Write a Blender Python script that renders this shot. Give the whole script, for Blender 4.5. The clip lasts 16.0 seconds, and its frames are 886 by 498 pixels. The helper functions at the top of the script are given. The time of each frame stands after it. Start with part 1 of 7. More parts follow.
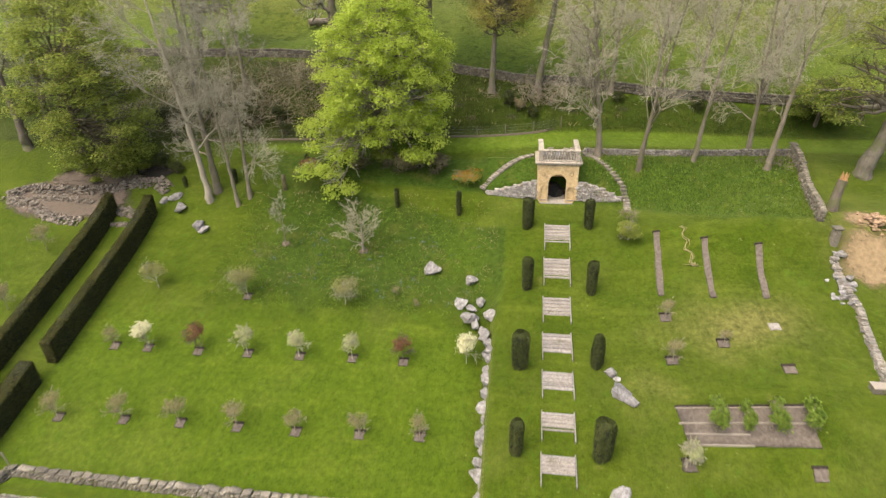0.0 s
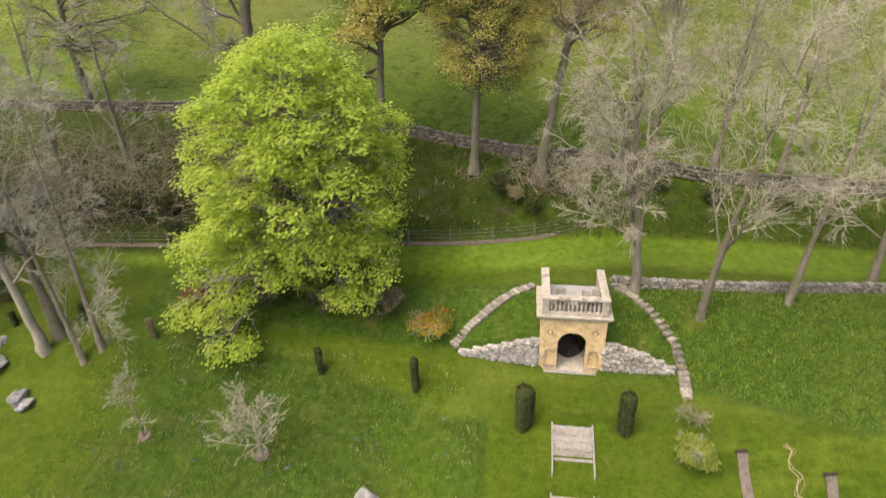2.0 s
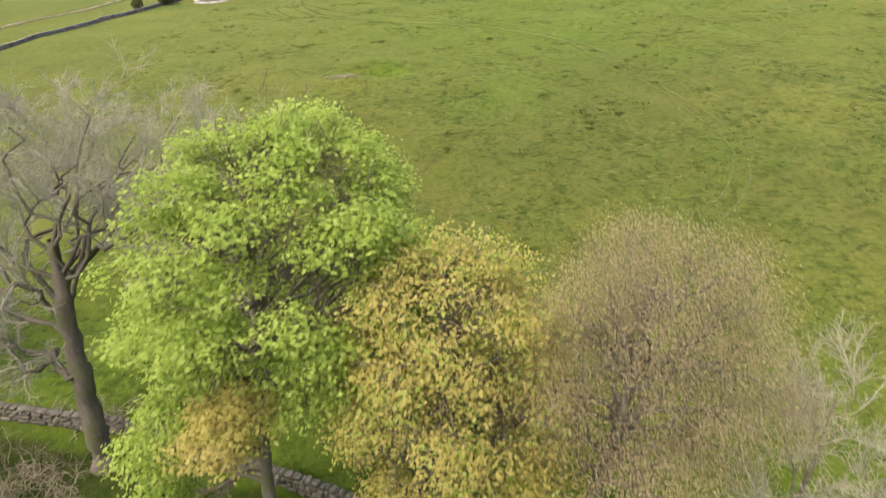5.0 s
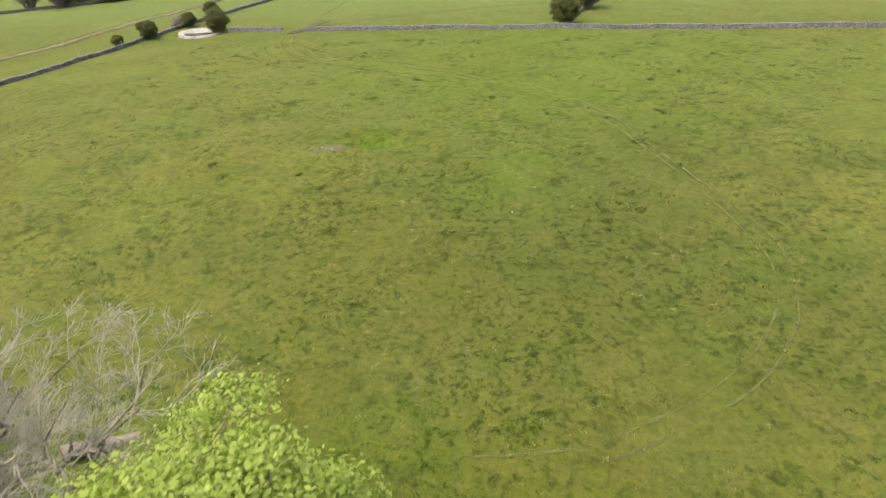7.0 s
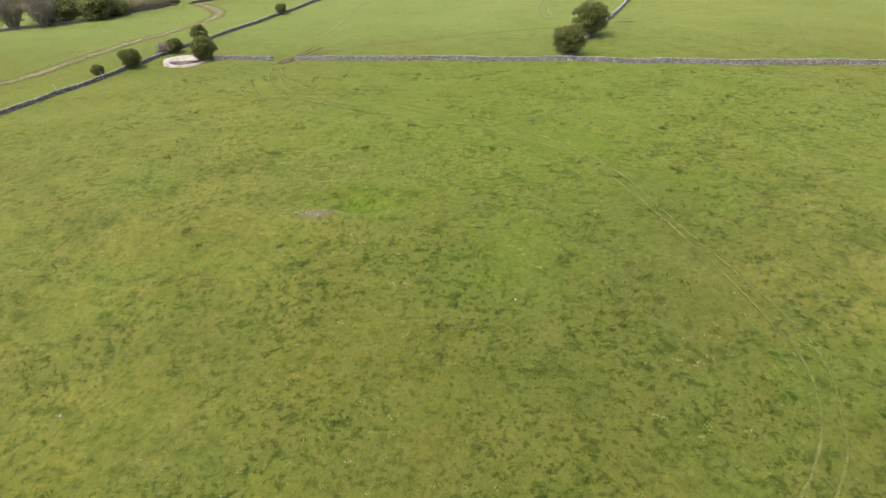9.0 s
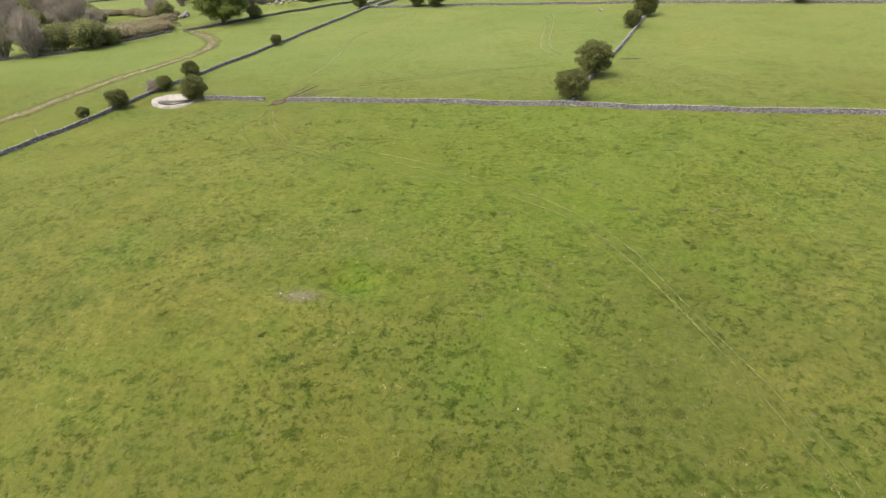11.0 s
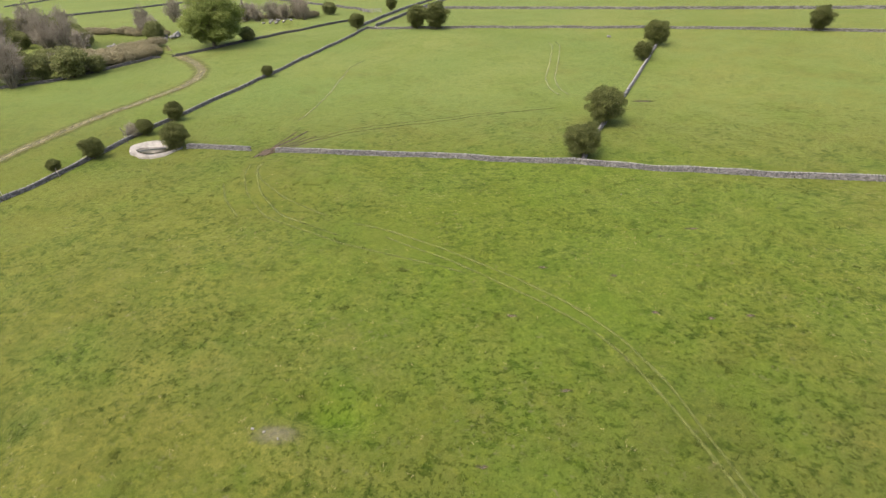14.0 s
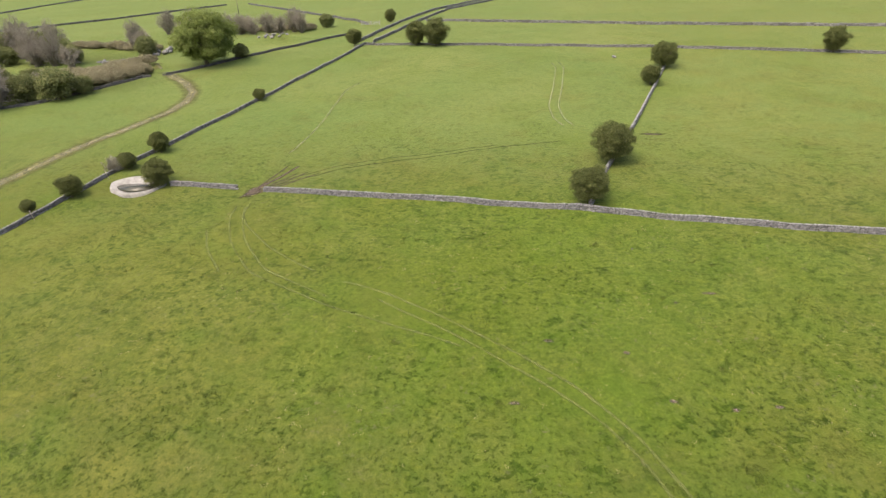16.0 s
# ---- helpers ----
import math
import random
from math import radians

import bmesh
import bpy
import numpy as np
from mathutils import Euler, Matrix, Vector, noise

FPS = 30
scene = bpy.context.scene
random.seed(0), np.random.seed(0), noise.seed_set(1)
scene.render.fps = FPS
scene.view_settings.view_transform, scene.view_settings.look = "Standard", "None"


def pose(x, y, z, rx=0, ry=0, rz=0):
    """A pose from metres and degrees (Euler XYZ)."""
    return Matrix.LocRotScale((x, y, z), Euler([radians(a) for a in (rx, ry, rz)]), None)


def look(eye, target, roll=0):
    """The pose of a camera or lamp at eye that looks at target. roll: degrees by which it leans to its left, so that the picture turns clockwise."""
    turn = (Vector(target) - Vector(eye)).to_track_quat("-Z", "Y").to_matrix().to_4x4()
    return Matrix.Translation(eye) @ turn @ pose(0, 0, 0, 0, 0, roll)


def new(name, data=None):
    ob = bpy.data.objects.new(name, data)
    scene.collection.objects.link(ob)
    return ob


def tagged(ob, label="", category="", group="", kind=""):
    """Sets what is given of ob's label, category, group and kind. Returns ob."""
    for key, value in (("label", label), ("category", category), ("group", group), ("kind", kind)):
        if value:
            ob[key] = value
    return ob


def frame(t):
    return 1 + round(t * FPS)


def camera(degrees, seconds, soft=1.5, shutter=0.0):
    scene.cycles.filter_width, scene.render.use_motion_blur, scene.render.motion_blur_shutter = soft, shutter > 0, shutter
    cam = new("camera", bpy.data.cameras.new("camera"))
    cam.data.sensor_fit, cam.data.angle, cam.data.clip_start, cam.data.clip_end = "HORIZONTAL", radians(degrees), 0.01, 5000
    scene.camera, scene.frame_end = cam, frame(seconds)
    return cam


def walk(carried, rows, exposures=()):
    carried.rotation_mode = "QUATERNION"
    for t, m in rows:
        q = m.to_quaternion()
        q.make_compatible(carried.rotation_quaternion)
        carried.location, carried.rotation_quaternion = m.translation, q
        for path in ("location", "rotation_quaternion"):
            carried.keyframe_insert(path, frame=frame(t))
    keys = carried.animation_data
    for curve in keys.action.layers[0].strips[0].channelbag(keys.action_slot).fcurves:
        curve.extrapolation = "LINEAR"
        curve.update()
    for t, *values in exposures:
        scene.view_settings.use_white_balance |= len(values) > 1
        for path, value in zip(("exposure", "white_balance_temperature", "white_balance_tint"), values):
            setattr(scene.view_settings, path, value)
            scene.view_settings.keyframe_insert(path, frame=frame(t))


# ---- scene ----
cam = camera(75.6, 16.0, 1.3, 0.35)
PATH = [
    (0, (-0.749, -2.658, 32.673), (-0.993, -0.914, 31.726), -1.4),
    (0.5, (-0.45, 2.99, 32.758), (-0.696, 4.734, 31.809), -1.5),
    (1, (-0.276, 8.515, 32.735), (-0.53, 10.259, 31.789), -1.7),
    (1.5, (-0.292, 13.965, 32.893), (-0.55, 15.708, 31.946), -1.7),
    (2, (-0.207, 19.153, 33.465), (-0.472, 20.893, 32.516), -1.9),
    (2.5, (0.085, 24.421, 34.33), (-0.199, 26.174, 33.409), -1.7),
    (3, (0.361, 29.779, 35.664), (0.053, 31.54, 34.766), -2.3),
    (3.5, (0.272, 34.555, 37.199), (-0.033, 36.328, 36.325), -2.5),
    (4, (-0.074, 38.198, 39.052), (-0.361, 39.985, 38.201), -2.5),
    (4.5, (-0.064, 40.412, 40.778), (-0.354, 42.202, 39.934), -2.7),
    (5, (-0.241, 43.202, 42.701), (-0.532, 44.992, 41.856), -2.6),
    (7.5, (-1.325, 55.648, 50.062), (-1.618, 57.435, 49.212), -2.6),
    (8, (-1.471, 57.668, 51.114), (-1.763, 59.456, 50.266), -2.6),
    (8.5, (-1.713, 59.436, 52.156), (-2.002, 61.225, 51.309), -2.4),
    (9, (-1.813, 61.322, 53.236), (-2.103, 63.11, 52.388), -2.5),
    (9.5, (-1.974, 63.128, 54.331), (-2.265, 64.923, 53.497), -2.4),
    (10, (-2.077, 64.941, 55.457), (-2.369, 66.742, 54.638), -2.5),
    (12.5, (-2.721, 72.752, 61.007), (-3.012, 74.552, 60.184), -2.4),
    (13, (-3.001, 74.801, 62.017), (-3.292, 76.601, 61.195), -2.4),
    (13.5, (-3.101, 76.767, 63.115), (-3.394, 78.566, 62.292), -2.3),
    (14, (-3.201, 78.789, 64.202), (-3.496, 80.588, 63.378), -2.4),
    (14.5, (-3.317, 80.764, 65.267), (-3.612, 82.563, 64.444), -2.3),
    (15, (-3.457, 82.722, 66.341), (-3.753, 84.521, 65.518), -2.4),
    (15.5, (-3.682, 84.558, 67.462), (-3.977, 86.356, 66.637), -2.3),
    (16, (-3.737, 86.433, 68.33), (-4.034, 88.232, 67.508), -2.3),
]
walk(cam, [(t, look(eye, target, roll)) for t, eye, target, roll in PATH], ((0, 1.16), (2, 1.20), (3.5, 1.31), (5, 1.29), (7.5, 1.23), (10, 1.23), (13, 1.17), (16, 1.14)))

# ---- world, sun ----
SUN_UP, SUN_ROUND = 62.0, -138.0
world = bpy.data.worlds.new("world")
scene.world = world
world.use_nodes = True
wn = world.node_tree
sky = wn.nodes.new("ShaderNodeTexSky")
sky.sky_type, sky.sun_disc = "NISHITA", False
sky.sun_elevation, sky.sun_rotation = radians(SUN_UP), radians(SUN_ROUND)
sky.air_density, sky.dust_density, sky.ozone_density = 1.0, 8.0, 0.2
wn.links.new(sky.outputs[0], wn.nodes["Background"].inputs[0])
wn.nodes["Background"].inputs[1].default_value = 0.15
sun = bpy.data.lights.new("sun", "SUN")
sun.energy, sun.angle, sun.color = 0.55, radians(80), (1.0, 0.95, 0.86)
sun_ob = new("sun", sun)
sun_ob.rotation_euler = (radians(90 - SUN_UP), 0, radians(180 - SUN_ROUND))

# ---- terrain ----
LEFT = ((-80, -14), (0, -2.5), (10, .2), (19, 2.8), (23, 4.0), (29, 5.85), (37, 8.4), (40, 9.5), (42, 10.5), (44, 11.6), (46, 12.5), (48.5, 13.9), (51, 15.0), (52.5, 15.3), (54.5, 15.8))
RIGHT = ((-80, -12), (0, -.5), (10, 2.4), (19, 5.0), (25.5, 6.9), (28.8, 7.35), (31.5, 7.85), (35, 8.95), (37.8, 10.15), (40.9, 11.7), (43, 12.15), (44.6, 12.3), (48.1, 15.05), (50.5, 15.25), (52.5, 15.35), (54.5, 15.8))
UPPER = ((57.0, 17.95), (58.3, 19.0), (61.2, 19.9), (65, 21.0), (72, 22.9), (80, 24.9), (90, 27.1), (102, 30.3), (112, 32.75), (121, 34.45), (135, 37.0), (150, 39.25), (163, 40.9), (190, 44.4), (250, 51.8), (263, 53.2), (330, 57.5), (420, 62.5), (600, 72), (1600, 125), (4000, 250))
YS = np.arange(-80, 4000, .25)


def profile(rows):
    zs = np.interp(YS, [r[0] for r in rows], [r[1] for r in rows])
    return np.convolve(np.pad(zs, 2, mode="edge"), np.ones(5) / 5, "valid")


ZL, ZR = profile(LEFT + UPPER), profile(RIGHT + UPPER)


def step(a, b, v):
    s = np.clip((v - a) / (b - a), 0, 1)
    return s * s * (3 - 2 * s)


def height(x, y):
    """The ground's height, for numbers or arrays."""
    x, y = np.asarray(x, float), np.asarray(y, float)
    fwd = 4.6 * step(6, 22, x)
    w = np.clip((y - 36) / (8.6 - fwd), 0, 1)
    back = np.clip((y - (44.6 - fwd)) / (3.7 + fwd), 0, 1)
    yr = np.where(y < 36, y, np.where(y < 44.6 - fwd, 36 + w * 8.6, np.where(y < 48.3, 44.6 + back * 3.7, y)))
    zl, zr = np.interp(y, YS, ZL), np.interp(yr, YS, ZR)
    zl = zl + .8 * step(-30, -23, x) * step(41.8, 44.8, y) * (1 - step(46, 50.5, y))
    half = .35 + 3.5 * step(32.5, 40, y)
    e = step(-2.1 - half, -2.1 + half, x)
    rise = .11 * np.clip(x - 5, 0, 13) * step(18, 24, y) * (1 - step(39, 45, y))
    z = zl + (zr - zl) * e + rise
    # earth held up behind the rubble walls that flank the folly
    top = np.interp(x, (-3.6, .9, 4.8, 8.7), (13.2, 13.9, 13.8, 12.4))
    held = top + (15.1 - top) * (y - 44.95) / 3.15
    z = np.where((x > -3.6) & (x < 8.7) & (y > 44.95) & (y < 48.1), np.maximum(z, held), z)
    # level floor inside the folly
    return np.where((x > 1.3) & (x < 4.3) & (y > 44.1) & (y < 47.0), 12.1, z)


def lift(x, y):
    """Small humps and hollows of the rough grass."""
    rough = step(56, 70, y) * .02 + .03
    hump = .75 * np.exp(-((x + 21.6) ** 2 / 16 + (y - 110.9) ** 2 / 3.6)) - .8 * np.exp(-((x + 18.6) ** 2 / 9 + (y - 113.6) ** 2 / 2.2)) + .35 * np.exp(-((x + 19.5) ** 2 / 30 + (y - 116.8) ** 2 / 3))
    hump = hump + 1.6 * np.exp(-((x + 112) / 5) ** 2 - ((y - 243) / 4) ** 2) + 2.2 * np.exp(-((x + 92) / 12) ** 2 - ((y - 287) / 5) ** 2) - 2.5 * np.exp(-((x + 136) / 12) ** 2 - ((y - 264) / 8) ** 2)
    hump = hump - 1.6 * np.exp(-((x + 31) / 6) ** 2 - ((y - 75.5) / 5) ** 2)
    hump = hump - .9 * (1 - step(3.0, 4.4, np.hypot(x + 66.7, (y - 166.6) / .95)))
    return rough * (np.sin(x * .31 + 1.3 * np.sin(y * .17)) + np.sin(y * .43 + 1.7 * np.sin(x * .23)) + .6 * np.sin(x * .9 + y * .7)) * (y > 56) + hump


def ground_z(x, y):
    return float(height(x, y) + lift(x, y))


# ---- materials ----
class Nodes:
    def __init__(self, name, rough=.85):
        self.mat = bpy.data.materials.new(name)
        self.mat.use_nodes = True
        self.t = self.mat.node_tree
        self.b = self.t.nodes["Principled BSDF"]
        self.out = self.t.nodes["Material Output"]
        self.b.inputs["Roughness"].default_value = rough
        self.b.inputs["Specular IOR Level"].default_value = .25
        self.pos = self.t.nodes.new("ShaderNodeNewGeometry")
        self.tc = self.t.nodes.new("ShaderNodeTexCoord")

    def link(self, a, b):
        self.t.links.new(a, b)

    def noise(self, scale, detail=5, rough=.6, world=True, stretch=None, distort=0.0):
        n = self.t.nodes.new("ShaderNodeTexNoise")
        n.inputs["Scale"].default_value, n.inputs["Detail"].default_value, n.inputs["Roughness"].default_value = scale, detail, rough
        n.inputs["Distortion"].default_value = distort
        src = self.pos.outputs["Position"] if world else self.tc.outputs["Object"]
        if stretch:
            m = self.t.nodes.new("ShaderNodeMapping")
            m.inputs["Scale"].default_value = stretch
            self.link(src, m.inputs[0])
            src = m.outputs[0]
        self.link(src, n.inputs["Vector"])
        return n.outputs["Fac"]

    def cells(self, scale, feature="F1", world=True, out="Distance", rnd=1.0):
        n = self.t.nodes.new("ShaderNodeTexVoronoi")
        n.feature = feature
        n.inputs["Scale"].default_value, n.inputs["Randomness"].default_value = scale, rnd
        self.link(self.pos.outputs["Position"] if world else self.tc.outputs["Object"], n.inputs["Vector"])
        return n.outputs[out]

    def ramp(self, fac, stops):
        r = self.t.nodes.new("ShaderNodeValToRGB")
        e = r.color_ramp.elements
        while len(e) < len(stops):
            e.new(.5)
        for k, (p, c) in zip(e, stops):
            k.position, k.color = p, (*c, 1) if len(c) == 3 else c
        self.link(fac, r.inputs[0])
        return r.outputs[0]

    def mask(self, fac, a, b):
        return self.ramp(fac, ((a, (0, 0, 0)), (b, (1, 1, 1))))

    def mix(self, fac, a, b, kind="MIX"):
        m = self.t.nodes.new("ShaderNodeMix")
        m.data_type, m.blend_type = "RGBA", kind
        for sock, v in ((m.inputs[0], fac), (m.inputs[6], a), (m.inputs[7], b)):
            if isinstance(v, (int, float)):
                sock.default_value = v
            elif isinstance(v, tuple):
                sock.default_value = (*v, 1)
            else:
                self.link(v, sock)
        return m.outputs[2]

    def math(self, op, a, b=0.0):
        m = self.t.nodes.new("ShaderNodeMath")
        m.operation = op
        for sock, v in ((m.inputs[0], a), (m.inputs[1], b)):
            if isinstance(v, (int, float)):
                sock.default_value = v
            else:
                self.link(v, sock)
        return m.outputs[0]

    def attr(self, name):
        a = self.t.nodes.new("ShaderNodeAttribute")
        a.attribute_name = name
        return a.outputs["Fac"]

    def island(self):
        return self.pos.outputs["Random Per Island"]

    def object_random(self):
        return self.t.nodes.new("ShaderNodeObjectInfo").outputs["Random"]

    def colour(self, c):
        if isinstance(c, tuple):
            self.b.inputs["Base Color"].default_value = (*c, 1)
        else:
            self.link(c, self.b.inputs["Base Color"])

    def bump(self, fac, strength=.5, dist=.05):
        n = self.t.nodes.new("ShaderNodeBump")
        n.inputs["Strength"].default_value, n.inputs["Distance"].default_value = strength, dist
        self.link(fac, n.inputs["Height"])
        self.link(n.outputs[0], self.b.inputs["Normal"])

    def fade(self, fac):
        """Lets what lies beneath show where fac is 0."""
        t, m = self.t.nodes.new("ShaderNodeBsdfTransparent"), self.t.nodes.new("ShaderNodeMixShader")
        self.link(fac, m.inputs[0])
        self.link(t.outputs[0], m.inputs[1])
        self.link(self.b.outputs[0], m.inputs[2])
        self.link(m.outputs[0], self.out.inputs[0])


def grass_material():
    n = Nodes("grass", .95)
    n.b.inputs["Specular IOR Level"].default_value = .08
    n.b.inputs["Sheen Weight"].default_value, n.b.inputs["Sheen Roughness"].default_value = .17, .40
    n.b.inputs["Sheen Tint"].default_value = (.92, .95, .35, 1)
    big, mid, fine, blade = n.noise(.05, 4), n.noise(.45, 5, .65), n.noise(2.4, 7, .75), n.noise(11, 5, .75)
    # mown lawn
    lawn = n.ramp(mid, ((.25, (.070, .098, .013)), (.48, (.108, .137, .018)), (.62, (.134, .156, .026)), (.8, (.19, .185, .058))))
    lawn = n.mix(n.mask(n.noise(.17, 4, .6), .52, .70), lawn, (.165, .175, .050))
    lawn = n.mix(n.mask(n.noise(1.1, 5, .7), .60, .74), lawn, (.22, .20, .085))
    lawn = n.mix(n.math("MULTIPLY", n.mask(n.noise(.55, 5, .65, stretch=(.22, 1.4, 1.0)), .52, .66), .6), lawn, (.19, .205, .045))
    lawn = n.mix(n.math("MULTIPLY", n.mask(n.noise(.9, 4, .6), .60, .68), .7), lawn, (.125, .185, .03))
    lawn = n.mix(n.math("MULTIPLY", n.mask(n.noise(.26, 4, .6, distort=.6), .50, .64), .5), lawn, (.088, .122, .018))
    lawn = n.mix(n.math("MULTIPLY", n.mask(n.noise(3.2, 3, .5), .70, .76), .8), lawn, (.30, .31, .14))
    # weedy bank
    rough = n.ramp(n.noise(2.6, 7, .75), ((.3, (.046, .078, .016)), (.46, (.074, .116, .024)), (.58, (.105, .150, .036)), (.72, (.22, .22, .10))))
    rough = n.mix(n.mask(n.noise(.5, 5, .7), .54, .68), rough, (.20, .185, .075))
    # pasture with rank tufts and thin, yellow places
    field = n.ramp(n.noise(.30, 6, .65), ((.34, (.103, .124, .042)), (.46, (.128, .140, .052)), (.55, (.147, .149, .061)), (.66, (.176, .163, .076))))
    field = n.mix(n.math("MULTIPLY", n.mask(big, .42, .60), .5), field, (.155, .138, .042))
    # beyond the field wall, distance haze is mixed into the grass colour
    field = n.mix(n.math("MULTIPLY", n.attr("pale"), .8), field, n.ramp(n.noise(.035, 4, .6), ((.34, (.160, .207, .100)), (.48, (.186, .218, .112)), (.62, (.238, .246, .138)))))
    field = n.mix(n.math("MULTIPLY", n.mask(n.noise(.9, 6, .7, stretch=(1.0, 1.6, 1.0)), .50, .62), .4), field, (.175, .165, .042))
    # nearer pasture darkened in colour for lens vignette and steep view
    field = n.mix(n.math("MULTIPLY", n.attr("rank"), .5), field, (.086, .091, .036))
    field = n.mix(n.math("MULTIPLY", n.attr("dry"), n.math("MULTIPLY", n.mask(n.noise(.16, 5, .65), .36, .62), .65)), field, n.ramp(n.noise(.5, 5, .65), ((.35, (.165, .156, .052)), (.65, (.228, .200, .080)))))
    field = n.mix(n.math("MULTIPLY", n.mask(n.noise(.07, 5, .6), .50, .62), .45), field, (.118, .158, .040))
    field = n.mix(n.math("MULTIPLY", n.mask(n.noise(.11, 5, .65), .54, .66), .4), field, (.150, .128, .050))
    field = n.mix(1.0, field, (1.26, 1.20, 1.38), "MULTIPLY")
    # woodland floor: earth and litter, its darkest tones standing in for thicket shade
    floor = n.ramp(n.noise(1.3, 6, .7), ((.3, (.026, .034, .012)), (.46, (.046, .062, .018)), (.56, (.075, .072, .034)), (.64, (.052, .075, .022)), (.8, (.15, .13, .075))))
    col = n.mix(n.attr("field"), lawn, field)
    col = n.mix(n.attr("rough"), col, rough)
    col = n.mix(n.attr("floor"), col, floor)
    col = n.mix(n.attr("lush"), col, n.ramp(fine, ((.3, (.122, .182, .020)), (.7, (.190, .245, .036)))))
    col = n.mix(n.attr("strip"), col, n.ramp(n.noise(.6, 5, .6), ((.3, (.165, .225, .030)), (.55, (.205, .262, .045)), (.75, (.265, .30, .085)))))
    col = n.mix(n.attr("worn"), col, n.ramp(fine, ((.3, (.17, .145, .070)), (.7, (.35, .285, .18)))))
    col = n.mix(n.math("SUBTRACT", .46, n.math("MULTIPLY", n.attr("field"), .16)), col, n.ramp(fine, ((.33, (.40, .45, .36)), (.5, (1.0, 1.0, 1.0)), (.66, (1.55, 1.48, 1.45)))), "MULTIPLY")
    col = n.mix(.4, col, n.ramp(blade, ((.33, (.40, .45, .40)), (.5, (1.0, 1.0, 1.0)), (.67, (1.6, 1.6, 1.5)))), "MULTIPLY")
    # rank tufts, dead flecks and thin pale places that break up the pasture
    near = n.math("MULTIPLY", n.attr("field"), n.math("SUBTRACT", 1.0, n.math("MULTIPLY", n.attr("pale"), .3)))
    zone = n.math("MULTIPLY", n.math("ADD", n.mask(n.noise(.09, 4, .6), .34, .60), .45), near)
    tuft = n.math("MULTIPLY", n.mask(n.noise(.95, 5, .62, stretch=(1.0, 1.1, 1.0), distort=.5), .52, .63), zone)
    col = n.mix(n.math("MULTIPLY", tuft, .8), col, (.50, .60, .46), "MULTIPLY")
    clump = n.math("MULTIPLY", n.mask(n.noise(.42, 4, .6, distort=.8), .56, .66), zone)
    col = n.mix(n.math("MULTIPLY", clump, .6), col, (.62, .74, .52), "MULTIPLY")
    spots = n.math("MULTIPLY", n.mask(n.noise(2.1, 5, .6), .54, .62), zone)
    col = n.mix(n.math("MULTIPLY", spots, .75), col, (.50, .58, .46), "MULTIPLY")
    pale = n.math("MULTIPLY", n.mask(n.noise(.8, 6, .7, stretch=(1.0, 1.5, 1.0)), .55, .68), n.attr("field"))
    col = n.mix(n.math("MULTIPLY", pale, .7), col, (1.32, 1.22, 1.15), "MULTIPLY")
    dead = n.math("MULTIPLY", n.mask(n.noise(1.7, 5, .65, distort=.5), .59, .66), n.math("MULTIPLY", n.mask(n.noise(.13, 3), .44, .60), near))
    col = n.mix(n.math("MULTIPLY", dead, .65), col, (.235, .185, .19))
    n.colour(n.mix(1.0, col, (.43, .525, .242), "MULTIPLY"))
    n.bump(n.math("ADD", n.math("MULTIPLY", fine, .7), n.math("MULTIPLY", blade, .35)), .9, .12)
    return n.mat


def leaf_material(name, dark, mid, light, glow=.35, patch=.35, rough=.55):
    n = Nodes(name, rough)
    col = n.ramp(n.island(), ((.0, dark), (.5, mid), (1.0, light)))
    col = n.mix(n.math("MULTIPLY", n.mask(n.noise(patch, 3), .42, .62), .6), col, n.mix(.5, mid, light))
    n.colour(col)
    n.b.inputs["Specular IOR Level"].default_value = .15
    tr, m = n.t.nodes.new("ShaderNodeBsdfTranslucent"), n.t.nodes.new("ShaderNodeMixShader")
    n.link(col, tr.inputs[0])
    m.inputs[0].default_value = glow
    n.link(n.b.outputs[0], m.inputs[1])
    n.link(tr.outputs[0], m.inputs[2])
    n.link(m.outputs[0], n.out.inputs[0])
    return n.mat


def bark_material(name, dark, light, moss=None):
    n = Nodes(name, .9)
    f = n.noise(4, 7, .75, stretch=(1, 1, .3))
    col = n.ramp(f, ((.28, dark), (.5, tuple((a + b) / 2 for a, b in zip(dark, light))), (.72, light)))
    if moss:
        col = n.mix(n.math("MULTIPLY", n.mask(n.noise(.8, 5), .5, .62), .7), col, moss)
    n.colour(col)
    n.bump(f, .8, .04)
    return n.mat


def stone_material(name, dark, mid, light, lichen=None, own=.35, grain=9.0):
    n = Nodes(name, .88)
    col = n.ramp(n.noise(grain, 6, .7), ((.25, dark), (.5, mid), (.75, light)))
    col = n.mix(.75, col, n.ramp(n.object_random(), ((.0, (1 - own,) * 3), (.5, (1, .98, .95)), (1.0, (1 + own, 1 + own, 1 + own * .9)))), "MULTIPLY")
    col = n.mix(.75, col, n.ramp(n.island(), ((.0, (1 - own,) * 3), (.5, (1, .98, .95)), (1.0, (1 + own, 1 + own, 1 + own * .9)))), "MULTIPLY")
    if lichen:
        col = n.mix(n.math("MULTIPLY", n.mask(n.noise(1.7, 6, .7), .54, .66), .8), col, lichen)
    n.colour(col)
    n.bump(n.noise(grain * 1.6, 6, .75), .9, .03)
    return n.mat


def plain_material(name, a, b, scale=6.0, rough=.85, bump=.4, stretch=None):
    n = Nodes(name, rough)
    f = n.noise(scale, 6, .7, stretch=stretch)
    n.colour(n.ramp(f, ((.3, a), (.7, b))))
    n.bump(f, bump, .03)
    return n.mat


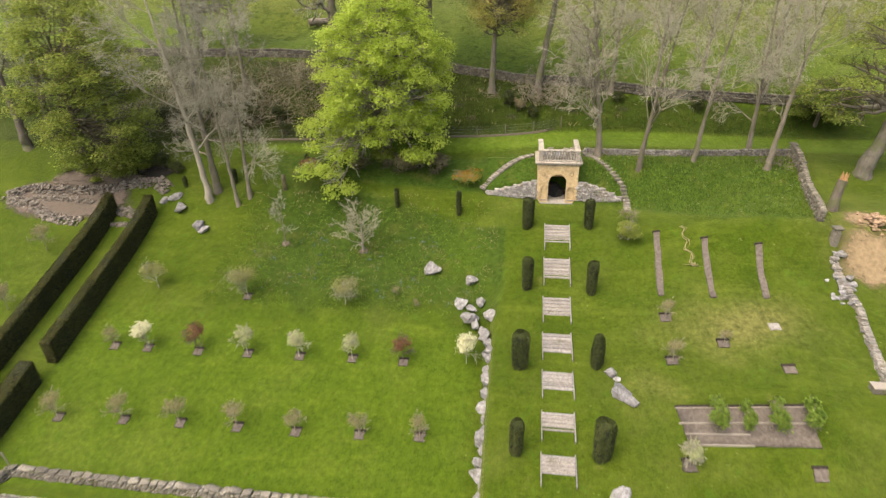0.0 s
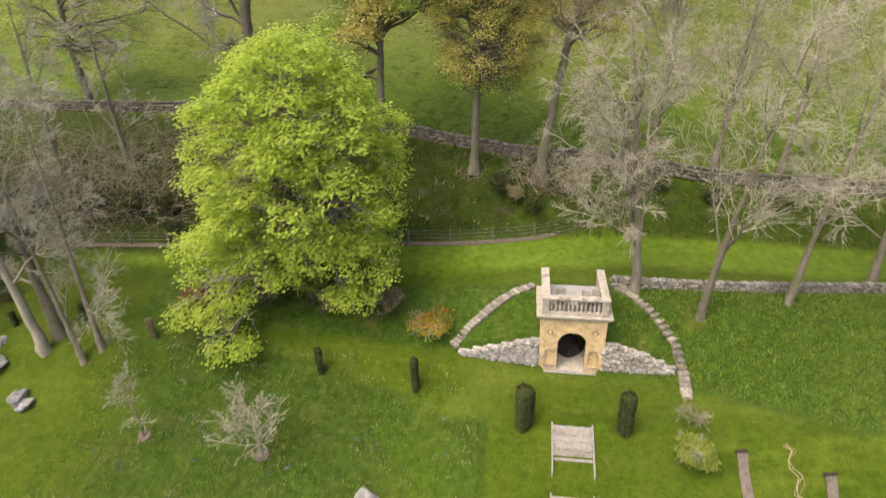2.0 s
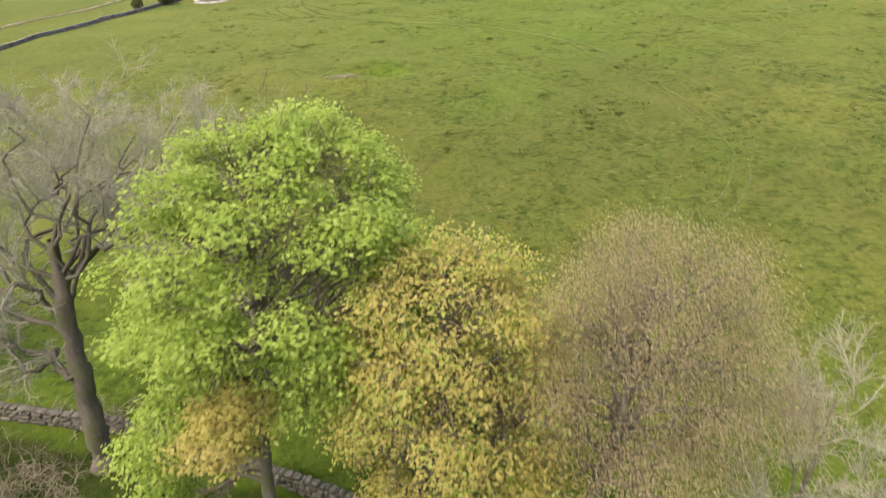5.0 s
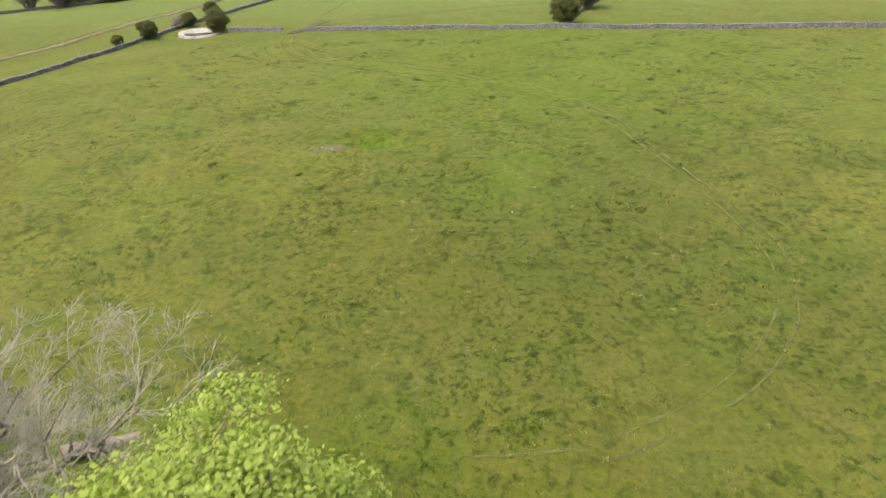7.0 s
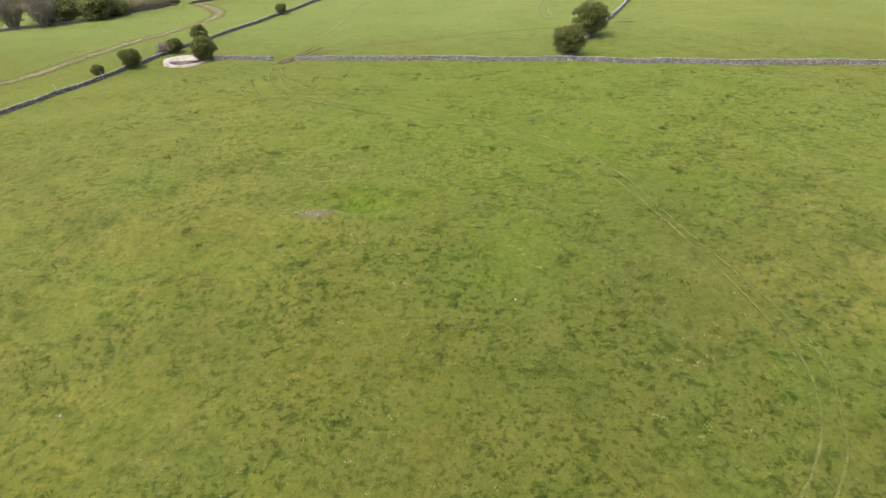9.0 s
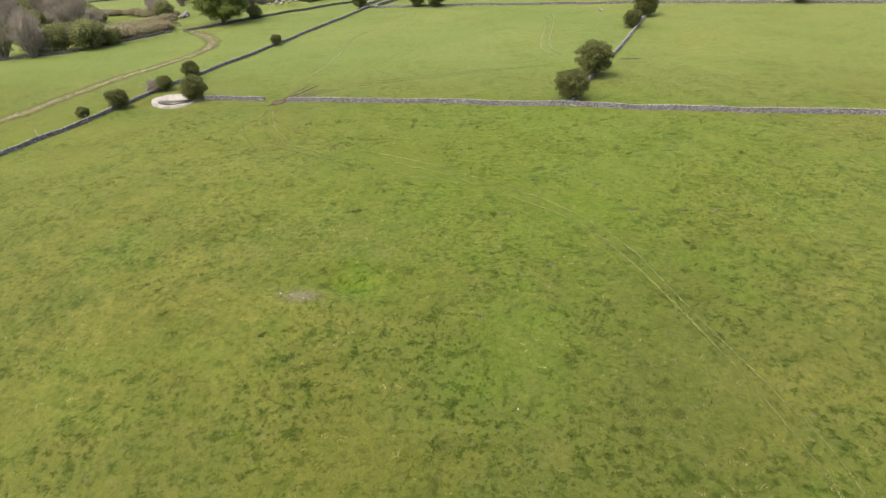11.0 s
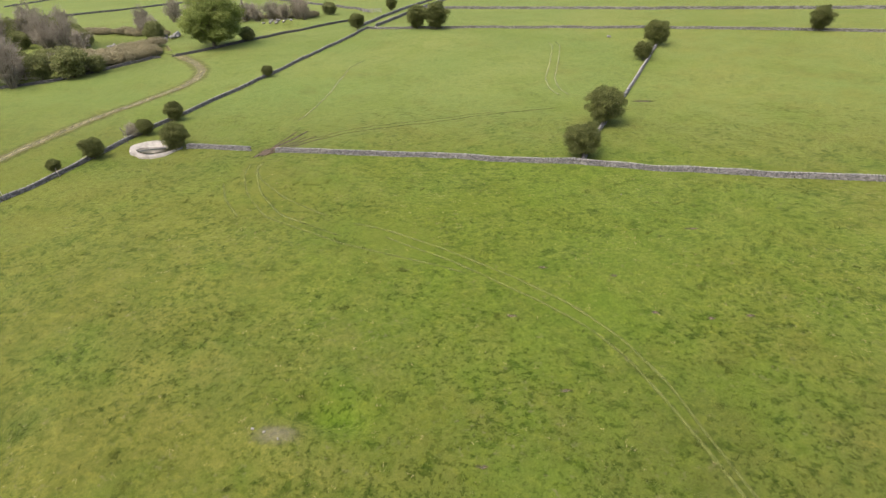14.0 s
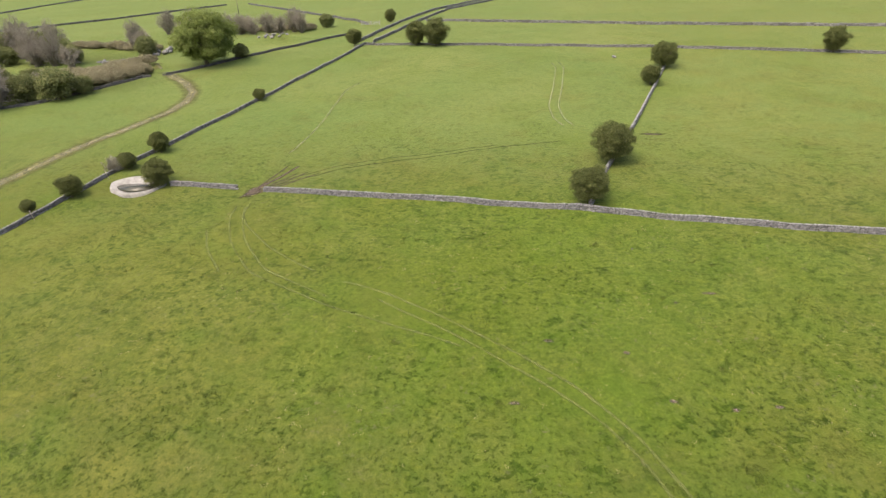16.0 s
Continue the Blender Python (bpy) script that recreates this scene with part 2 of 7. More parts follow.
def patch_material(name, a, b, scale, edge=(.42, .58), size=1.2):
    """Bare earth or worn turf whose ragged edge lets the grass show."""
    n = Nodes(name, .95)
    f = n.noise(scale, 6, .72)
    n.colour(n.ramp(f, ((.3, a), (.7, b))))
    n.bump(f, .7, .04)
    n.fade(n.mask(n.math("ADD", n.math("MULTIPLY", n.noise(size, 5, .7), .6), n.math("MULTIPLY", n.attr("body"), .5)), *edge))
    return n.mat


GRASS = grass_material()
LIME_LEAF = leaf_material("lime_leaf", (.280, .378, .034), (.376, .477, .063), (.465, .536, .113), .58)
SPRING_LEAF = leaf_material("spring_leaf", (.24, .34, .048), (.335, .435, .085), (.425, .50, .14), .55)
OCHRE_LEAF = leaf_material("ochre_leaf", (.40, .352, .10), (.47, .415, .13), (.54, .472, .165), .55)
BUD_LEAF = leaf_material("bud_leaf", (.215, .18, .095), (.30, .25, .135), (.385, .325, .185), .45)
LAUREL_LEAF = leaf_material("laurel_leaf", (.13, .175, .024), (.225, .275, .045), (.345, .375, .085), .45)
THORN_LEAF = leaf_material("hawthorn_leaf", (.070, .085, .025), (.118, .135, .042), (.20, .21, .075), .5)
FIELD_TREE_LEAF = leaf_material("field_maple_leaf", (.11, .145, .035), (.18, .225, .055), (.27, .31, .095), .45)
YEW_LEAF = leaf_material("yew_leaf", (.018, .026, .008), (.034, .046, .011), (.074, .082, .021), .15)
HEDGE_LEAF = leaf_material("hedge_leaf", (.024, .027, .008), (.046, .050, .012), (.10, .094, .025), .2)
SHRUB_LEAF = leaf_material("shrub_leaf", (.10, .15, .02), (.17, .22, .035), (.26, .29, .06), .35)
WHITE_BLOSSOM = leaf_material("white_blossom", (.42, .42, .22), (.62, .60, .36), (.75, .73, .50), .3)
CREAM_LEAF = leaf_material("cream_leaf", (.22, .26, .10), (.36, .38, .18), (.52, .50, .30), .3)
YOUNG_LEAF = leaf_material("opening_leaf", (.17, .175, .06), (.26, .26, .095), (.36, .345, .15), .4)
PURPLE_LEAF = leaf_material("purple_leaf", (.10, .05, .03), (.18, .09, .05), (.26, .14, .075), .35)
AZALEA_FLOWER = leaf_material("azalea_flower", (.25, .115, .015), (.42, .19, .02), (.52, .26, .04), .3)
DULL_LEAF = leaf_material("dull_leaf", (.10, .09, .045), (.17, .15, .08), (.25, .22, .12), .25)
WEED_LEAF = leaf_material("weed_leaf", (.08, .14, .015), (.14, .21, .025), (.20, .27, .05), .35)
FIELD_TUFT = leaf_material("rank_tuft_leaf", (.062, .086, .018), (.085, .110, .024), (.118, .142, .036), .5)
STRAW = leaf_material("straw", (.17, .15, .07), (.25, .215, .105), (.34, .29, .16), .2)
BARK_GREY = bark_material("grey_bark", (.105, .090, .068), (.255, .222, .17), (.13, .13, .06))
BARK_PALE = bark_material("pale_bark", (.19, .165, .125), (.40, .36, .28))
BARK_DARK = bark_material("dark_bark", (.07, .058, .043), (.18, .155, .12), (.10, .11, .045))
BARK_MID = bark_material("mid_bark", (.085, .074, .056), (.205, .183, .145), (.12, .13, .055))
TWIG_PALE = plain_material("pale_twigs", (.255, .235, .172), (.425, .393, .30), 3)
TWIG_WHITE = plain_material("whitish_twigs", (.24, .22, .162), (.42, .386, .298), 3)
TWIG_GREY = plain_material("grey_twigs", (.21, .20, .15), (.36, .342, .265), 3)
TWIG_DARK = plain_material("dark_twigs", (.085, .069, .045), (.17, .14, .095), 3)
TWIG_MID = plain_material("mid_brown_twigs", (.125, .105, .072), (.22, .185, .13), 3)
TWIG_BROWN = plain_material("brown_twigs", (.18, .16, .108), (.30, .265, .185), 3)
LIMESTONE = stone_material("limestone", (.13, .12, .105), (.25, .24, .22), (.43, .415, .385), (.15, .15, .085))
ROCK = stone_material("white_rock", (.075, .072, .068), (.205, .20, .198), (.40, .395, .39), (.10, .095, .07), .25, 5)
WALLSTONE = stone_material("field_wall_stone", (.066, .065, .069), (.137, .135, .142), (.275, .271, .282), (.135, .132, .115), .55)
MOSSY = stone_material("mossy_wall_stone", (.07, .065, .05), (.145, .132, .108), (.27, .25, .21), (.09, .09, .04), .4)
ASHLAR = stone_material("sandstone", (.36, .26, .13), (.53, .40, .22), (.66, .53, .33), (.28, .215, .125), .10, 3.5)
GREYSTONE = stone_material("weathered_stone", (.19, .17, .14), (.33, .30, .255), (.48, .445, .385), (.12, .11, .08), .15, 6)
FLANK = stone_material("rubble_stone", (.15, .14, .13), (.28, .265, .25), (.47, .45, .43), (.16, .135, .075), .4, 8)
STEPSTONE = stone_material("step_stone", (.12, .112, .10), (.225, .212, .196), (.36, .345, .325), (.145, .127, .09), .25, 7)
STAIRSTONE = stone_material("worn_stair_stone", (.10, .09, .075), (.195, .175, .15), (.37, .35, .32), (.15, .13, .075), .45, 6)
TERRACE_STONE = stone_material("terrace_stone", (.10, .093, .08), (.20, .187, .165), (.37, .352, .325), (.15, .122, .075), .45, 8)
CORE = plain_material("wall_core", (.07, .066, .058), (.13, .122, .108), 8)
SOIL = plain_material("soil", (.072, .058, .046), (.165, .14, .112), 5, .95, .8)
SOIL_DARK = plain_material("cut_earth", (.022, .017, .012), (.05, .04, .028), 9, .95, .8)
TIMBER = plain_material("weathered_timber", (.22, .19, .15), (.36, .32, .265), 7, .85, .5, (1, 8, 8))
WIRE = plain_material("galvanised_wire", (.20, .20, .195), (.32, .32, .31), 20, .5)
PONDSTONE = plain_material("pond_concrete", (.15, .14, .125), (.34, .325, .30), .9, .85)
CONCRETE = plain_material("pale_concrete", (.20, .19, .185), (.32, .31, .30), 1.4, .85)
DEADWOOD = plain_material("bleached_wood", (.10, .082, .063), (.29, .25, .20), 2.6, .85, .6, (1, 1, .3))
FRESHWOOD = plain_material("split_wood", (.26, .14, .06), (.44, .27, .13), 7, .8, .5)
BILLET = plain_material("cut_wood", (.16, .10, .06), (.42, .30, .19), 3, .8, .4)
DARKSTONE = plain_material("dark_grotto_stone", (.012, .012, .011), (.035, .034, .032), 4, .7)
TRACK_DIRT = patch_material("track_dirt", (.15, .135, .09), (.27, .25, .19), 2.2, (.70, .92), .25)
LANE_EARTH = patch_material("lane_earth", (.15, .145, .07), (.215, .20, .11), 1.2, (.52, 1.25), .5)
PALE_SPOIL = patch_material("pale_spoil", (.10, .098, .055), (.17, .16, .10), 2.4, (.50, 1.0), 1.3)
MUD = patch_material("mud", (.042, .031, .020), (.10, .078, .054), 2.6, (.50, .76), 1.1)
TYRE_LINE = patch_material("pressed_grass", (.102, .122, .029), (.154, .169, .049), 2.0, (.56, 1.0), .45)
FAINT_LINE = patch_material("pressed_thin_grass", (.094, .112, .026), (.138, .152, .042), 2.0, (.58, 1.06), .45)
FAR_LINE = patch_material("worn_pale_grass", (.15, .168, .072), (.22, .225, .11), 2.0, (.52, .95), .5)
DARK_RUT = patch_material("dark_rut", (.045, .042, .018), (.085, .075, .038), 2.0, (.55, .86), .6)
BARE_SPOT = patch_material("bare_spot", (.085, .068, .046), (.15, .118, .085), 2.6, (.60, .90), 1.8)
SAWDUST = patch_material("sawdust", (.15, .115, .06), (.30, .215, .12), 4, (.46, .74), 1.1)
SLOPE_EARTH = patch_material("slope_earth", (.042, .040, .020), (.095, .085, .048), 3.5, (.56, 1.0), 1.4)
RUBBLE_EARTH = patch_material("stony_earth", (.07, .055, .04), (.14, .112, .085), 5, (.36, .52), .8)
PALE_GRASS = patch_material("dry_grass", (.095, .092, .03), (.135, .125, .05), 2.0, (.53, .90), .6)
water_nodes = Nodes("pond_water", .05)
water_nodes.colour((.035, .035, .022))
WATER = water_nodes.mat
mesh_nodes = Nodes("wire_netting", .6)
mesh_nodes.colour((.11, .11, .10))
mesh_nodes.fade(mesh_nodes.mask(mesh_nodes.noise(18, 2, .5), .56, .74))
NETTING = mesh_nodes.mat

# ---- building helpers ----
RNG = np.random.default_rng(7)


def raw_mesh(name, verts, faces, smooth=False):
    """A mesh from arrays; faces: one array of quads or triangles, or several."""
    faces = faces if isinstance(faces, (list, tuple)) else [faces]
    me = bpy.data.meshes.new(name)
    verts = np.ascontiguousarray(verts, dtype=np.float32).reshape(-1, 3)
    me.vertices.add(len(verts))
    me.vertices.foreach_set("co", verts.ravel())
    loops = np.concatenate([np.asarray(f, np.int32).ravel() for f in faces])
    sizes = np.concatenate([np.full(len(f), f.shape[1], np.int32) for f in faces])
    me.loops.add(len(loops))
    me.loops.foreach_set("vertex_index", loops)
    me.polygons.add(len(sizes))
    me.polygons.foreach_set("loop_start", np.concatenate([[0], np.cumsum(sizes)[:-1]]).astype(np.int32))
    if smooth:
        me.polygons.foreach_set("use_smooth", np.ones(len(sizes), bool))
    me.update(calc_edges=True)
    me.validate()
    return me


def finish(name, data, material):
    if isinstance(data, bmesh.types.BMesh):
        me = bpy.data.meshes.new(name)
        bmesh.ops.recalc_face_normals(data, faces=data.faces)
        data.to_mesh(me)
        data.free()
    else:
        me = data
    if material and not me.materials:
        me.materials.append(material)
    return me


def part(name, data, material, parent, label="", at=None):
    """One mesh object under a thing or under a part."""
    ob = new(name, finish(name, data, material))
    ob.parent = parent
    if at is not None:
        ob.matrix_basis = at
    if label:
        ob["label"] = label
    return ob


def single(name, data, material, at=None):
    ob = new(name, finish(name, data, material))
    if at is not None:
        ob.matrix_basis = at
    return ob


def thing(name, x, y, z, turn=0.0, scale=1.0):
    ob = new(name)
    ob.empty_display_size = .2
    ob.matrix_basis = pose(x, y, z, 0, 0, turn) @ Matrix.Scale(scale, 4)
    return ob


def box(bm, x0, x1, y0, y1, z0, z1, bevel=0.0):
    r = bmesh.ops.create_cube(bm, size=1, matrix=Matrix.Translation(((x0 + x1) / 2, (y0 + y1) / 2, (z0 + z1) / 2)) @ Matrix.Diagonal((x1 - x0, y1 - y0, z1 - z0, 1)))
    if bevel:
        edges = list({e for v in r["verts"] for e in v.link_edges})
        bmesh.ops.bevel(bm, geom=edges, offset=bevel, segments=1, affect="EDGES")
    return bm


def boxed(x0, x1, y0, y1, z0, z1, bevel=0.0):
    return box(bmesh.new(), x0, x1, y0, y1, z0, z1, bevel)


def lathe(rows, sides=12):
    """A turned shape: rows of radius, height."""
    a = np.arange(sides) * 2 * np.pi / sides
    v = np.array([[(r * math.cos(t), r * math.sin(t), h) for t in a] for r, h in rows]).reshape(-1, 3)
    i, j = np.meshgrid(np.arange(len(rows) - 1), np.arange(sides), indexing="ij")
    k = (j + 1) % sides
    f = np.stack([i * sides + j, i * sides + k, (i + 1) * sides + k, (i + 1) * sides + j], -1).reshape(-1, 4)
    v = np.vstack([v, [(0, 0, rows[0][1]), (0, 0, rows[-1][1])]])
    n = len(rows) * sides
    caps = np.array([(n, (q + 1) % sides, q) for q in range(sides)] + [(n + 1, n - sides + q, n - sides + (q + 1) % sides) for q in range(sides)])
    return raw_mesh("turned", v, [f, caps], True)


def tubes(groups, sides=5):
    """Tapered tubes along many lines at once; groups: pairs of points (m, k, 3) and radii (m, k)."""
    verts, faces, base = [], [], 0
    for P, R in groups:
        m, k, _ = P.shape
        if not m:
            continue
        T = np.gradient(P, axis=1)
        T /= np.linalg.norm(T, axis=2, keepdims=True) + 1e-9
        run = P[:, -1:] - P[:, :1]
        steep = np.abs(run[..., 2:]) > .7 * np.linalg.norm(run, axis=2, keepdims=True)
        ref = np.where(steep, np.array([1.0, 0, 0]), np.array([0, 0, 1.0]))
        U = np.cross(T, ref)
        U /= np.linalg.norm(U, axis=2, keepdims=True) + 1e-9
        V = np.cross(T, U)
        a = np.arange(sides) * 2 * np.pi / sides
        ring = P[:, :, None] + R[:, :, None, None] * (np.cos(a)[None, None, :, None] * U[:, :, None] + np.sin(a)[None, None, :, None] * V[:, :, None])
        verts.append(ring.reshape(-1, 3))
        i, j, s = np.meshgrid(np.arange(m), np.arange(k - 1), np.arange(sides), indexing="ij")
        s2 = (s + 1) % sides
        at = lambda q, w: base + (i * k + q) * sides + w
        faces.append(np.stack([at(j, s), at(j, s2), at(j + 1, s2), at(j + 1, s)], -1).reshape(-1, 4))
        base += m * k * sides
    return raw_mesh("tubes", np.vstack(verts), np.vstack(faces), True)


def unit(v):
    return v / (np.linalg.norm(v, axis=-1, keepdims=True) + 1e-9)


def leaves(centres, size, rng, out=None, flat=.5, long=1.5, vary=.35):
    """Four-cornered folded leaves at the centres; out: the way that each faces."""
    m = len(centres)
    n = unit(rng.normal(size=(m, 3)) * .55 + (np.array([0, 0, flat * 2]) if out is None else out * .9 + np.array([0, 0, flat])))
    u = unit(np.cross(n, rng.normal(size=(m, 3))))
    v = np.cross(n, u)
    s = (size * (1 + vary * rng.uniform(-1, 1, m)))[:, None]
    c = centres
    quad = np.stack([c - u * s * .5 * long, c + v * s * .42 + n * s * .12, c + u * s * .5 * long, c - v * s * .42 + n * s * .12], 1)
    return quad.reshape(-1, 3), np.arange(m * 4).reshape(-1, 4)


def leaf_mesh(*batches):
    vs, fs, base = [], [], 0
    for v, f in batches:
        vs.append(v)
        fs.append(f + base)
        base += len(v)
    return raw_mesh("leaves", np.vstack(vs), np.vstack(fs))


def along(P, R, t):
    """Places, directions and radii at the fractions t of the lines."""
    k = P.shape[1]
    q = np.clip(t * (k - 1), 0, k - 1.001)
    i, w = q.astype(int), (q % 1)[:, None]
    r = np.arange(len(P))
    return P[r, i] * (1 - w) + P[r, i + 1] * w, unit(P[r, i + 1] - P[r, i]), R[r, i] * (1 - w[:, 0]) + R[r, i + 1] * w[:, 0]


def grow(rng, P, R, each, length, angle, k=5, t=(.25, 1.0), up=.0, wiggle=.25, thin=.55, shrink=.5, tip=.3, least=.006):
    """Child branches on parent branches."""
    m = len(P)
    idx = np.repeat(np.arange(m), each)
    tt = rng.uniform(*t, len(idx))
    pos, tan, rad = along(P[idx], R[idx], tt)
    size = np.linalg.norm(P[idx, -1] - P[idx, 0], axis=1)
    perp = unit(np.cross(tan, rng.normal(size=tan.shape)))
    a = np.radians(angle) * rng.uniform(.6, 1.35, len(idx))[:, None]
    d = np.cos(a) * tan + np.sin(a) * perp
    L = length * size * (1 - shrink * tt) * rng.uniform(.65, 1.25, len(idx))
    pts, cur, dirn = [pos], pos, d
    for s in range(k - 1):
        dirn = unit(dirn + rng.normal(size=d.shape) * wiggle + np.array([0, 0, up]))
        cur = cur + dirn * (L / (k - 1))[:, None]
        pts.append(cur)
    Q = np.stack(pts, 1)
    r0 = np.maximum(rad * thin, least)
    RR = r0[:, None] * np.linspace(1, tip, k)[None] if tip else r0[:, None]
    return Q, np.maximum(RR, least * .6)


# ---- ground ----
def spaced(*runs):
    """Grid lines: runs of start, end, step."""
    return np.unique(np.round(np.concatenate([np.arange(a, b, s) for a, b, s in runs]), 3))


def make_ground():
    xs = spaced((-3000, -400, 200), (-400, -100, 12), (-100, -56, 2.5), (-56, -4, .5), (-4, 9.6, .2), (9.6, 34, .5), (34, 100, 2.5), (100, 400, 15), (400, 3001, 200))
    ys = spaced((-80, 14, 4), (14, 32, .4), (32, 45, .3), (45, 50, .15), (50, 66, .4), (66, 130, 1.0), (130, 180, 1.25), (180, 300, 3), (300, 620, 10), (620, 1600, 70), (1600, 4001, 300))
    X, Y = np.meshgrid(xs, ys)
    Z = height(X, Y) + lift(X, Y)
    V = np.stack([X, Y, Z], -1).reshape(-1, 3)
    i, j = np.meshgrid(np.arange(len(ys) - 1), np.arange(len(xs) - 1), indexing="ij")
    w = len(xs)
    F = np.stack([i * w + j, i * w + j + 1, (i + 1) * w + j + 1, (i + 1) * w + j], -1).reshape(-1, 4)
    me = raw_mesh("ground", V, F, True)
    x, y = X.ravel(), Y.ravel()
    wob = .5 * np.sin(x * .9 + 2 * np.sin(y * .7)) + .4 * np.sin(x * 2.1 + y * 1.7)
    wall_y = np.interp(x, (-60, -34, -9.6, -1.2, 12, 26, 60), (66.1, 65.1, 62.1, 59.8, 57.9, 56.9, 56.2))
    field = step(wall_y - .6, wall_y + .6, y + wob * .2)
    foot = np.interp(x, (-60, -20, -5, 8, 9.5, 16, 22.5), (46.4, 46.0, 45.0, 44.0, 43.3, 40.5, 39.4))
    bank = step(foot - .15, foot + .15, y + wob * .12) * (1 - step(48.9, 49.4, y)) * (x < 23) * (x > -24)
    mown = np.interp(x, (-60, -22, -12.9, -4.5, 1, 6, 14.7, 25), (50.4, 50.9, 51.9, 53.2, 53.9, 54.5, 54.2, 53.5))
    slope = step(-.1, .35, y - mown) * (1 - field)
    mead = step(-26, -20, x + wob) * (1 - step(-1.6, -1.3, x + wob * .03)) * step(31.6, 37.0, y + wob * 1.2) * (1 - step(-.2, .2, y - np.interp(x, (-26, -20, -12, -8, -3, -1.2), (47.2, 45.8, 44.0, 43.0, 41.7, 41.4)) + wob * .05))
    rough = np.clip(bank + slope * .55 + mead * 1.0, 0, 1)
    # thicket term also darkens the ground colour for shade between the stems
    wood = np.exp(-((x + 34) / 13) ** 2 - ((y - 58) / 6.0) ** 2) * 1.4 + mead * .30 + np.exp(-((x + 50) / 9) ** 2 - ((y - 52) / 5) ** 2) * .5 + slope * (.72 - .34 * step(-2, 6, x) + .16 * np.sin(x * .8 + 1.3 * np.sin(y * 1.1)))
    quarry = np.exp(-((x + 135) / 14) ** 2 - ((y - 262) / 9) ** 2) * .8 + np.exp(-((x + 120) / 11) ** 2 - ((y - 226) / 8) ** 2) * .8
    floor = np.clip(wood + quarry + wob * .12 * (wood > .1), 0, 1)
    worn = np.exp(-((x - 16) / 3.2) ** 2 - ((y - 32) / 1.6) ** 2) * .75 + np.exp(-((x - 25) / 2.6) ** 2 - ((y - 38.6) / 2.6) ** 2) * .8 + np.exp(-((x + 22.4) / 2.6) ** 2 - ((y - 111.2) / 1.1) ** 2) * .95 + np.exp(-((x + 20.0) / 1.8) ** 2 - ((y - 109.0) / .8) ** 2) * .4
    worn = worn + .5 * np.exp(-((x - 13.5) / 4.5) ** 2 - ((y - 31.2) / 2.4) ** 2) + .35 * np.exp(-((x - 8) / 2.5) ** 2 - ((y - 26.5) / 1.5) ** 2)
    worn = np.clip(worn + wob * .15 * (worn > .1), 0, 1)
    strip = step(-.35, .45, y - np.interp(x, (-22, -12.5, -4.3, 0, 9, 19, 28), (49.9, 49.8, 50.4, 50.4, 51.3, 50.7, 50.4)) + wob * .1) * (1 - step(-.3, .1, y - mown)) * .97 * step(-34, -24, x)
    lush = np.exp(-((x + 17.8) / 3.0) ** 2 - ((y - 113.2) / 1.5) ** 2) * .36 + .25 * np.exp(-((x + 19) / 6) ** 2 - ((y - 113) / 3.2) ** 2)
    lush += .38 * step(-36, -33, x) * (1 - step(-4, -2.4, x)) * (1 - step(30, 34, y + wob)) * (y > 18.5)
    lush += .42 * step(108, 145, y + wob * 6 + 12 * np.exp(-(x / 18) ** 2)) * (1 - step(158, 175, y)) * (1 - .75 * step(8, 42, np.abs(x + 2)))
    lush += np.exp(-((y - wall_y - 5) / 9) ** 2) * (y > wall_y - .5) * .6 + np.exp(-((x + 5) / 2.2) ** 2 - ((y - 39) / 3.0) ** 2) * .4
    # "rank" paints the nearer field darker: vignette and view angle, not ranker grass
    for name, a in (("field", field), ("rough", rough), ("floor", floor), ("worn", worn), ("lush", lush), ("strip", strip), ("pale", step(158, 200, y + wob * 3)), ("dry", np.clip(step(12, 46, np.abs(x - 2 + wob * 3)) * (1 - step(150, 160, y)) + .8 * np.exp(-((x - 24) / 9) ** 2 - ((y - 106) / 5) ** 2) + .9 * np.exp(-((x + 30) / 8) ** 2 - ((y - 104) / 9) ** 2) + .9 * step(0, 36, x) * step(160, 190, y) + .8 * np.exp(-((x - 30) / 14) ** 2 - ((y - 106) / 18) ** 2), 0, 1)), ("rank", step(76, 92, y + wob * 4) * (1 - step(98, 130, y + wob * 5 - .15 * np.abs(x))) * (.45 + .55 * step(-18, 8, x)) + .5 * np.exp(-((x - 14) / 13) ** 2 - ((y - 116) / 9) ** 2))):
        me.attributes.new(name, "FLOAT", "POINT").data.foreach_set("value", np.clip(a, 0, 1).astype(np.float32))
    tagged(single("ground", me, GRASS), "sloping green lawn, rough bank and sheep pasture", "ground", kind="structure")


make_ground()


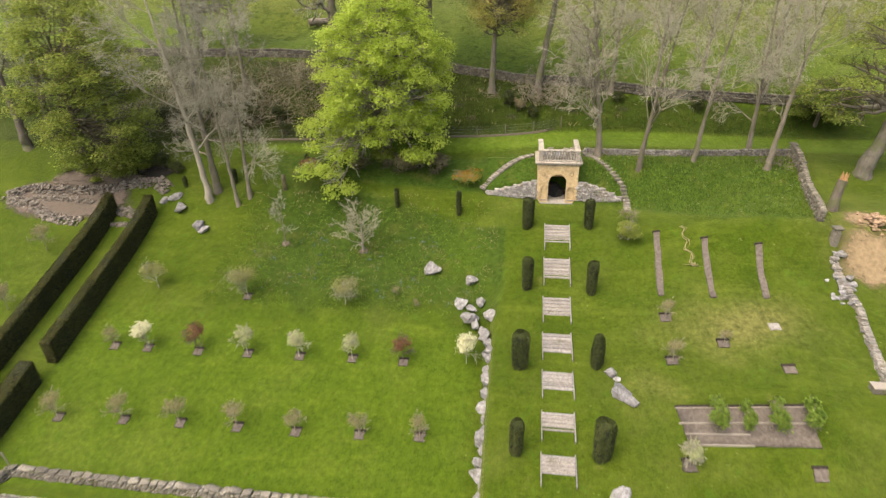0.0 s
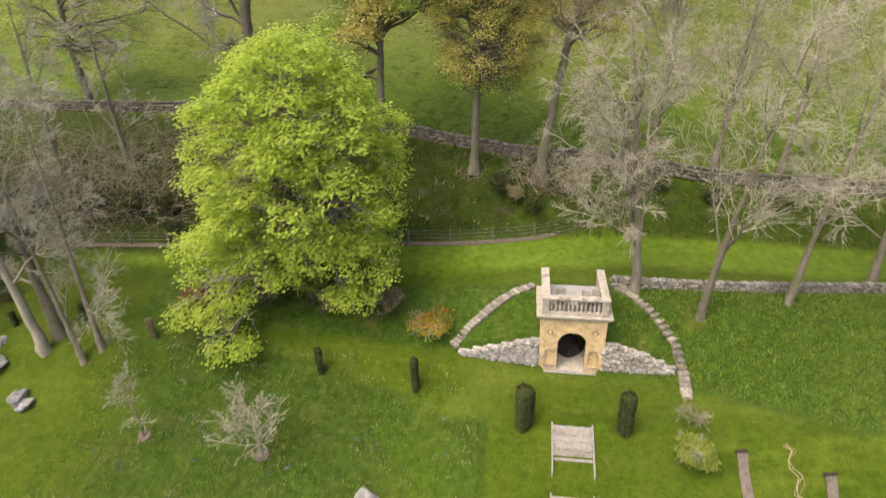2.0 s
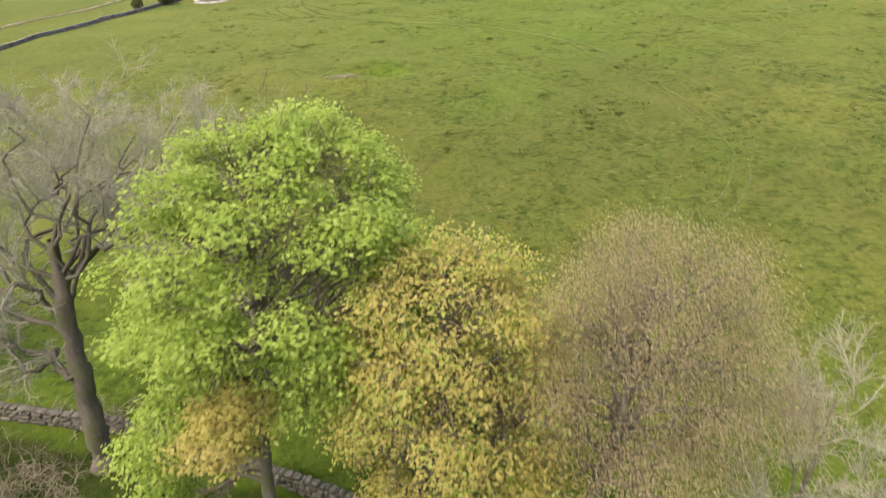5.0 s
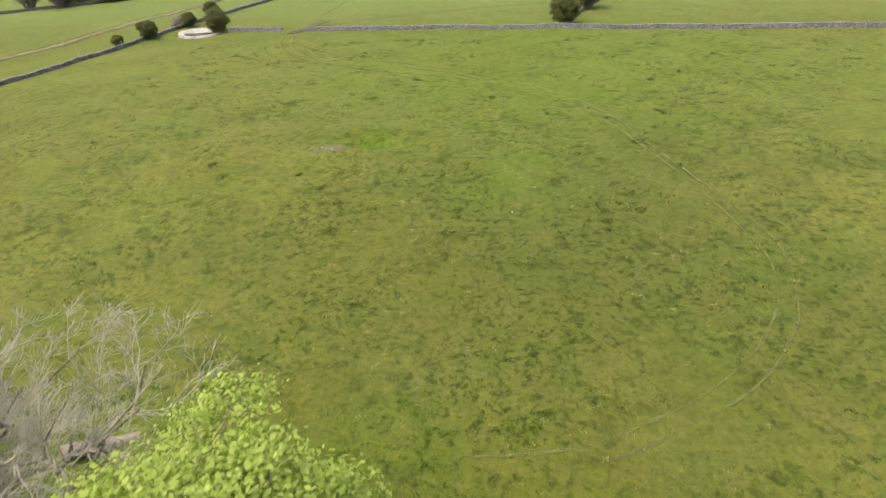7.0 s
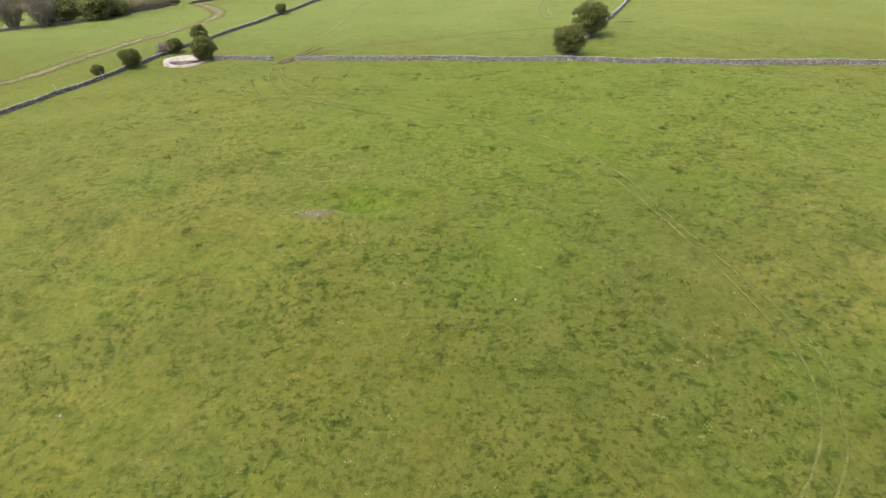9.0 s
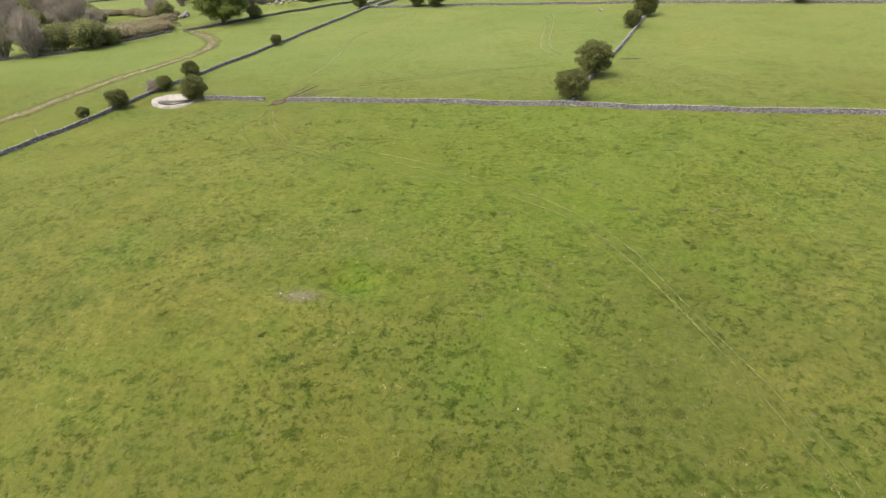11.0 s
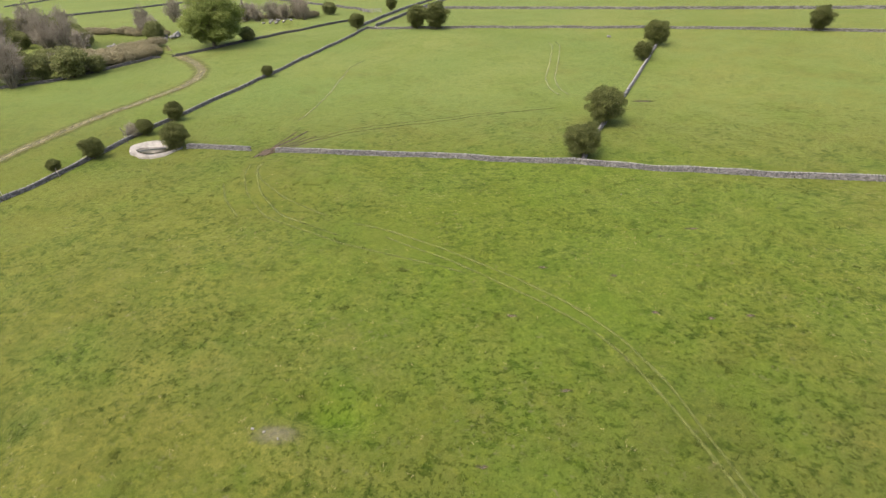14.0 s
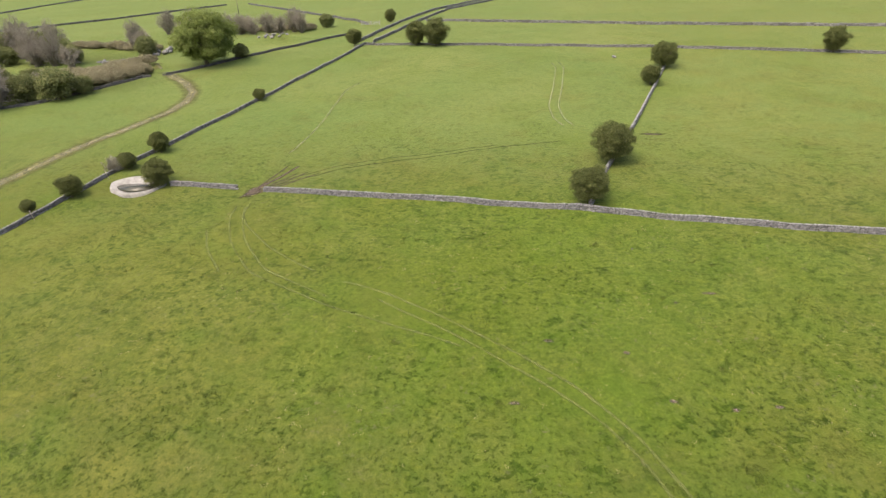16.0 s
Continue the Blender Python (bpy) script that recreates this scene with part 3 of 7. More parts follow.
def ribbon(name, line, width, material, label, rise=.05, ends=True, kind="structure", category="track"):
    """A flat strip that follows the ground, worn away towards its edges."""
    line = np.array(line, float)
    seg = np.concatenate([[0], np.cumsum(np.linalg.norm(np.diff(line, axis=0), axis=1))])
    s = np.arange(0, seg[-1], .6)
    c = np.stack([np.interp(s, seg, line[:, q]) for q in (0, 1)], 1)
    for _ in range(4):
        c[1:-1] = (c[:-2] + 2 * c[1:-1] + c[2:]) / 4
    d = unit(np.gradient(c, axis=0))
    nrm = np.stack([-d[:, 1], d[:, 0]], 1)
    across = np.linspace(-1, 1, 7)
    p = c[:, None] + nrm[:, None] * across[None, :, None] * width / 2
    z = height(p[..., 0], p[..., 1]) + lift(p[..., 0], p[..., 1]) + rise
    V = np.concatenate([p, z[..., None]], -1).reshape(-1, 3)
    i, j = np.meshgrid(np.arange(len(c) - 1), np.arange(6), indexing="ij")
    F = np.stack([i * 7 + j, i * 7 + j + 1, i * 7 + j + 8, i * 7 + j + 7], -1).reshape(-1, 4)
    me = raw_mesh(name, V, F, True)
    body = np.repeat((1 - np.abs(across) ** 2)[None], len(c), 0)
    if ends:
        body = body * np.clip(np.minimum(np.arange(len(c)), np.arange(len(c))[::-1]) / 4, 0, 1)[:, None]
    me.attributes.new("body", "FLOAT", "POINT").data.foreach_set("value", body.ravel().astype(np.float32))
    return tagged(single(name, me, material), label, category, kind=kind)


def blot(name, x, y, rx, ry, material, label, rise=.04, category="bare earth"):
    """A round ragged patch on the ground."""
    rs, a = np.linspace(0, 1, 9), np.arange(28) * 2 * np.pi / 28
    px, py = x + rx * np.outer(rs, np.cos(a)), y + ry * np.outer(rs, np.sin(a))
    V = np.stack([px, py, height(px, py) + lift(px, py) + rise], -1).reshape(-1, 3)
    i, j = np.meshgrid(np.arange(8), np.arange(28), indexing="ij")
    k = (j + 1) % 28
    F = np.stack([i * 28 + j, (i + 1) * 28 + j, (i + 1) * 28 + k, i * 28 + k], -1).reshape(-1, 4)
    me = raw_mesh(name, V, F, True)
    me.attributes.new("body", "FLOAT", "POINT").data.foreach_set("value", np.repeat(1 - rs ** 2, 28).astype(np.float32))
    return tagged(single(name, me, material), label, category, kind="structure")


# ---- stones ----
def stone_shape(rng, sx, sy, sz, rough=.24):
    """A rough block with knocked-off corners."""
    bm = bmesh.new()
    bmesh.ops.create_cube(bm, size=1)
    bmesh.ops.bevel(bm, geom=list(bm.edges), offset=.17, segments=1, affect="EDGES")
    for v in bm.verts:
        v.co = Vector([c * s * (1 + rng.uniform(-rough, rough)) for c, s in zip(v.co, (sx, sy, sz))])
    return bm


def rock_shape(rng, sx, sy, sz, cuts=2):
    """A weathered boulder: a ball cut flat by many planes, with a fretted surface."""
    bm = bmesh.new()
    bmesh.ops.create_icosphere(bm, subdivisions=cuts, radius=.62)
    planes = [(Vector(v / np.linalg.norm(v)), rng.uniform(.28, .47)) for v in rng.normal(size=(11, 3))]
    off = Vector(rng.uniform(-50, 50, 3))
    for v in bm.verts:
        c = v.co.copy()
        for n, d in planes:
            over = c.dot(n) - d
            if over > 0:
                c -= n * over
        c *= 1 + .16 * noise.noise(c * 4.5 + off) + .10 * noise.noise(c * 11 + off)
        v.co = Vector((c.x * sx, c.y * sy, c.z * sz)) * 1.12
    return bm


STONES = [finish("stone", stone_shape(np.random.default_rng(40 + q), 1, 1, 1), None) for q in range(9)]
STONE_V = [np.array([v.co[:] for v in m.vertices]) for m in STONES]
STONE_F = [[np.array([p.vertices[:] for p in m.polygons if len(p.vertices) == n]) for n in (3, 4)] for m in STONES]
STONE_COPIES = {}


def stone_data(q, material):
    """One shared stone mesh for each shape and material."""
    if (q, material.name) not in STONE_COPIES:
        me = STONES[q].copy()
        me.materials.append(material)
        STONE_COPIES[q, material.name] = me
    return STONE_COPIES[q, material.name]


def stones_mesh(places):
    """Many stones joined in one mesh; places: shape, matrix."""
    vs, tris, quads, base = [], [], [], 0
    for q, m in places:
        M = np.array(m)
        vs.append(STONE_V[q] @ M[:3, :3].T + M[:3, 3])
        tris.append(STONE_F[q][0] + base)
        quads.append(STONE_F[q][1] + base)
        base += len(STONE_V[q])
    return raw_mesh("stones", np.vstack(vs), [np.vstack(tris), np.vstack(quads)])


def wall_places(rng, line, tall, thick, course=.2, long=.38, coping=True, tops=None, gap=(), cap=.5):
    """Where the stones of a drystone wall lie along a line on the ground."""
    line = np.array(line, float)
    seg = np.concatenate([[0], np.cumsum(np.linalg.norm(np.diff(line, axis=0), axis=1))])
    total, places, core = seg[-1], [], []

    def at(s):
        x, y = np.interp(s, seg, line[:, 0]), np.interp(s, seg, line[:, 1])
        x2, y2 = np.interp(min(s + .3, total), seg, line[:, 0]), np.interp(min(s + .3, total), seg, line[:, 1])
        x1, y1 = np.interp(max(s - .3, 0), seg, line[:, 0]), np.interp(max(s - .3, 0), seg, line[:, 1])
        return x, y, math.atan2(y2 - y1, x2 - x1)

    rows = max(1, round(tall / course))
    for r in range(rows + (1 if coping else 0)):
        s = rng.uniform(0, long)
        top = r == rows
        while s < total:
            L = (long * rng.uniform(.55, 1.5)) * (cap if top else 1)
            x, y, a = at(s)
            h = tall * (1 + .04 * math.sin(s * .9) + .03 * math.sin(s * .37 + 2)) if tops is None else float(np.interp(s / total, *tops))
            z = (r + .5) * course
            s += L
            if any(a0 < s < b0 for a0, b0 in gap) or (z > h and not top):
                continue
            zb = ground_z(x, y) - .08
            if top:
                m = pose(x, y, zb + h + .07, 0, 0, math.degrees(a)) @ pose(0, 0, 0, rng.uniform(-6, 6), rng.uniform(-14, 14), 0) @ Matrix.Diagonal((L * .95, thick * rng.uniform(.75, 1.0), .16 * rng.uniform(.6, 1.4), 1))
                places.append((int(rng.integers(9)), m))
            else:
                for side in (-1, 1):
                    lean = thick * (.5 - .12 * z / max(tall, .1))
                    m = pose(x, y, zb + z, 0, 0, math.degrees(a)) @ pose(0, side * (lean - .12 + rng.uniform(-.03, .03)), 0, rng.uniform(-9, 9), rng.uniform(-10, 10), rng.uniform(-12, 12)) @ Matrix.Diagonal((L * rng.uniform(.85, 1.1), .32 * rng.uniform(.8, 1.2), course * rng.uniform(.7, 1.25), 1))
                    places.append((int(rng.integers(9)), m))
    return places


def core_mesh(line, tall, thick, tops=None, gap=()):
    line = np.array(line, float)
    seg = np.concatenate([[0], np.cumsum(np.linalg.norm(np.diff(line, axis=0), axis=1))])
    bm = bmesh.new()
    s = 0
    while s < seg[-1] - .2:
        e = min(s + .8, seg[-1])
        if not any(a0 < e and s < b0 for a0, b0 in gap):
            p, q = [np.array([np.interp(v, seg, line[:, c]) for c in (0, 1)]) for v in (s, e)]
            d = (q - p) / (np.linalg.norm(q - p) + 1e-6)
            nv = np.array([-d[1], d[0]]) * (thick / 2 - .13)
            h = (tall if tops is None else float(np.interp((s + e) / 2 / seg[-1], *tops))) - .06
            vs = []
            for w, z in ((p, 0), (q, 0)):
                zb = ground_z(*w)
                vs += [bm.verts.new((*(w + nv), zb - .15)), bm.verts.new((*(w - nv), zb - .15)), bm.verts.new((*(w - nv), zb + h)), bm.verts.new((*(w + nv), zb + h))]
            a, b = vs[:4], vs[4:]
            for k in range(4):
                bm.faces.new((a[k], a[(k + 1) % 4], b[(k + 1) % 4], b[k]))
            bm.faces.new(a)
            bm.faces.new(b)
        s = e
    return bm


def drystone(name, line, tall, thick, material, label, near=None, seed=1, heart=CORE, **kw):
    """A drystone wall; near: the stretch x0, x1 whose stones are parts of their own."""
    rng = np.random.default_rng(seed)
    kinds = {k: kw[k] for k in ("tops", "gap") if k in kw}
    wall = tagged(new(name), label, "drystone wall", kind="structure")
    part("core", core_mesh(line, tall, thick, **kinds), heart, wall)
    places = wall_places(rng, line, tall, thick, **kw)
    own = [p for p in places if near and near[0] < p[1].translation.x < near[1]][:300]
    chosen = {id(p) for p in own}
    rest = [p for p in places if id(p) not in chosen]
    if rest:
        part("stones", stones_mesh(rest), material, wall)["kind"] = "stuff"
    for q, m in own:
        part("stone", stone_data(q, material), None, wall, at=m)
    return wall


# field walls
drystone("wall_field", ((-61, 167), (-48.6, 166), (-44.2, 165.4), (-16.6, 163.1), (4, 160.8), (15, 158.9), (21.7, 158.0), (28, 157.2), (39.2, 156.1), (75, 151), (130, 143)), .70, .42, WALLSTONE, "long grey drystone wall across the pasture", seed=11, long=.27, course=.155, gap=((12.2, 17.0),))
drystone("wall_west", ((-88, 112), (-83, 135.4), (-77.6, 150), (-75.9, 160), (-74.7, 170), (-71.5, 185), (-65.7, 212.4), (-57.6, 257), (-57, 272)), .62, .42, WALLSTONE, "grey drystone field wall beside the green lane", seed=12, long=.45, course=.22)
drystone("wall_far", ((-57, 272), (-42.7, 269.5), (34, 254.7), (79, 243), (130, 230)), .62, .42, WALLSTONE, "distant drystone field wall", seed=13, long=.55, course=.25)
drystone("wall_cross", ((4.3, 161.6), (7.9, 174.5), (14.2, 193), (22.6, 220), (29.5, 243), (32, 254)), .62, .42, WALLSTONE, "drystone wall climbing between two pastures", seed=14, long=.5, course=.24, gap=((27, 31),))
drystone("wall_lane", ((-150, 196), (-130, 206.6), (-122.5, 211.5), (-114.9, 223), (-109.5, 234), (-102.5, 236.6), (-97.5, 243), (-92.0, 251), (-81.2, 269.5), (-68.5, 299)), .62, .42, WALLSTONE, "drystone wall along the far side of the green lane", seed=15, long=.55, course=.25, gap=((60, 63.5),))
drystone("wall_moor", ((-377, 471), (-404, 542), (-430, 625)), .9, .5, WALLSTONE, "far drystone wall on the moor pasture", seed=30, long=1.6, course=.45)
drystone("wall_back", ((-257, 344), (-230, 391), (-205, 470)), .85, .5, WALLSTONE, "far drystone wall on the hill", seed=16, long=1.2, course=.42)
drystone("wall_hill", ((-190, 471), (-79, 340), (-70, 325)), .85, .5, WALLSTONE, "far drystone wall on the hill", seed=17, long=1.2, course=.42)
drystone("wall_road_west", ((-61, 275), (-57.5, 330), (-52, 380), (-30, 440), (0, 500)), .85, .5, WALLSTONE, "drystone wall beside the distant road", seed=18, long=1.2, course=.42)
drystone("wall_road_east", ((-55, 276), (-50.5, 330), (-45, 380), (-22, 440), (10, 500)), .85, .5, WALLSTONE, "drystone wall beside the distant road", seed=19, long=1.2, course=.42)
drystone("wall_top", ((-47, 331), (-34, 327), (43, 298), (97, 281), (170, 258)), .85, .5, WALLSTONE, "farthest drystone wall across the hill pasture", seed=20, long=1.2, course=.42)
# garden walls
drystone("wall_upper", ((-59.68, 66.03), (-33.82, 65.13), (-22.38, 64.82), (-9.47, 62.1), (-1.19, 59.74), (11.81, 57.8), (25.78, 56.99), (44.67, 56.37)), .8, .5, MOSSY, "tumbled mossy drystone wall under the trees", near=(-11, 1), seed=21, long=.42, course=.24)
drystone("wall_terrace", ((5.3, 49.25), (7.4, 49.1), (14.7, 49.3), (23.6, 49.95)), .45, .45, TERRACE_STONE, "low limestone retaining wall above the bank", near=(5, 14), seed=22, long=.24, course=.125, cap=1.0)
drystone("wall_boundary", ((23.72, 50.45), (23, 44.4), (22, 39.31)), .95, .45, MOSSY, "mossy tumbled boundary wall", near=(20, 25), seed=23, long=.45, course=.26)
drystone("wall_boundary_low", ((22.4, 36.89), (22.9, 33), (22.0, 27), (21.6, 20)), .32, .5, TERRACE_STONE, "collapsed rubble boundary wall of weathered stone", near=(20, 25), seed=24, long=.4, course=.2)
drystone("wall_lawn", ((-32.4, 19.3), (-21.6, 19.2), (-12.7, 19.15), (-4, 19.1)), .55, .5, MOSSY, "low stone retaining wall with flat lichened coping below the lawn", near=(-31, -26), seed=25, long=.26, course=.14, cap=2.6)
drystone("wall_lawn_end", ((-32.4, 19.3), (-34.5, 16.5), (-37, 13)), .55, .45, MOSSY, "low stone wall turning down the slope", seed=26, long=.4, course=.2)
drystone("wall_lawn_foot", ((-33, 17.8), (-24, 17.7), (-16, 17.6)), .25, .4, LIMESTONE, "row of pale edging stones", seed=27, long=.4, course=.2, coping=False)


# ---- the folly ----
def fill_with_holes(outer, holes, y0, y1):
    """A wall slab in the xz plane from y0 to y1, with openings."""
    bm = bmesh.new()
    edges = []
    for loop in (outer, *holes):
        vs = [bm.verts.new((x, y0, z)) for x, z in loop]
        edges += [bm.edges.new((a, b)) for a, b in zip(vs, vs[1:] + vs[:1])]
    faces = [g for g in bmesh.ops.triangle_fill(bm, edges=edges, use_beauty=True)["geom"] if isinstance(g, bmesh.types.BMFace)]
    ext = bmesh.ops.extrude_face_region(bm, geom=faces)["geom"]
    bmesh.ops.translate(bm, vec=(0, y1 - y0, 0), verts=[g for g in ext if isinstance(g, bmesh.types.BMVert)])
    return bm


def arch_loop(cx, half, base, spring, n=14):
    pts = [(cx - half, base)]
    pts += [(cx - half * math.cos(math.pi * k / n), spring + half * math.sin(math.pi * k / n)) for k in range(n + 1)]
    return pts + [(cx + half, base)]


def make_folly():
    f = tagged(thing("folly", 2.82, 44.6, 12.12), "small honey sandstone garden folly with arched doorway and balustraded roof terrace", "garden folly")
    f.scale = (.955, .80, .955)
    W, D, H = 1.8, 3.35, 3.72
    door = arch_loop(0, .80, -.02, 1.98)
    niches = [arch_loop(s * 1.22, .28, .32, 1.3, 8) for s in (-1, 1)]
    rounds = [[(s * 1.25 + .2 * math.cos(a), 2.75 + .2 * math.sin(a)) for a in np.arange(14) * 2 * math.pi / 14] for s in (-1, 1)]
    part("front_wall", fill_with_holes([(-W, -.3), (W, -.3), (W, H), (-W, H)], [door] + niches + rounds, 0, .38), ASHLAR, f, "honey-coloured sandstone front with stains")
    part("back_wall", boxed(-W, W, D - .3, D, -.3, H), ASHLAR, f)
    for s in (-1, 1):
        part("side_wall", boxed(min(s * W, s * (W - .34)), max(s * W, s * (W - .34)), .38, D - .3, -.3, H), ASHLAR, f)
    part("ceiling_slab", boxed(-W + .3, W - .3, .3, D - .2, H - .35, H - .05), DARKSTONE, f)
    part("floor", boxed(-W + .3, W - .3, .02, D - .28, -.2, .06), GREYSTONE, f, "worn grey stone floor")
    part("threshold", boxed(-W + .3, W - .3, -.22, .0, -.4, .04, .02), STEPSTONE, f, "worn stone doorstep")
    for s in (-1, 1):
        part("niche_back", boxed(s * 1.22 - .4, s * 1.22 + .4, .2, .37, .1, 1.8), ASHLAR, f)
        part("niche_sill", boxed(s * 1.22 - .34, s * 1.22 + .34, -.05, .1, .22, .32, .015), GREYSTONE, f)
        bust = lathe(((.05, 0), (.13, .05), (.15, .16), (.09, .24), (.10, .32), (.05, .38)), 10)
        part("roundel_back", boxed(s * 1.25 - .24, s * 1.25 + .24, .2, .3, 2.5, 3.0), ASHLAR, f)
        part("roundel_carving", bust, ASHLAR, f, at=pose(s * 1.25, .14, 2.57))
    # ring of arch stones with a keystone
    for k in range(11):
        a0, a1 = math.pi * (k + .04) / 11, math.pi * (k + .96) / 11
        ro = 1.08 if k == 5 else .98
        bm = bmesh.new()
        pts = [(r * math.cos(a), 1.98 + r * math.sin(a)) for r, a in ((.805, a0), (ro, a0), (ro, a1), (.805, a1))]
        y0 = -.07 if k == 5 else -.025
        v = [[bm.verts.new((x, y, z)) for x, z in pts] for y in (y0, .05)]
        bm.faces.new(v[0])
        bm.faces.new(v[1][::-1])
        for q in range(4):
            bm.faces.new((v[0][q], v[1][q], v[1][(q + 1) % 4], v[0][(q + 1) % 4]))
        part("keystone" if k == 5 else "voussoir", bm, ASHLAR, f)
    # quoins and plinth stones
    for s in (-1, 1):
        for k in range(9):
            w = .25 if k % 2 else .17
            x0, x1 = sorted((s * (W + .015), s * (W - w)))
            part("quoin", boxed(x0, x1, -.018, .3, .02 + k * .4, .4 + k * .4, .012), ASHLAR, f)
    # cornice in two steps
    part("cornice", boxed(-W - .16, W + .16, -.16, D + .1, H - .02, H + .12, .02), GREYSTONE, f, "grey weathered cornice")
    part("cornice_top", boxed(-W - .28, W + .28, -.28, D + .15, H + .12, H + .26, .03), GREYSTONE, f)
    part("roof_terrace", boxed(-W + .2, W - .2, .2, D + .3, H + .2, H + .3), CONCRETE, f, "pale stone-paved roof terrace")
    z0, z1 = H + .26, H + 1.18
    for x in (-W + .02, W - .38):
        part("pedestal", boxed(x, x + .36, -.02, .36, z0, z1, .012), GREYSTONE, f)
        part("end_post", boxed(x + .01, x + .35, D + .18, D + .52, z0 - .6, z1 + .02, .012), GREYSTONE, f)
        part("side_coping", boxed(x - .05, x + .41, .4, D + .6, z1, z1 + .15, .02), GREYSTONE, f)
        part("side_plinth", boxed(x + .03, x + .33, .36, D + .2, z0, z0 + .14), GREYSTONE, f)
        part("side_panel", boxed(x + .07, x + .29, .36, D + .2, z0 + .14, z1), GREYSTONE, f)
    part("front_coping", boxed(-W - .05, W + .05, -.07, .41, z1, z1 + .15, .02), GREYSTONE, f)
    part("front_plinth", boxed(-W + .38, W - .38, 0, .32, z0, z0 + .14), GREYSTONE, f)
    post = lathe(((.07, 0), (.07, .06), (.045, .1), (.09, .28), (.085, .36), (.04, .58), (.065, .68), (.07, .78)), 8)
    post.materials.append(GREYSTONE)
    for k in range(12):
        part("baluster", post, None, f, at=pose(-W + .52 + k * (2 * W - 1.04) / 11, .16, z0 + .14))
    part("dark_panel", boxed(-W + .4, W - .4, .285, .31, z0 + .14, z0 + .5), MOSSY, f)
    # dark stones heaped at the back of the grotto
    for k, (x, y, s) in enumerate(((.1, 1.9, 1.1), (-.5, 2.2, .9), (.6, 2.3, .8), (0, 2.5, 1.5))):
        rock = tagged(single("grotto_rock", rock_shape(np.random.default_rng(60 + k), s * .9, s * .7, s), DARKSTONE, pose(2.82 + x * .9, 44.6 + y * .8, 12.17 + s * .3)), "dark rock inside the arched grotto", "rock", "rocks in the grotto")
    return f


make_folly()


def make_chair(x, y, z, turn):
    c = tagged(thing("garden_chair", x, y, z, turn), "small slatted timber chair on the roof terrace", "chair", "chairs on the roof terrace")
    for sx in (-1, 1):
        for sy in (-1, 1):
            part("leg", boxed(sx * .21 - .03, sx * .21 + .03, sy * .2 - .03, sy * .2 + .03, 0, .44 if sy < 0 else .9), TIMBER, c)
    part("seat", boxed(-.26, .26, -.26, .24, .42, .47, .01), TIMBER, c)
    for k in range(3):
        part("back_slat", boxed(-.2, .2, .18, .22, .56 + k * .12, .64 + k * .12), TIMBER, c)


make_chair(2.15, 45.5, 15.96, 15)
make_chair(3.35, 45.4, 15.96, -20)
make_chair(3.85, 45.5, 15.96, -35)


def rubble_flank(name, x0, x1, y0, y1, tops, seed):
    return drystone(name, ((x0, y0), (x1, y1)), 1.6, .5, FLANK, "pale limestone rubble wall flanking the folly", near=(-9, 12), seed=seed, long=.22, course=.115, coping=False, tops=tops, heart=FLANK)


rubble_flank("wall_flank_west", -3.4, 1.08, 44.95, 44.75, ((0, .5, 1), (.2, .9, 1.8)), 31)
rubble_flank("wall_flank_east", 4.56, 8.4, 44.75, 44.65, ((0, .5, 1), (1.8, 1.2, .2)), 32)


STEP_SLAB = finish("step", boxed(-.5, .5, -.5, .5, -.5, .5, .07), STAIRSTONE)


def curved_steps(line, count, seed, wide=.55):
    """Stone steps that curl up the bank."""
    line, rng = np.array(line, float), np.random.default_rng(seed)
    seg = np.concatenate([[0], np.cumsum(np.linalg.norm(np.diff(line, axis=0), axis=1))])
    flight = tagged(new("curved_stair"), "flight of worn pale stone steps curling up the grass bank", "stone stair", "stairs beside the folly")
    flight.matrix_basis = pose(line[0, 0], line[0, 1], ground_z(*line[0]))
    inv = flight.matrix_basis.inverted()
    def level(s):
        at = np.clip(s + np.linspace(-.8, .8, 9), 0, seg[-1])
        return float(np.mean(height(np.interp(at, seg, line[:, 0]), np.interp(at, seg, line[:, 1]))))

    for k in range(count):
        s = seg[-1] * (k + .5) / count
        x, y = np.interp(s, seg, line[:, 0]), np.interp(s, seg, line[:, 1])
        x2, y2 = np.interp(s + .2, seg, line[:, 0]), np.interp(s + .2, seg, line[:, 1])
        if s + .2 > seg[-1]:
            x2, y2 = x + line[-1, 0] - line[-2, 0], y + line[-1, 1] - line[-2, 1]
        m = pose(x, y, level(s) + .04, 0, 0, math.degrees(math.atan2(y2 - y, x2 - x)) + rng.uniform(-5, 5)) @ Matrix.Diagonal((seg[-1] / count * rng.uniform(1.0, 1.2), wide * rng.uniform(.88, 1.12), .2, 1))
        part("step", STEP_SLAB, None, flight, at=inv @ m)


curved_steps(((-3.75, 45.0), (-2.85, 45.9), (-1.75, 46.9), (-.5, 47.95), (.72, 48.8)), 25, 33)
curved_steps(((8.68, 42.88), (8.79, 44.34), (8.54, 45.89), (7.73, 46.98), (6.77, 47.83), (5.35, 49.11)), 22, 34)


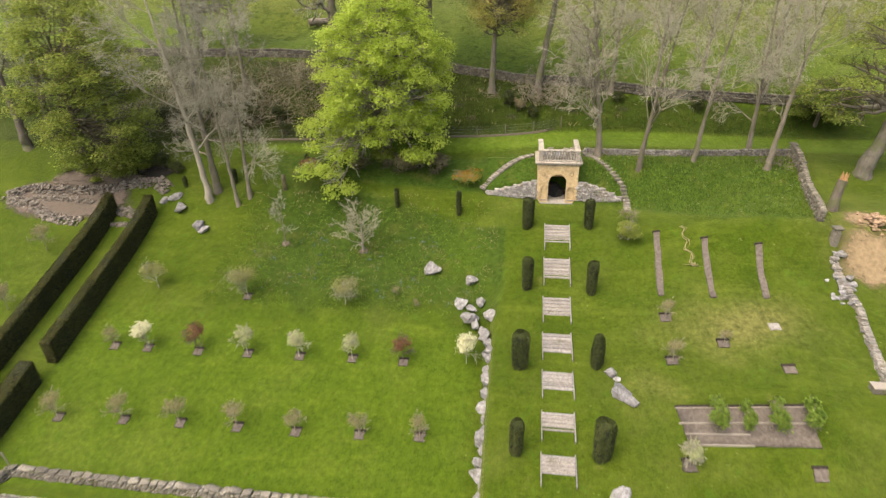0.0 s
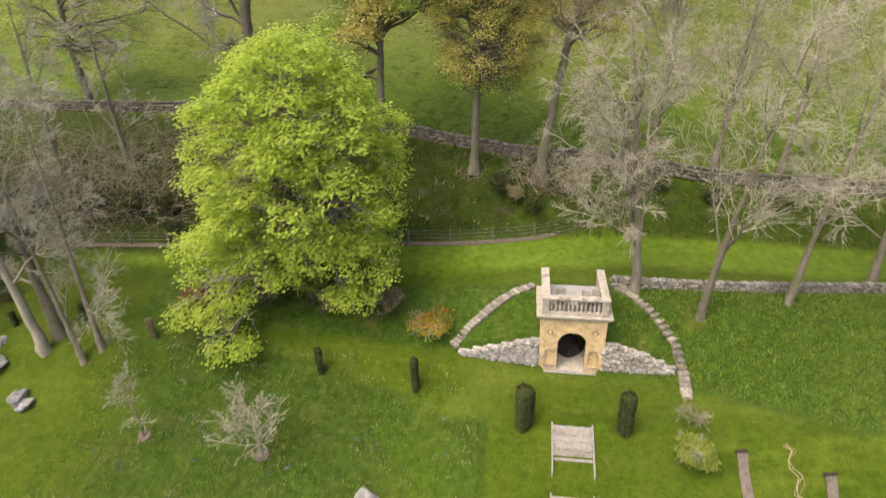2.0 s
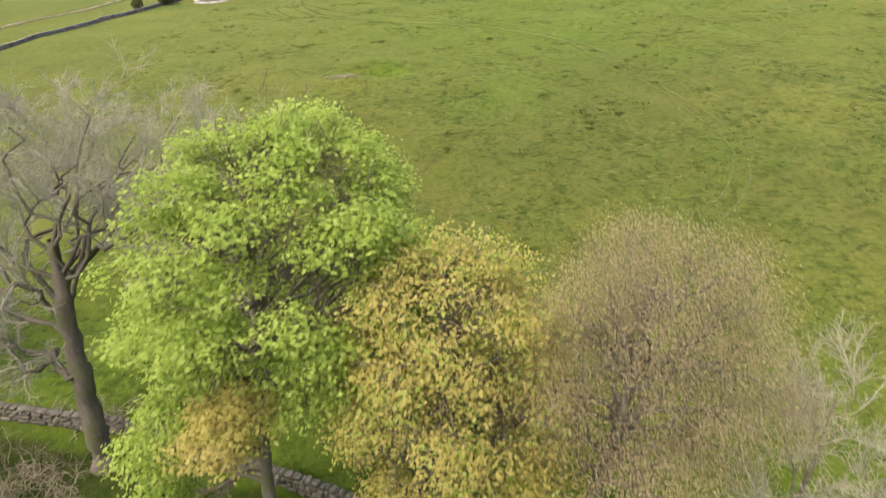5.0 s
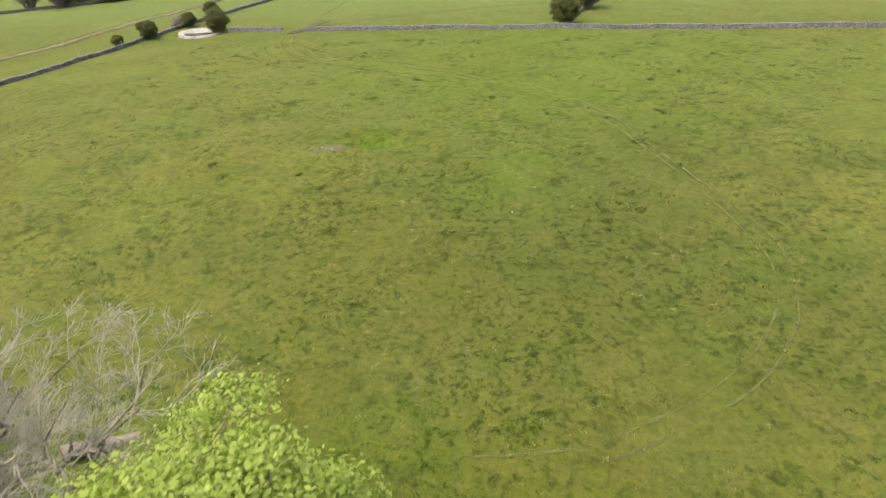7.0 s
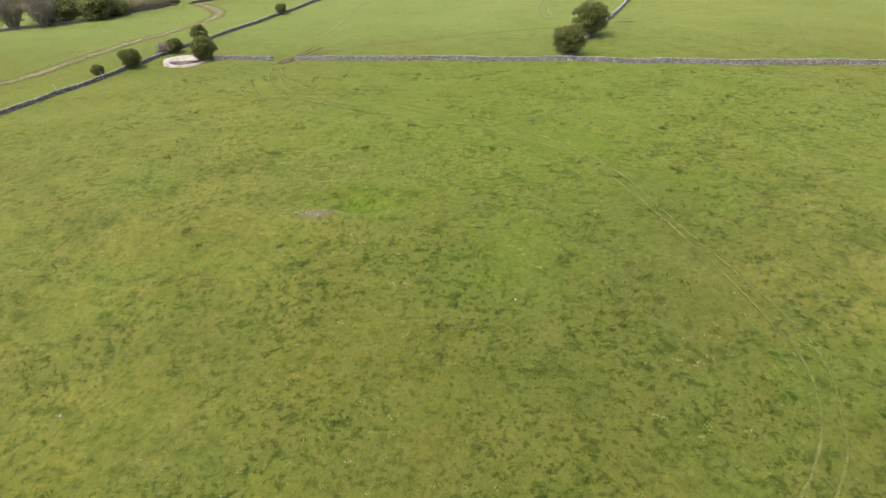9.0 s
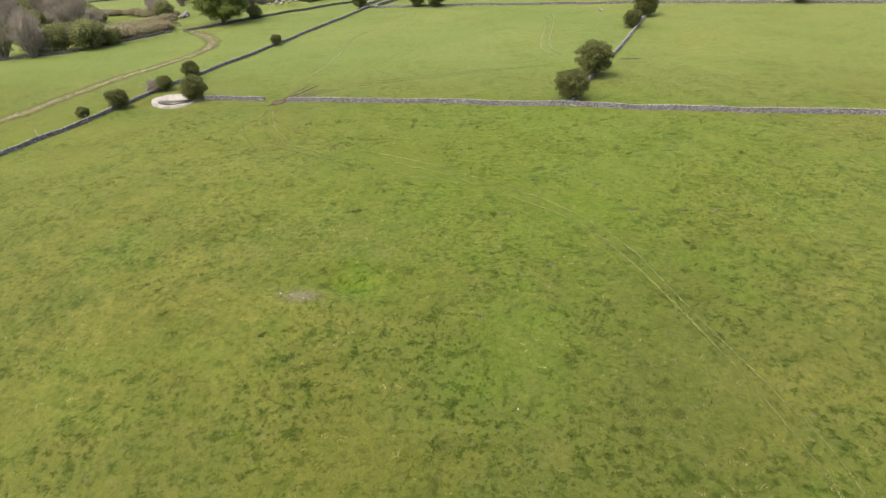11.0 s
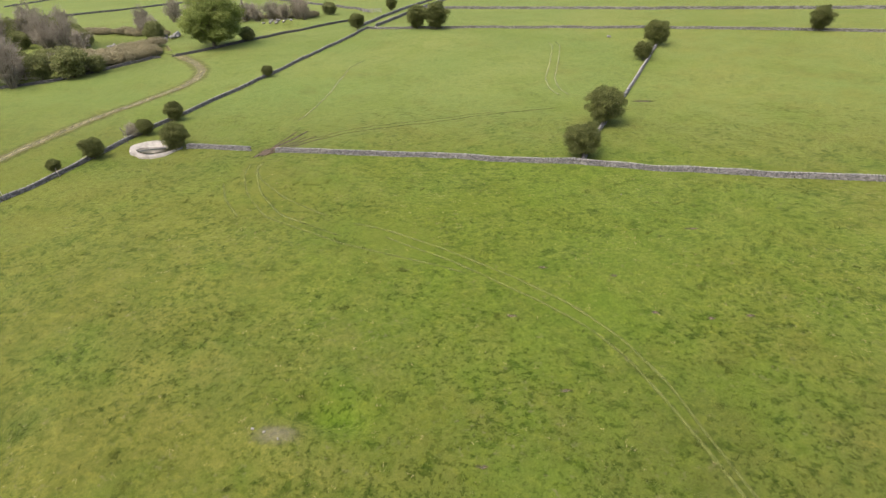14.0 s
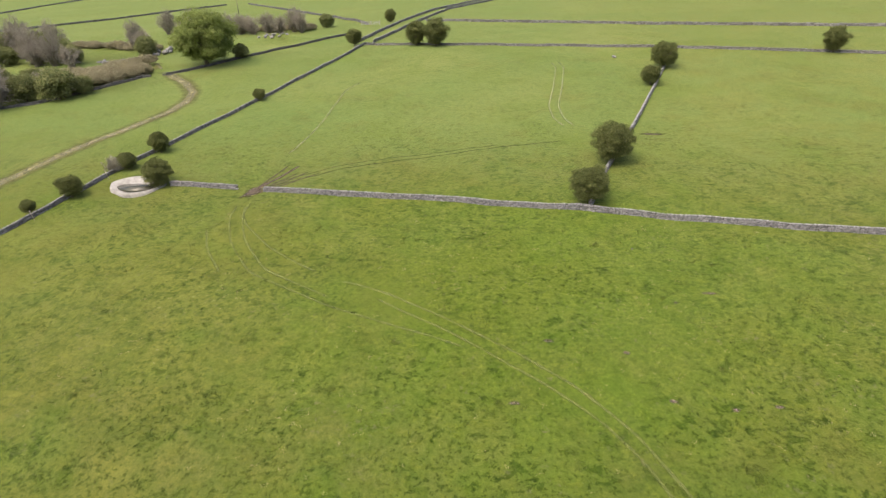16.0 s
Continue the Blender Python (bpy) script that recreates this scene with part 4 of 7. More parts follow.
# ---- flights of steps on the axis ----
FLIGHTS = ((40.9, 39.37, 6), (37.83, 36.18, 6), (34.32, 32.85, 5), (31.09, 29.46, 5), (27.64, 26.21, 5), (24.46, 23.36, 5), (21.8, 20.75, 5))
for k, (y1, y0, n) in enumerate(FLIGHTS):
    x0 = 1.32 + .021 * (y1 - 21.9)
    z0, z1 = ground_z(x0 + 1, y0 - .2), ground_z(x0 + 1, y1)
    fl = tagged(thing("garden_steps", x0, y0, z0), "short flight of pale weathered stone steps in the lawn", "garden steps", "flights of steps up the lawn")
    rng = np.random.default_rng(70 + k)
    rise, run = (z1 - z0 + .1) / n, (y1 - y0) / n
    for q in range(n):
        j = rng.uniform(-.012, .012)
        part("tread", boxed(.1, 2.0, q * run - .06, (q + 1) * run, q * rise - .35, (q + 1) * rise + j - .075, .012), GREYSTONE, fl)
        part("slab", boxed(.09, 2.01, q * run - .03 + j, (q + 1) * run - .035, (q + 1) * rise + j - .075, (q + 1) * rise + j, .015), STEPSTONE, fl)
    for sx in (0.0, 2.0):
        bm = bmesh.new()
        vs = [[bm.verts.new((x, y, z)) for y, z in ((-.75, -.5), (-.75, .06), (y1 - y0 + .05, z1 - z0 + .2), (y1 - y0 + .05, z1 - z0 - .6))] for x in (sx + .02, sx + .09)]
        bm.faces.new(vs[0])
        bm.faces.new(vs[1][::-1])
        for q in range(4):
            bm.faces.new((vs[0][q], vs[1][q], vs[1][(q + 1) % 4], vs[0][(q + 1) % 4]))
        part("side_kerb", bm, STEPSTONE, fl)


# ---- rocks ----
def put_rock(x, y, s, seed, label, group, flat=.7, sink=.25, name="rock", material=None):
    rng = np.random.default_rng(seed)
    sx, sy = s * rng.uniform(.85, 1.25), s * rng.uniform(.7, 1.0)
    m = pose(x, y, ground_z(x, y) + s * flat * (.5 - sink), rng.uniform(-12, 12), rng.uniform(-12, 12), rng.uniform(0, 360))
    return tagged(single(name, rock_shape(rng, sx, sy, s * flat, 3 if s > .5 else 2), material or ROCK, m), label, "rock", group)


edge = np.array(((-3.9, 32.7), (-3.0, 32.0), (-2.35, 31.0), (-2.05, 28.7), (-2.05, 25.1), (-2.1, 19.8), (-2.2, 16.0)))
edge_at = np.concatenate([[0], np.cumsum(np.linalg.norm(np.diff(edge, axis=0), axis=1))])
s, k = 0.0, 0
while s < edge_at[-1]:
    x, y = np.interp(s, edge_at, edge[:, 0]), np.interp(s, edge_at, edge[:, 1])
    size = RNG.uniform(.7, 1.2)
    ob = put_rock(x + RNG.uniform(-.18, .18), y, size, 100 + k, "pale grey boulder in the rock edging of the lawn", "boulders along the lawn edge", .8, .05)
    ob.location.z = float(height(x - .8, y)) + size * .42 + .25
    s += size * RNG.uniform(.62, .85)
    k += 1
for k, (x, y, sz) in enumerate(((-7.34, 37.67, 1.25), (-4.05, 36.6, .95), (-4.55, 34.41, 1.05), (-3.7, 34.01, .7), (-3.15, 34.61, .8), (-2.2, 33.0, .95), (-29.33, 41.24, 1.2), (-28.76, 40.78, .8), (-31.97, 42.91, .95), (-33.13, 44.02, .8), (-33.95, 43.67, .7), (-32.71, 44.29, .6))):
    put_rock(x, y, sz, 150 + k, "whitish limestone boulder lying in the grass", "boulders in the meadow", .75, .2)
for k, (x, y, sz) in enumerate(((6.05, 27.7, .85), (6.3, 27.2, .5), (6.35, 26.0, 1.35), (6.85, 25.5, 1.0), (5.8, 19.7, .9))):
    put_rock(x, y, sz, 170 + k, "low slab of pale outcropping limestone on the lawn", "outcrop on the lawn", .45, .2)
for k in range(26):
    y = RNG.uniform(33.5, 37.5)
    put_rock(22.7 + RNG.normal() * .5, y, RNG.uniform(.25, .6), 180 + k, "white rubble stone fallen from the boundary wall", "fallen rubble", .7, .1)

# ---- rockery beside the hedges ----
blot("rockery_bed", -43.92, 43.58, 7.5, 2.6, RUBBLE_EARTH, "brown stony earth of the rockery", .06)
blot("rockery_bed_upper", -41.88, 46.07, 5.5, 1.6, RUBBLE_EARTH, "dark planted earth above the rockery", .06)
# no hollow here: the pit's shadow is a flat near-black patch
PIT_SHADE = patch_material("pit_shade", (.010, .009, .007), (.028, .023, .017), 4, (.36, .5), .8)
blot("shaded_pit", -36.6, 47.0, 2.4, .85, PIT_SHADE, "flat dark patch painted as a shadowed pit behind the rockery stones", .06)
PINKSTONE = stone_material("pinkish_stone", (.075, .066, .054), (.15, .133, .112), (.265, .24, .21), (.125, .105, .07), .4, 8)


def rubble_bank(name, line, wide, tall, count, seed, label):
    """A loose bank of heaped stones along a line; the first few hundred are parts."""
    rng = np.random.default_rng(seed)
    line = np.array(line, float)
    seg = np.concatenate([[0], np.cumsum(np.linalg.norm(np.diff(line, axis=0), axis=1))])
    bank = tagged(new(name), label, "rubble bank", kind="structure")
    places = []
    for q in range(count):
        t, u = rng.uniform(0, seg[-1]), rng.uniform(-1, 1)
        x, y = np.interp(t, seg, line[:, 0]) + u * wide / 2 * .4, np.interp(t, seg, line[:, 1]) + u * wide / 2
        sz = rng.uniform(.12, .34)
        z = ground_z(x, y) + tall * (1 - u * u) * rng.uniform(.05, .85)
        places.append((int(rng.integers(9)), pose(x, y, z, rng.uniform(-40, 40), rng.uniform(-40, 40), rng.uniform(0, 360)) @ Matrix.Diagonal((sz, sz * rng.uniform(.6, 1), sz * rng.uniform(.4, .8), 1))))
    for q, m in places[:160]:
        part("stone", stone_data(q, PINKSTONE), None, bank, at=m)
    if places[160:]:
        part("stones", stones_mesh(places[160:]), PINKSTONE, bank)["kind"] = "stuff"


rubble_bank("rubble_upper", ((-50.8, 43.75), (-48.26, 44.56), (-44.32, 44.46), (-40.37, 44.65), (-37.92, 45.55), (-35.47, 45.86), (-34.07, 44.94)), 1.2, .55, 760, 41, "loose bank of heaped pinkish rockery stones")
rubble_bank("rubble_middle", ((-47.89, 43.5), (-43.94, 43.5), (-41, 43.33)), .5, .25, 180, 42, "row of heaped pinkish rockery stones")
rubble_bank("rubble_low", ((-50.2, 43.24), (-47.5, 42.91), (-45.48, 41.88), (-43.24, 41.33), (-41.36, 41.24)), .9, .35, 360, 43, "loose bank of heaped pinkish rockery stones")
rubble_bank("rubble_step", ((-38.55, 42.48), (-37.26, 42.48), (-36.02, 42.14)), .9, .3, 120, 44, "heap of pinkish stones between the hedges")
rubble_bank("rubble_foot", ((-38.69, 41.06), (-35.8, 41.15)), .35, .15, 60, 45, "row of pinkish stones between the hedges")


# ---- beds cut into the lawn ----
def soil_bed(corners, label, name="soil_bed", back=True, group="", thick=.05):
    """A strip of bare soil with a cut turf edge at its upper side; corners: near left, near right, far right, far left."""
    c = [Vector((x, y, ground_z(x, y))) for x, y in corners]
    o = c[0].copy()
    bed = tagged(new(name), label, "soil bed", group)
    bed.location = o
    n = 6
    rows = []
    for a in range(n + 1):
        L, R = c[0].lerp(c[3], a / n), c[1].lerp(c[2], a / n)
        rows.append([L.lerp(R, b / n) for b in range(n + 1)])
    V = np.array([[(p.x - o.x + RNG.normal() * .03, p.y - o.y + RNG.normal() * .02, ground_z(p.x, p.y) - o.z + thick + RNG.uniform(-.012, .012)) for p in r] for r in rows]).reshape(-1, 3)
    low = V - np.array([0, 0, .25])
    i, j = np.meshgrid(np.arange(n), np.arange(n), indexing="ij")
    F = np.stack([i * (n + 1) + j, i * (n + 1) + j + 1, (i + 1) * (n + 1) + j + 1, (i + 1) * (n + 1) + j], -1).reshape(-1, 4)
    rim = [b for b in range(n)] + [b * (n + 1) + n for b in range(n)] + [n * (n + 1) + n - b for b in range(n)] + [(n - b) * (n + 1) for b in range(n)]
    q = (n + 1) ** 2
    side = np.array([(rim[b], rim[(b + 1) % len(rim)], rim[(b + 1) % len(rim)] + q, rim[b] + q) for b in range(len(rim))])
    part("soil", raw_mesh("soil", np.vstack([V, low]), np.vstack([F, side])), SOIL, bed)
    if back:
        d = (c[2] - c[3])
        bm = boxed(-.04, d.length + .04, -.02, .1, -.1, .16, .01)
        part("cut_edge", bm, SOIL_DARK, bed, "dark cut turf edge", at=Matrix.Translation(c[3] - o) @ Vector((1, 0, 0)).rotation_difference(d.normalized()).to_matrix().to_4x4())
    return bed


def square(x, y, w=.66, d=.55, group="planting squares", label="square of bare soil cut into the lawn round a young tree"):
    return soil_bed(((x - w / 2, y - d / 2), (x + w / 2, y - d / 2), (x + w / 2, y + d / 2), (x - w / 2, y + d / 2)), label, "planting_square", group=group)


ROW_A = ((-30.8, 28.9), (-28.1, 28.9), (-24.0, 28.9), (-20.1, 29.0), (-16.1, 29.05), (-12.1, 29.15), (-8.3, 29.15))
ROW_B = ((-31.7, 23.1), (-26.9, 23.3), (-22.8, 23.4), (-18.7, 23.45), (-14.6, 23.45), (-10.3, 23.6), (-6.3, 23.8))
ROW_C = ((-22.1, 34.11), (-8.1, 33.8))
ROW_D = ((10.2, 32.5), (13.5, 30.1), (10.0, 28.7), (16.8, 27.8), (16.5, 21.4), (9.7, 21.6))
for x, y in ROW_A + ROW_B + ROW_C[:1]:
    square(x, y)
for x, y in ROW_D:
    square(x, y, .74, .62)
for (x1, y1), (x0, y0) in (((10.48, 39.79), (10.21, 34.47)), ((13.84, 38.73), (13.71, 34.09)), ((17.46, 37.81), (17.2, 33.85))):
    soil_bed(((x0 - .23, y0), (x0 + .24, y0), (x1 + .22, y1), (x1 - .24, y1)), "long narrow strip of bare brown soil in the lawn", "narrow_bed", group="narrow beds")
# terraced kitchen bed
kitchen = soil_bed(((9.9, 22.75), (16.85, 22.65), (16.7, 25.05), (9.5, 25.05)), "terraced bed of bare soil with timber edging boards", "kitchen_bed")


def board(parent, x0, y0, x1, y1, tall=.14):
    a, b = Vector((x0, y0, ground_z(x0, y0))), Vector((x1, y1, ground_z(x1, y1)))
    bm = boxed(0, (b - a).length, -.035, .035, 0, tall, .008)
    m = Matrix.Translation(a - parent.location) @ Vector((1, 0, 0)).rotation_difference((b - a).normalized()).to_matrix().to_4x4()
    part("edging_board", bm, TIMBER, parent, "pale timber edging board", at=m)


board(kitchen, 9.5, 24.0, 12.9, 23.98)
board(kitchen, 12.95, 23.98, 16.4, 23.95)
board(kitchen, 9.75, 23.35, 13.3, 23.3)
board(kitchen, 9.9, 22.72, 13.4, 22.7)
board(kitchen, 9.45, 25.0, 16.7, 25.0, .08)
paver = tagged(single("paving_slab", boxed(-.36, .36, -.3, .3, -.1, .06, .02), STEPSTONE, pose(17.05, 31.5, ground_z(17.05, 31.5), 12, 0, 4)), "single pale square paving slab lying in the grass", "paving slab")
# dry vine stem lying on the lawn
pts = np.array([(12.3 + .2 * math.sin(q * 1.9) + .1 * math.sin(q * 3.1) + .05 * q, 40.0 - q * .32, 0) for q in range(11)])
pts[:, 2] = [ground_z(x, y) + .08 for x, y, _ in pts]
stem = np.repeat(pts[None], 3, 0) + RNG.normal(size=(3, 1, 3)) * (.05, .03, .02) + RNG.normal(size=(3, 11, 3)) * (.06, .04, .02)
frond = pts[-1] + RNG.normal(size=(26, 1, 3)) * (.08, .05, .02) + np.linspace(0, 1, 11)[None, :, None] * RNG.normal(size=(26, 1, 3)) * (.5, .28, .05) + np.array((0, 0, .05))
tagged(single("dry_vine", tubes(((stem, np.full((3, 11), .024)), (frond, np.full((26, 11), .014)))), STRAW), "pale dry vine stem lying across the lawn", "plant debris")

# ---- boundary corner: sawn log pile, snapped trunk, gate stump ----
blot("sawdust_patch", 24.9, 36.9, 2.9, 2.4, SAWDUST, "scatter of pale sawdust and wood chips", .05)
blot("reddish_chips", 25.2, 39.9, 1.9, 1.5, SAWDUST, "reddish wood chips on the ground", .05)
log_rng = np.random.default_rng(5)
for k in range(64):
    x, y = 25.9 + log_rng.normal() * .6, 39.3 + log_rng.normal() * .45
    r, L = log_rng.uniform(.045, .10), log_rng.uniform(.22, .4)
    lay = pose(x, y, ground_z(x, y) + .12 + .25 * max(0, 1 - ((x - 26) ** 2 + (y - 39.4) ** 2)), 90 + log_rng.uniform(-25, 25), log_rng.uniform(-25, 25), log_rng.uniform(0, 180))
    lg = tagged(new("firewood_billet"), "short sawn billet of pale firewood in a heap", "firewood", "firewood heap")
    lg.matrix_basis = lay
    part("wood", lathe(((r * .96, 0), (r, .02), (r * .98, L - .02), (r * .95, L)), 9), BILLET, lg)


def snapped_trunk():
    t = tagged(thing("snapped_trunk", 23.62, 41.29, ground_z(23.62, 41.29) - .1), "tall snapped tree stump with a fresh orange torn top", "tree stump")
    P = np.array([[(0, 0, 0), (.02, 0, .5), (.06, .05, 1.2), (.15, .1, 2.0), (.24, .15, 2.5)]])
    part("trunk", tubes(((P, np.array([[.5, .38, .34, .32, .34]])),), 12), BARK_DARK, t)
    sp = np.random.default_rng(9)
    a = sp.uniform(0, 6.28, 26)
    r = .26 * np.sqrt(sp.uniform(0, 1, 26))
    b = np.stack([.24 + r * np.cos(a), .15 + r * np.sin(a), np.full(26, 2.4)], 1)
    e = b + np.stack([sp.normal(size=26) * .05, sp.normal(size=26) * .05, sp.uniform(.15, .8, 26)], 1)
    part("splinters", tubes(((np.stack([b, (b + e) / 2, e], 1), np.tile((.09, .06, .015), (26, 1))),), 4), FRESHWOOD, t, "orange splintered wood")


snapped_trunk()
gp = tagged(thing("gate_pier", 22.56, 37.84, ground_z(22.56, 37.84)), "square rubble gate pier with a flat cap", "gate pier")
part("pier", stone_shape(np.random.default_rng(3), .55, .55, 2.2, .06), MOSSY, gp)
part("cap", boxed(-.34, .34, -.34, .34, 1.05, 1.18, .02), MOSSY, gp)
tb = tagged(thing("old_trough", 21.3, 26.4, ground_z(21.3, 26.4)), "small weathered timber box beside the wall", "garden box")
part("box_body", boxed(-.5, .5, -.3, .3, 0, .4, .02), BARK_MID, tb)
part("box_lid", boxed(-.54, .54, -.34, .34, .4, .46, .01), TIMBER, tb)
pole = tagged(single("stake", lathe(((.05, -.3), (.05, 1.5), (.03, 1.55)), 8), TIMBER, pose(-32.6, 19.5, ground_z(-32.6, 19.5), 0, -6)), "single pale timber stake by the wall corner", "stake")


# ---- deer fence above the mown strip ----
FENCE = ((-36, 51.2), (-22, 51.9), (-8, 52.9), (-4, 53.1), (0, 53.7), (3.5, 54.7))
ribbon("fence_litter", [(x, y - .1) for x, y in FENCE], .5, RUBBLE_EARTH, "strip of dead brown litter under the fence", .05)


def make_fence():
    line = np.array(FENCE, float)
    seg = np.concatenate([[0], np.cumsum(np.linalg.norm(np.diff(line, axis=0), axis=1))])
    f = tagged(new("wire_fence"), "wire netting fence on timber posts above the mown strip", "fence")
    rail = []
    for k in range(15):
        s = seg[-1] * k / 14
        x, y = np.interp(s, seg, line[:, 0]), np.interp(s, seg, line[:, 1])
        part("post", boxed(-.05, .05, -.05, .05, -.3, 1.05, .01), BARK_MID, f, at=pose(x, y, ground_z(x, y), RNG.uniform(-3, 3), RNG.uniform(-3, 3), 0))
    ss = np.linspace(0, seg[-1], 60)
    P = np.stack([np.interp(ss, seg, line[:, 0]), np.interp(ss, seg, line[:, 1])], 1)
    zz = height(P[:, 0], P[:, 1])
    for h in (.1, .4, .7, .95):
        part("wire", tubes(((np.concatenate([P, (zz + h)[:, None]], 1)[None], np.full((1, 60), .005)),), 3), WIRE, f)
    V = np.concatenate([np.concatenate([P, (zz + h)[:, None]], 1) for h in (.02, .95)])
    q = np.arange(59)
    part("netting", raw_mesh("netting", V, np.stack([q, q + 1, q + 61, q + 60], 1)), NETTING, f)
    return f


make_fence()


# ---- clipped yews and hedges ----
def yew_data(seed, tall, wide, top=.62, shoulders=0.0):
    rng = np.random.default_rng(seed)
    hs = np.linspace(0, 1, 15)
    prof = np.interp(hs, (0, .03, .12, .5, .85, .97, 1.0), (.66, .78, .86, .97, 1.0 - shoulders, .95 - shoulders * 1.6, .80 - shoulders * 1.6))
    a = np.arange(18) * 2 * np.pi / 18
    w = 1 + .09 * np.sin(a * 3 + seed)[None] + .05 * np.sin(a * 7 + seed * 2)[None] + .05 * rng.normal(size=(15, 18))
    r = wide / 2 * prof[:, None] * w
    V = np.stack([r * np.cos(a)[None], r * np.sin(a)[None], np.repeat((hs * tall)[:, None], 18, 1)], -1)
    i, j = np.meshgrid(np.arange(14), np.arange(18), indexing="ij")
    k = (j + 1) % 18
    F = np.stack([i * 18 + j, i * 18 + k, (i + 1) * 18 + k, (i + 1) * 18 + j], -1).reshape(-1, 4)
    V2 = np.vstack([V.reshape(-1, 3) * (.93, .93, .985), [(0, 0, tall * .985)]])
    cap = np.array([(252 + q, 252 + (q + 1) % 18, 270) for q in range(18)])
    body = raw_mesh("yew_body", V2, [F, cap], True)
    m = int(6500 * tall * wide / 3)
    h = np.concatenate([rng.uniform(.01, 1, m), np.full(m // 6, .985)])
    ang = rng.uniform(0, 2 * np.pi, len(h))
    rad = wide * .465 * np.interp(h, hs, prof) * (1 + .09 * np.sin(ang * 3 + seed) + .05 * np.sin(ang * 7 + seed * 2) + .03 * np.sin(h * 9 + ang * 2))
    rad[m:] *= np.sqrt(rng.uniform(0, 1, len(h) - m))
    rad = rad * rng.uniform(.93, 1.05, len(h))
    C = np.stack([rad * np.cos(ang), rad * np.sin(ang), h * tall + rng.normal(size=len(h)) * .03], 1)
    out = np.stack([np.cos(ang), np.sin(ang), np.where(np.arange(len(h)) >= m, 2.0, .5)], 1)
    return body, leaf_mesh(leaves(C, .065, rng, out, .3, 2.4))


# near-black solid core stands in for the shade inside yews and hedges
YEW_BODY = plain_material("yew_inner_shade", (.010, .014, .006), (.022, .028, .011), 9)
YEWS = ((0.33, 40.81, 2.75, 1.15, 1), (0.39, 35.12, 2.85, 1.0, 2), (0.0, 28.0, 2.95, 1.4, 3), (-.1, 21.8, 2.7, 1.0, 4), (5.31, 40.83, 2.6, .95, 5), (5.22, 34.93, 2.9, .95, 6), (5.1, 28.4, 2.8, 1.05, 7), (4.85, 21.9, 3.05, 1.4, 8))
for x, y, tall, wide, seed in YEWS:
    ob = tagged(thing("clipped_yew", x, y, ground_z(x, y) - .05), "dark green columnar clipped yew beside the garden steps", "yew", "clipped yews along the steps")
    body, lv = yew_data(seed, tall * .95, wide * .85, .7 if seed != 7 else .45, .25 if seed == 7 else 0)
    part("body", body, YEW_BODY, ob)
    part("foliage", lv, YEW_LEAF, ob)
for k, (x, y, tall, wide) in enumerate(((-5.66, 43.03, 2.3, .45), (-11.24, 43.46, 1.8, .4), (-22.06, 44.55, 1.5, .4), (-32.5, 45.44, 1.1, .4), (-27.46, 45.71, 1.5, .45), (-20.76, 47.46, 1.2, .4))):
    ob = tagged(thing("young_yew", x, y, ground_z(x, y) - .05), "thin young fastigiate yew on the mown bank", "yew", "young yews on the bank")
    body, lv = yew_data(20 + k, tall, wide, .5)
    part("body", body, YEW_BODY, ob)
    part("foliage", lv, YEW_LEAF if k != 2 else DULL_LEAF, ob)


def hedge(x, y0, y1, wide, tall, seed, label):
    """A clipped hedge that runs up the slope."""
    rng = np.random.default_rng(seed)
    hd = tagged(thing("clipped_hedge", x, y0, 0, -1.6), label, "hedge", "clipped hedges")
    n = int((y1 - y0) / .5) + 1
    ys = np.linspace(y0, y1, n)
    g = height(np.full(n, x), ys)
    prof = ((-1, -.1), (-1.02, .4), (-1, .9), (-.9, .985), (0, 1.0), (.9, .985), (1, .9), (1.02, .4), (1, -.1))
    V = np.array([[(a * wide / 2 * (1 + .03 * math.sin(yy * 2 + a)), yy - y0, gz + b * tall * (1 + .015 * math.sin(yy * 1.3))) for a, b in prof] for yy, gz in zip(ys, g)])
    k = len(prof)
    i, j = np.meshgrid(np.arange(n - 1), np.arange(k - 1), indexing="ij")
    F = [np.stack([i * k + j, (i + 1) * k + j, (i + 1) * k + j + 1, i * k + j + 1], -1).reshape(-1, 4), np.arange(k)[None], (np.arange(k)[::-1] + (n - 1) * k)[None]]
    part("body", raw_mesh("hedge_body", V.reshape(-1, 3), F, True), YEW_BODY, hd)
    m = int((y1 - y0) * 1700)
    yy = rng.uniform(y0, y1, m)
    u = rng.uniform(0, 1, m)
    side = np.where(u < .36, -1, np.where(u < .72, 1, 0))
    px = np.where(side == 0, rng.uniform(-1, 1, m), side * (1.02 + rng.normal(size=m) * .02)) * wide / 2
    pz = np.where(side == 0, tall * (1 - .03 * (px / wide * 2) ** 4) + rng.normal(size=m) * .03, rng.uniform(0, 1, m) * tall)
    gz = np.interp(yy, ys, g)
    C = np.stack([px, yy - y0, gz + pz], 1)
    out = np.stack([side.astype(float), np.zeros(m), (side == 0) * 1.5], 1)
    e = int(tall * wide * 1500)
    ends = [np.stack([rng.uniform(-1, 1, e) * wide / 2, np.full(e, d) + rng.normal(size=e) * .03, zz + rng.uniform(0, 1, e) * tall], 1) for d, zz in ((-.02, g[0]), (y1 - y0 + .02, g[-1]))]
    ev = [leaves(c, .075, rng, np.tile((0, s, .2), (e, 1)), .2, 2.0) for c, s in zip(ends, (-1, 1))]
    part("foliage", leaf_mesh(leaves(C, .075, rng, out, .2, 2.0), *ev), HEDGE_LEAF, hd)
    return hd


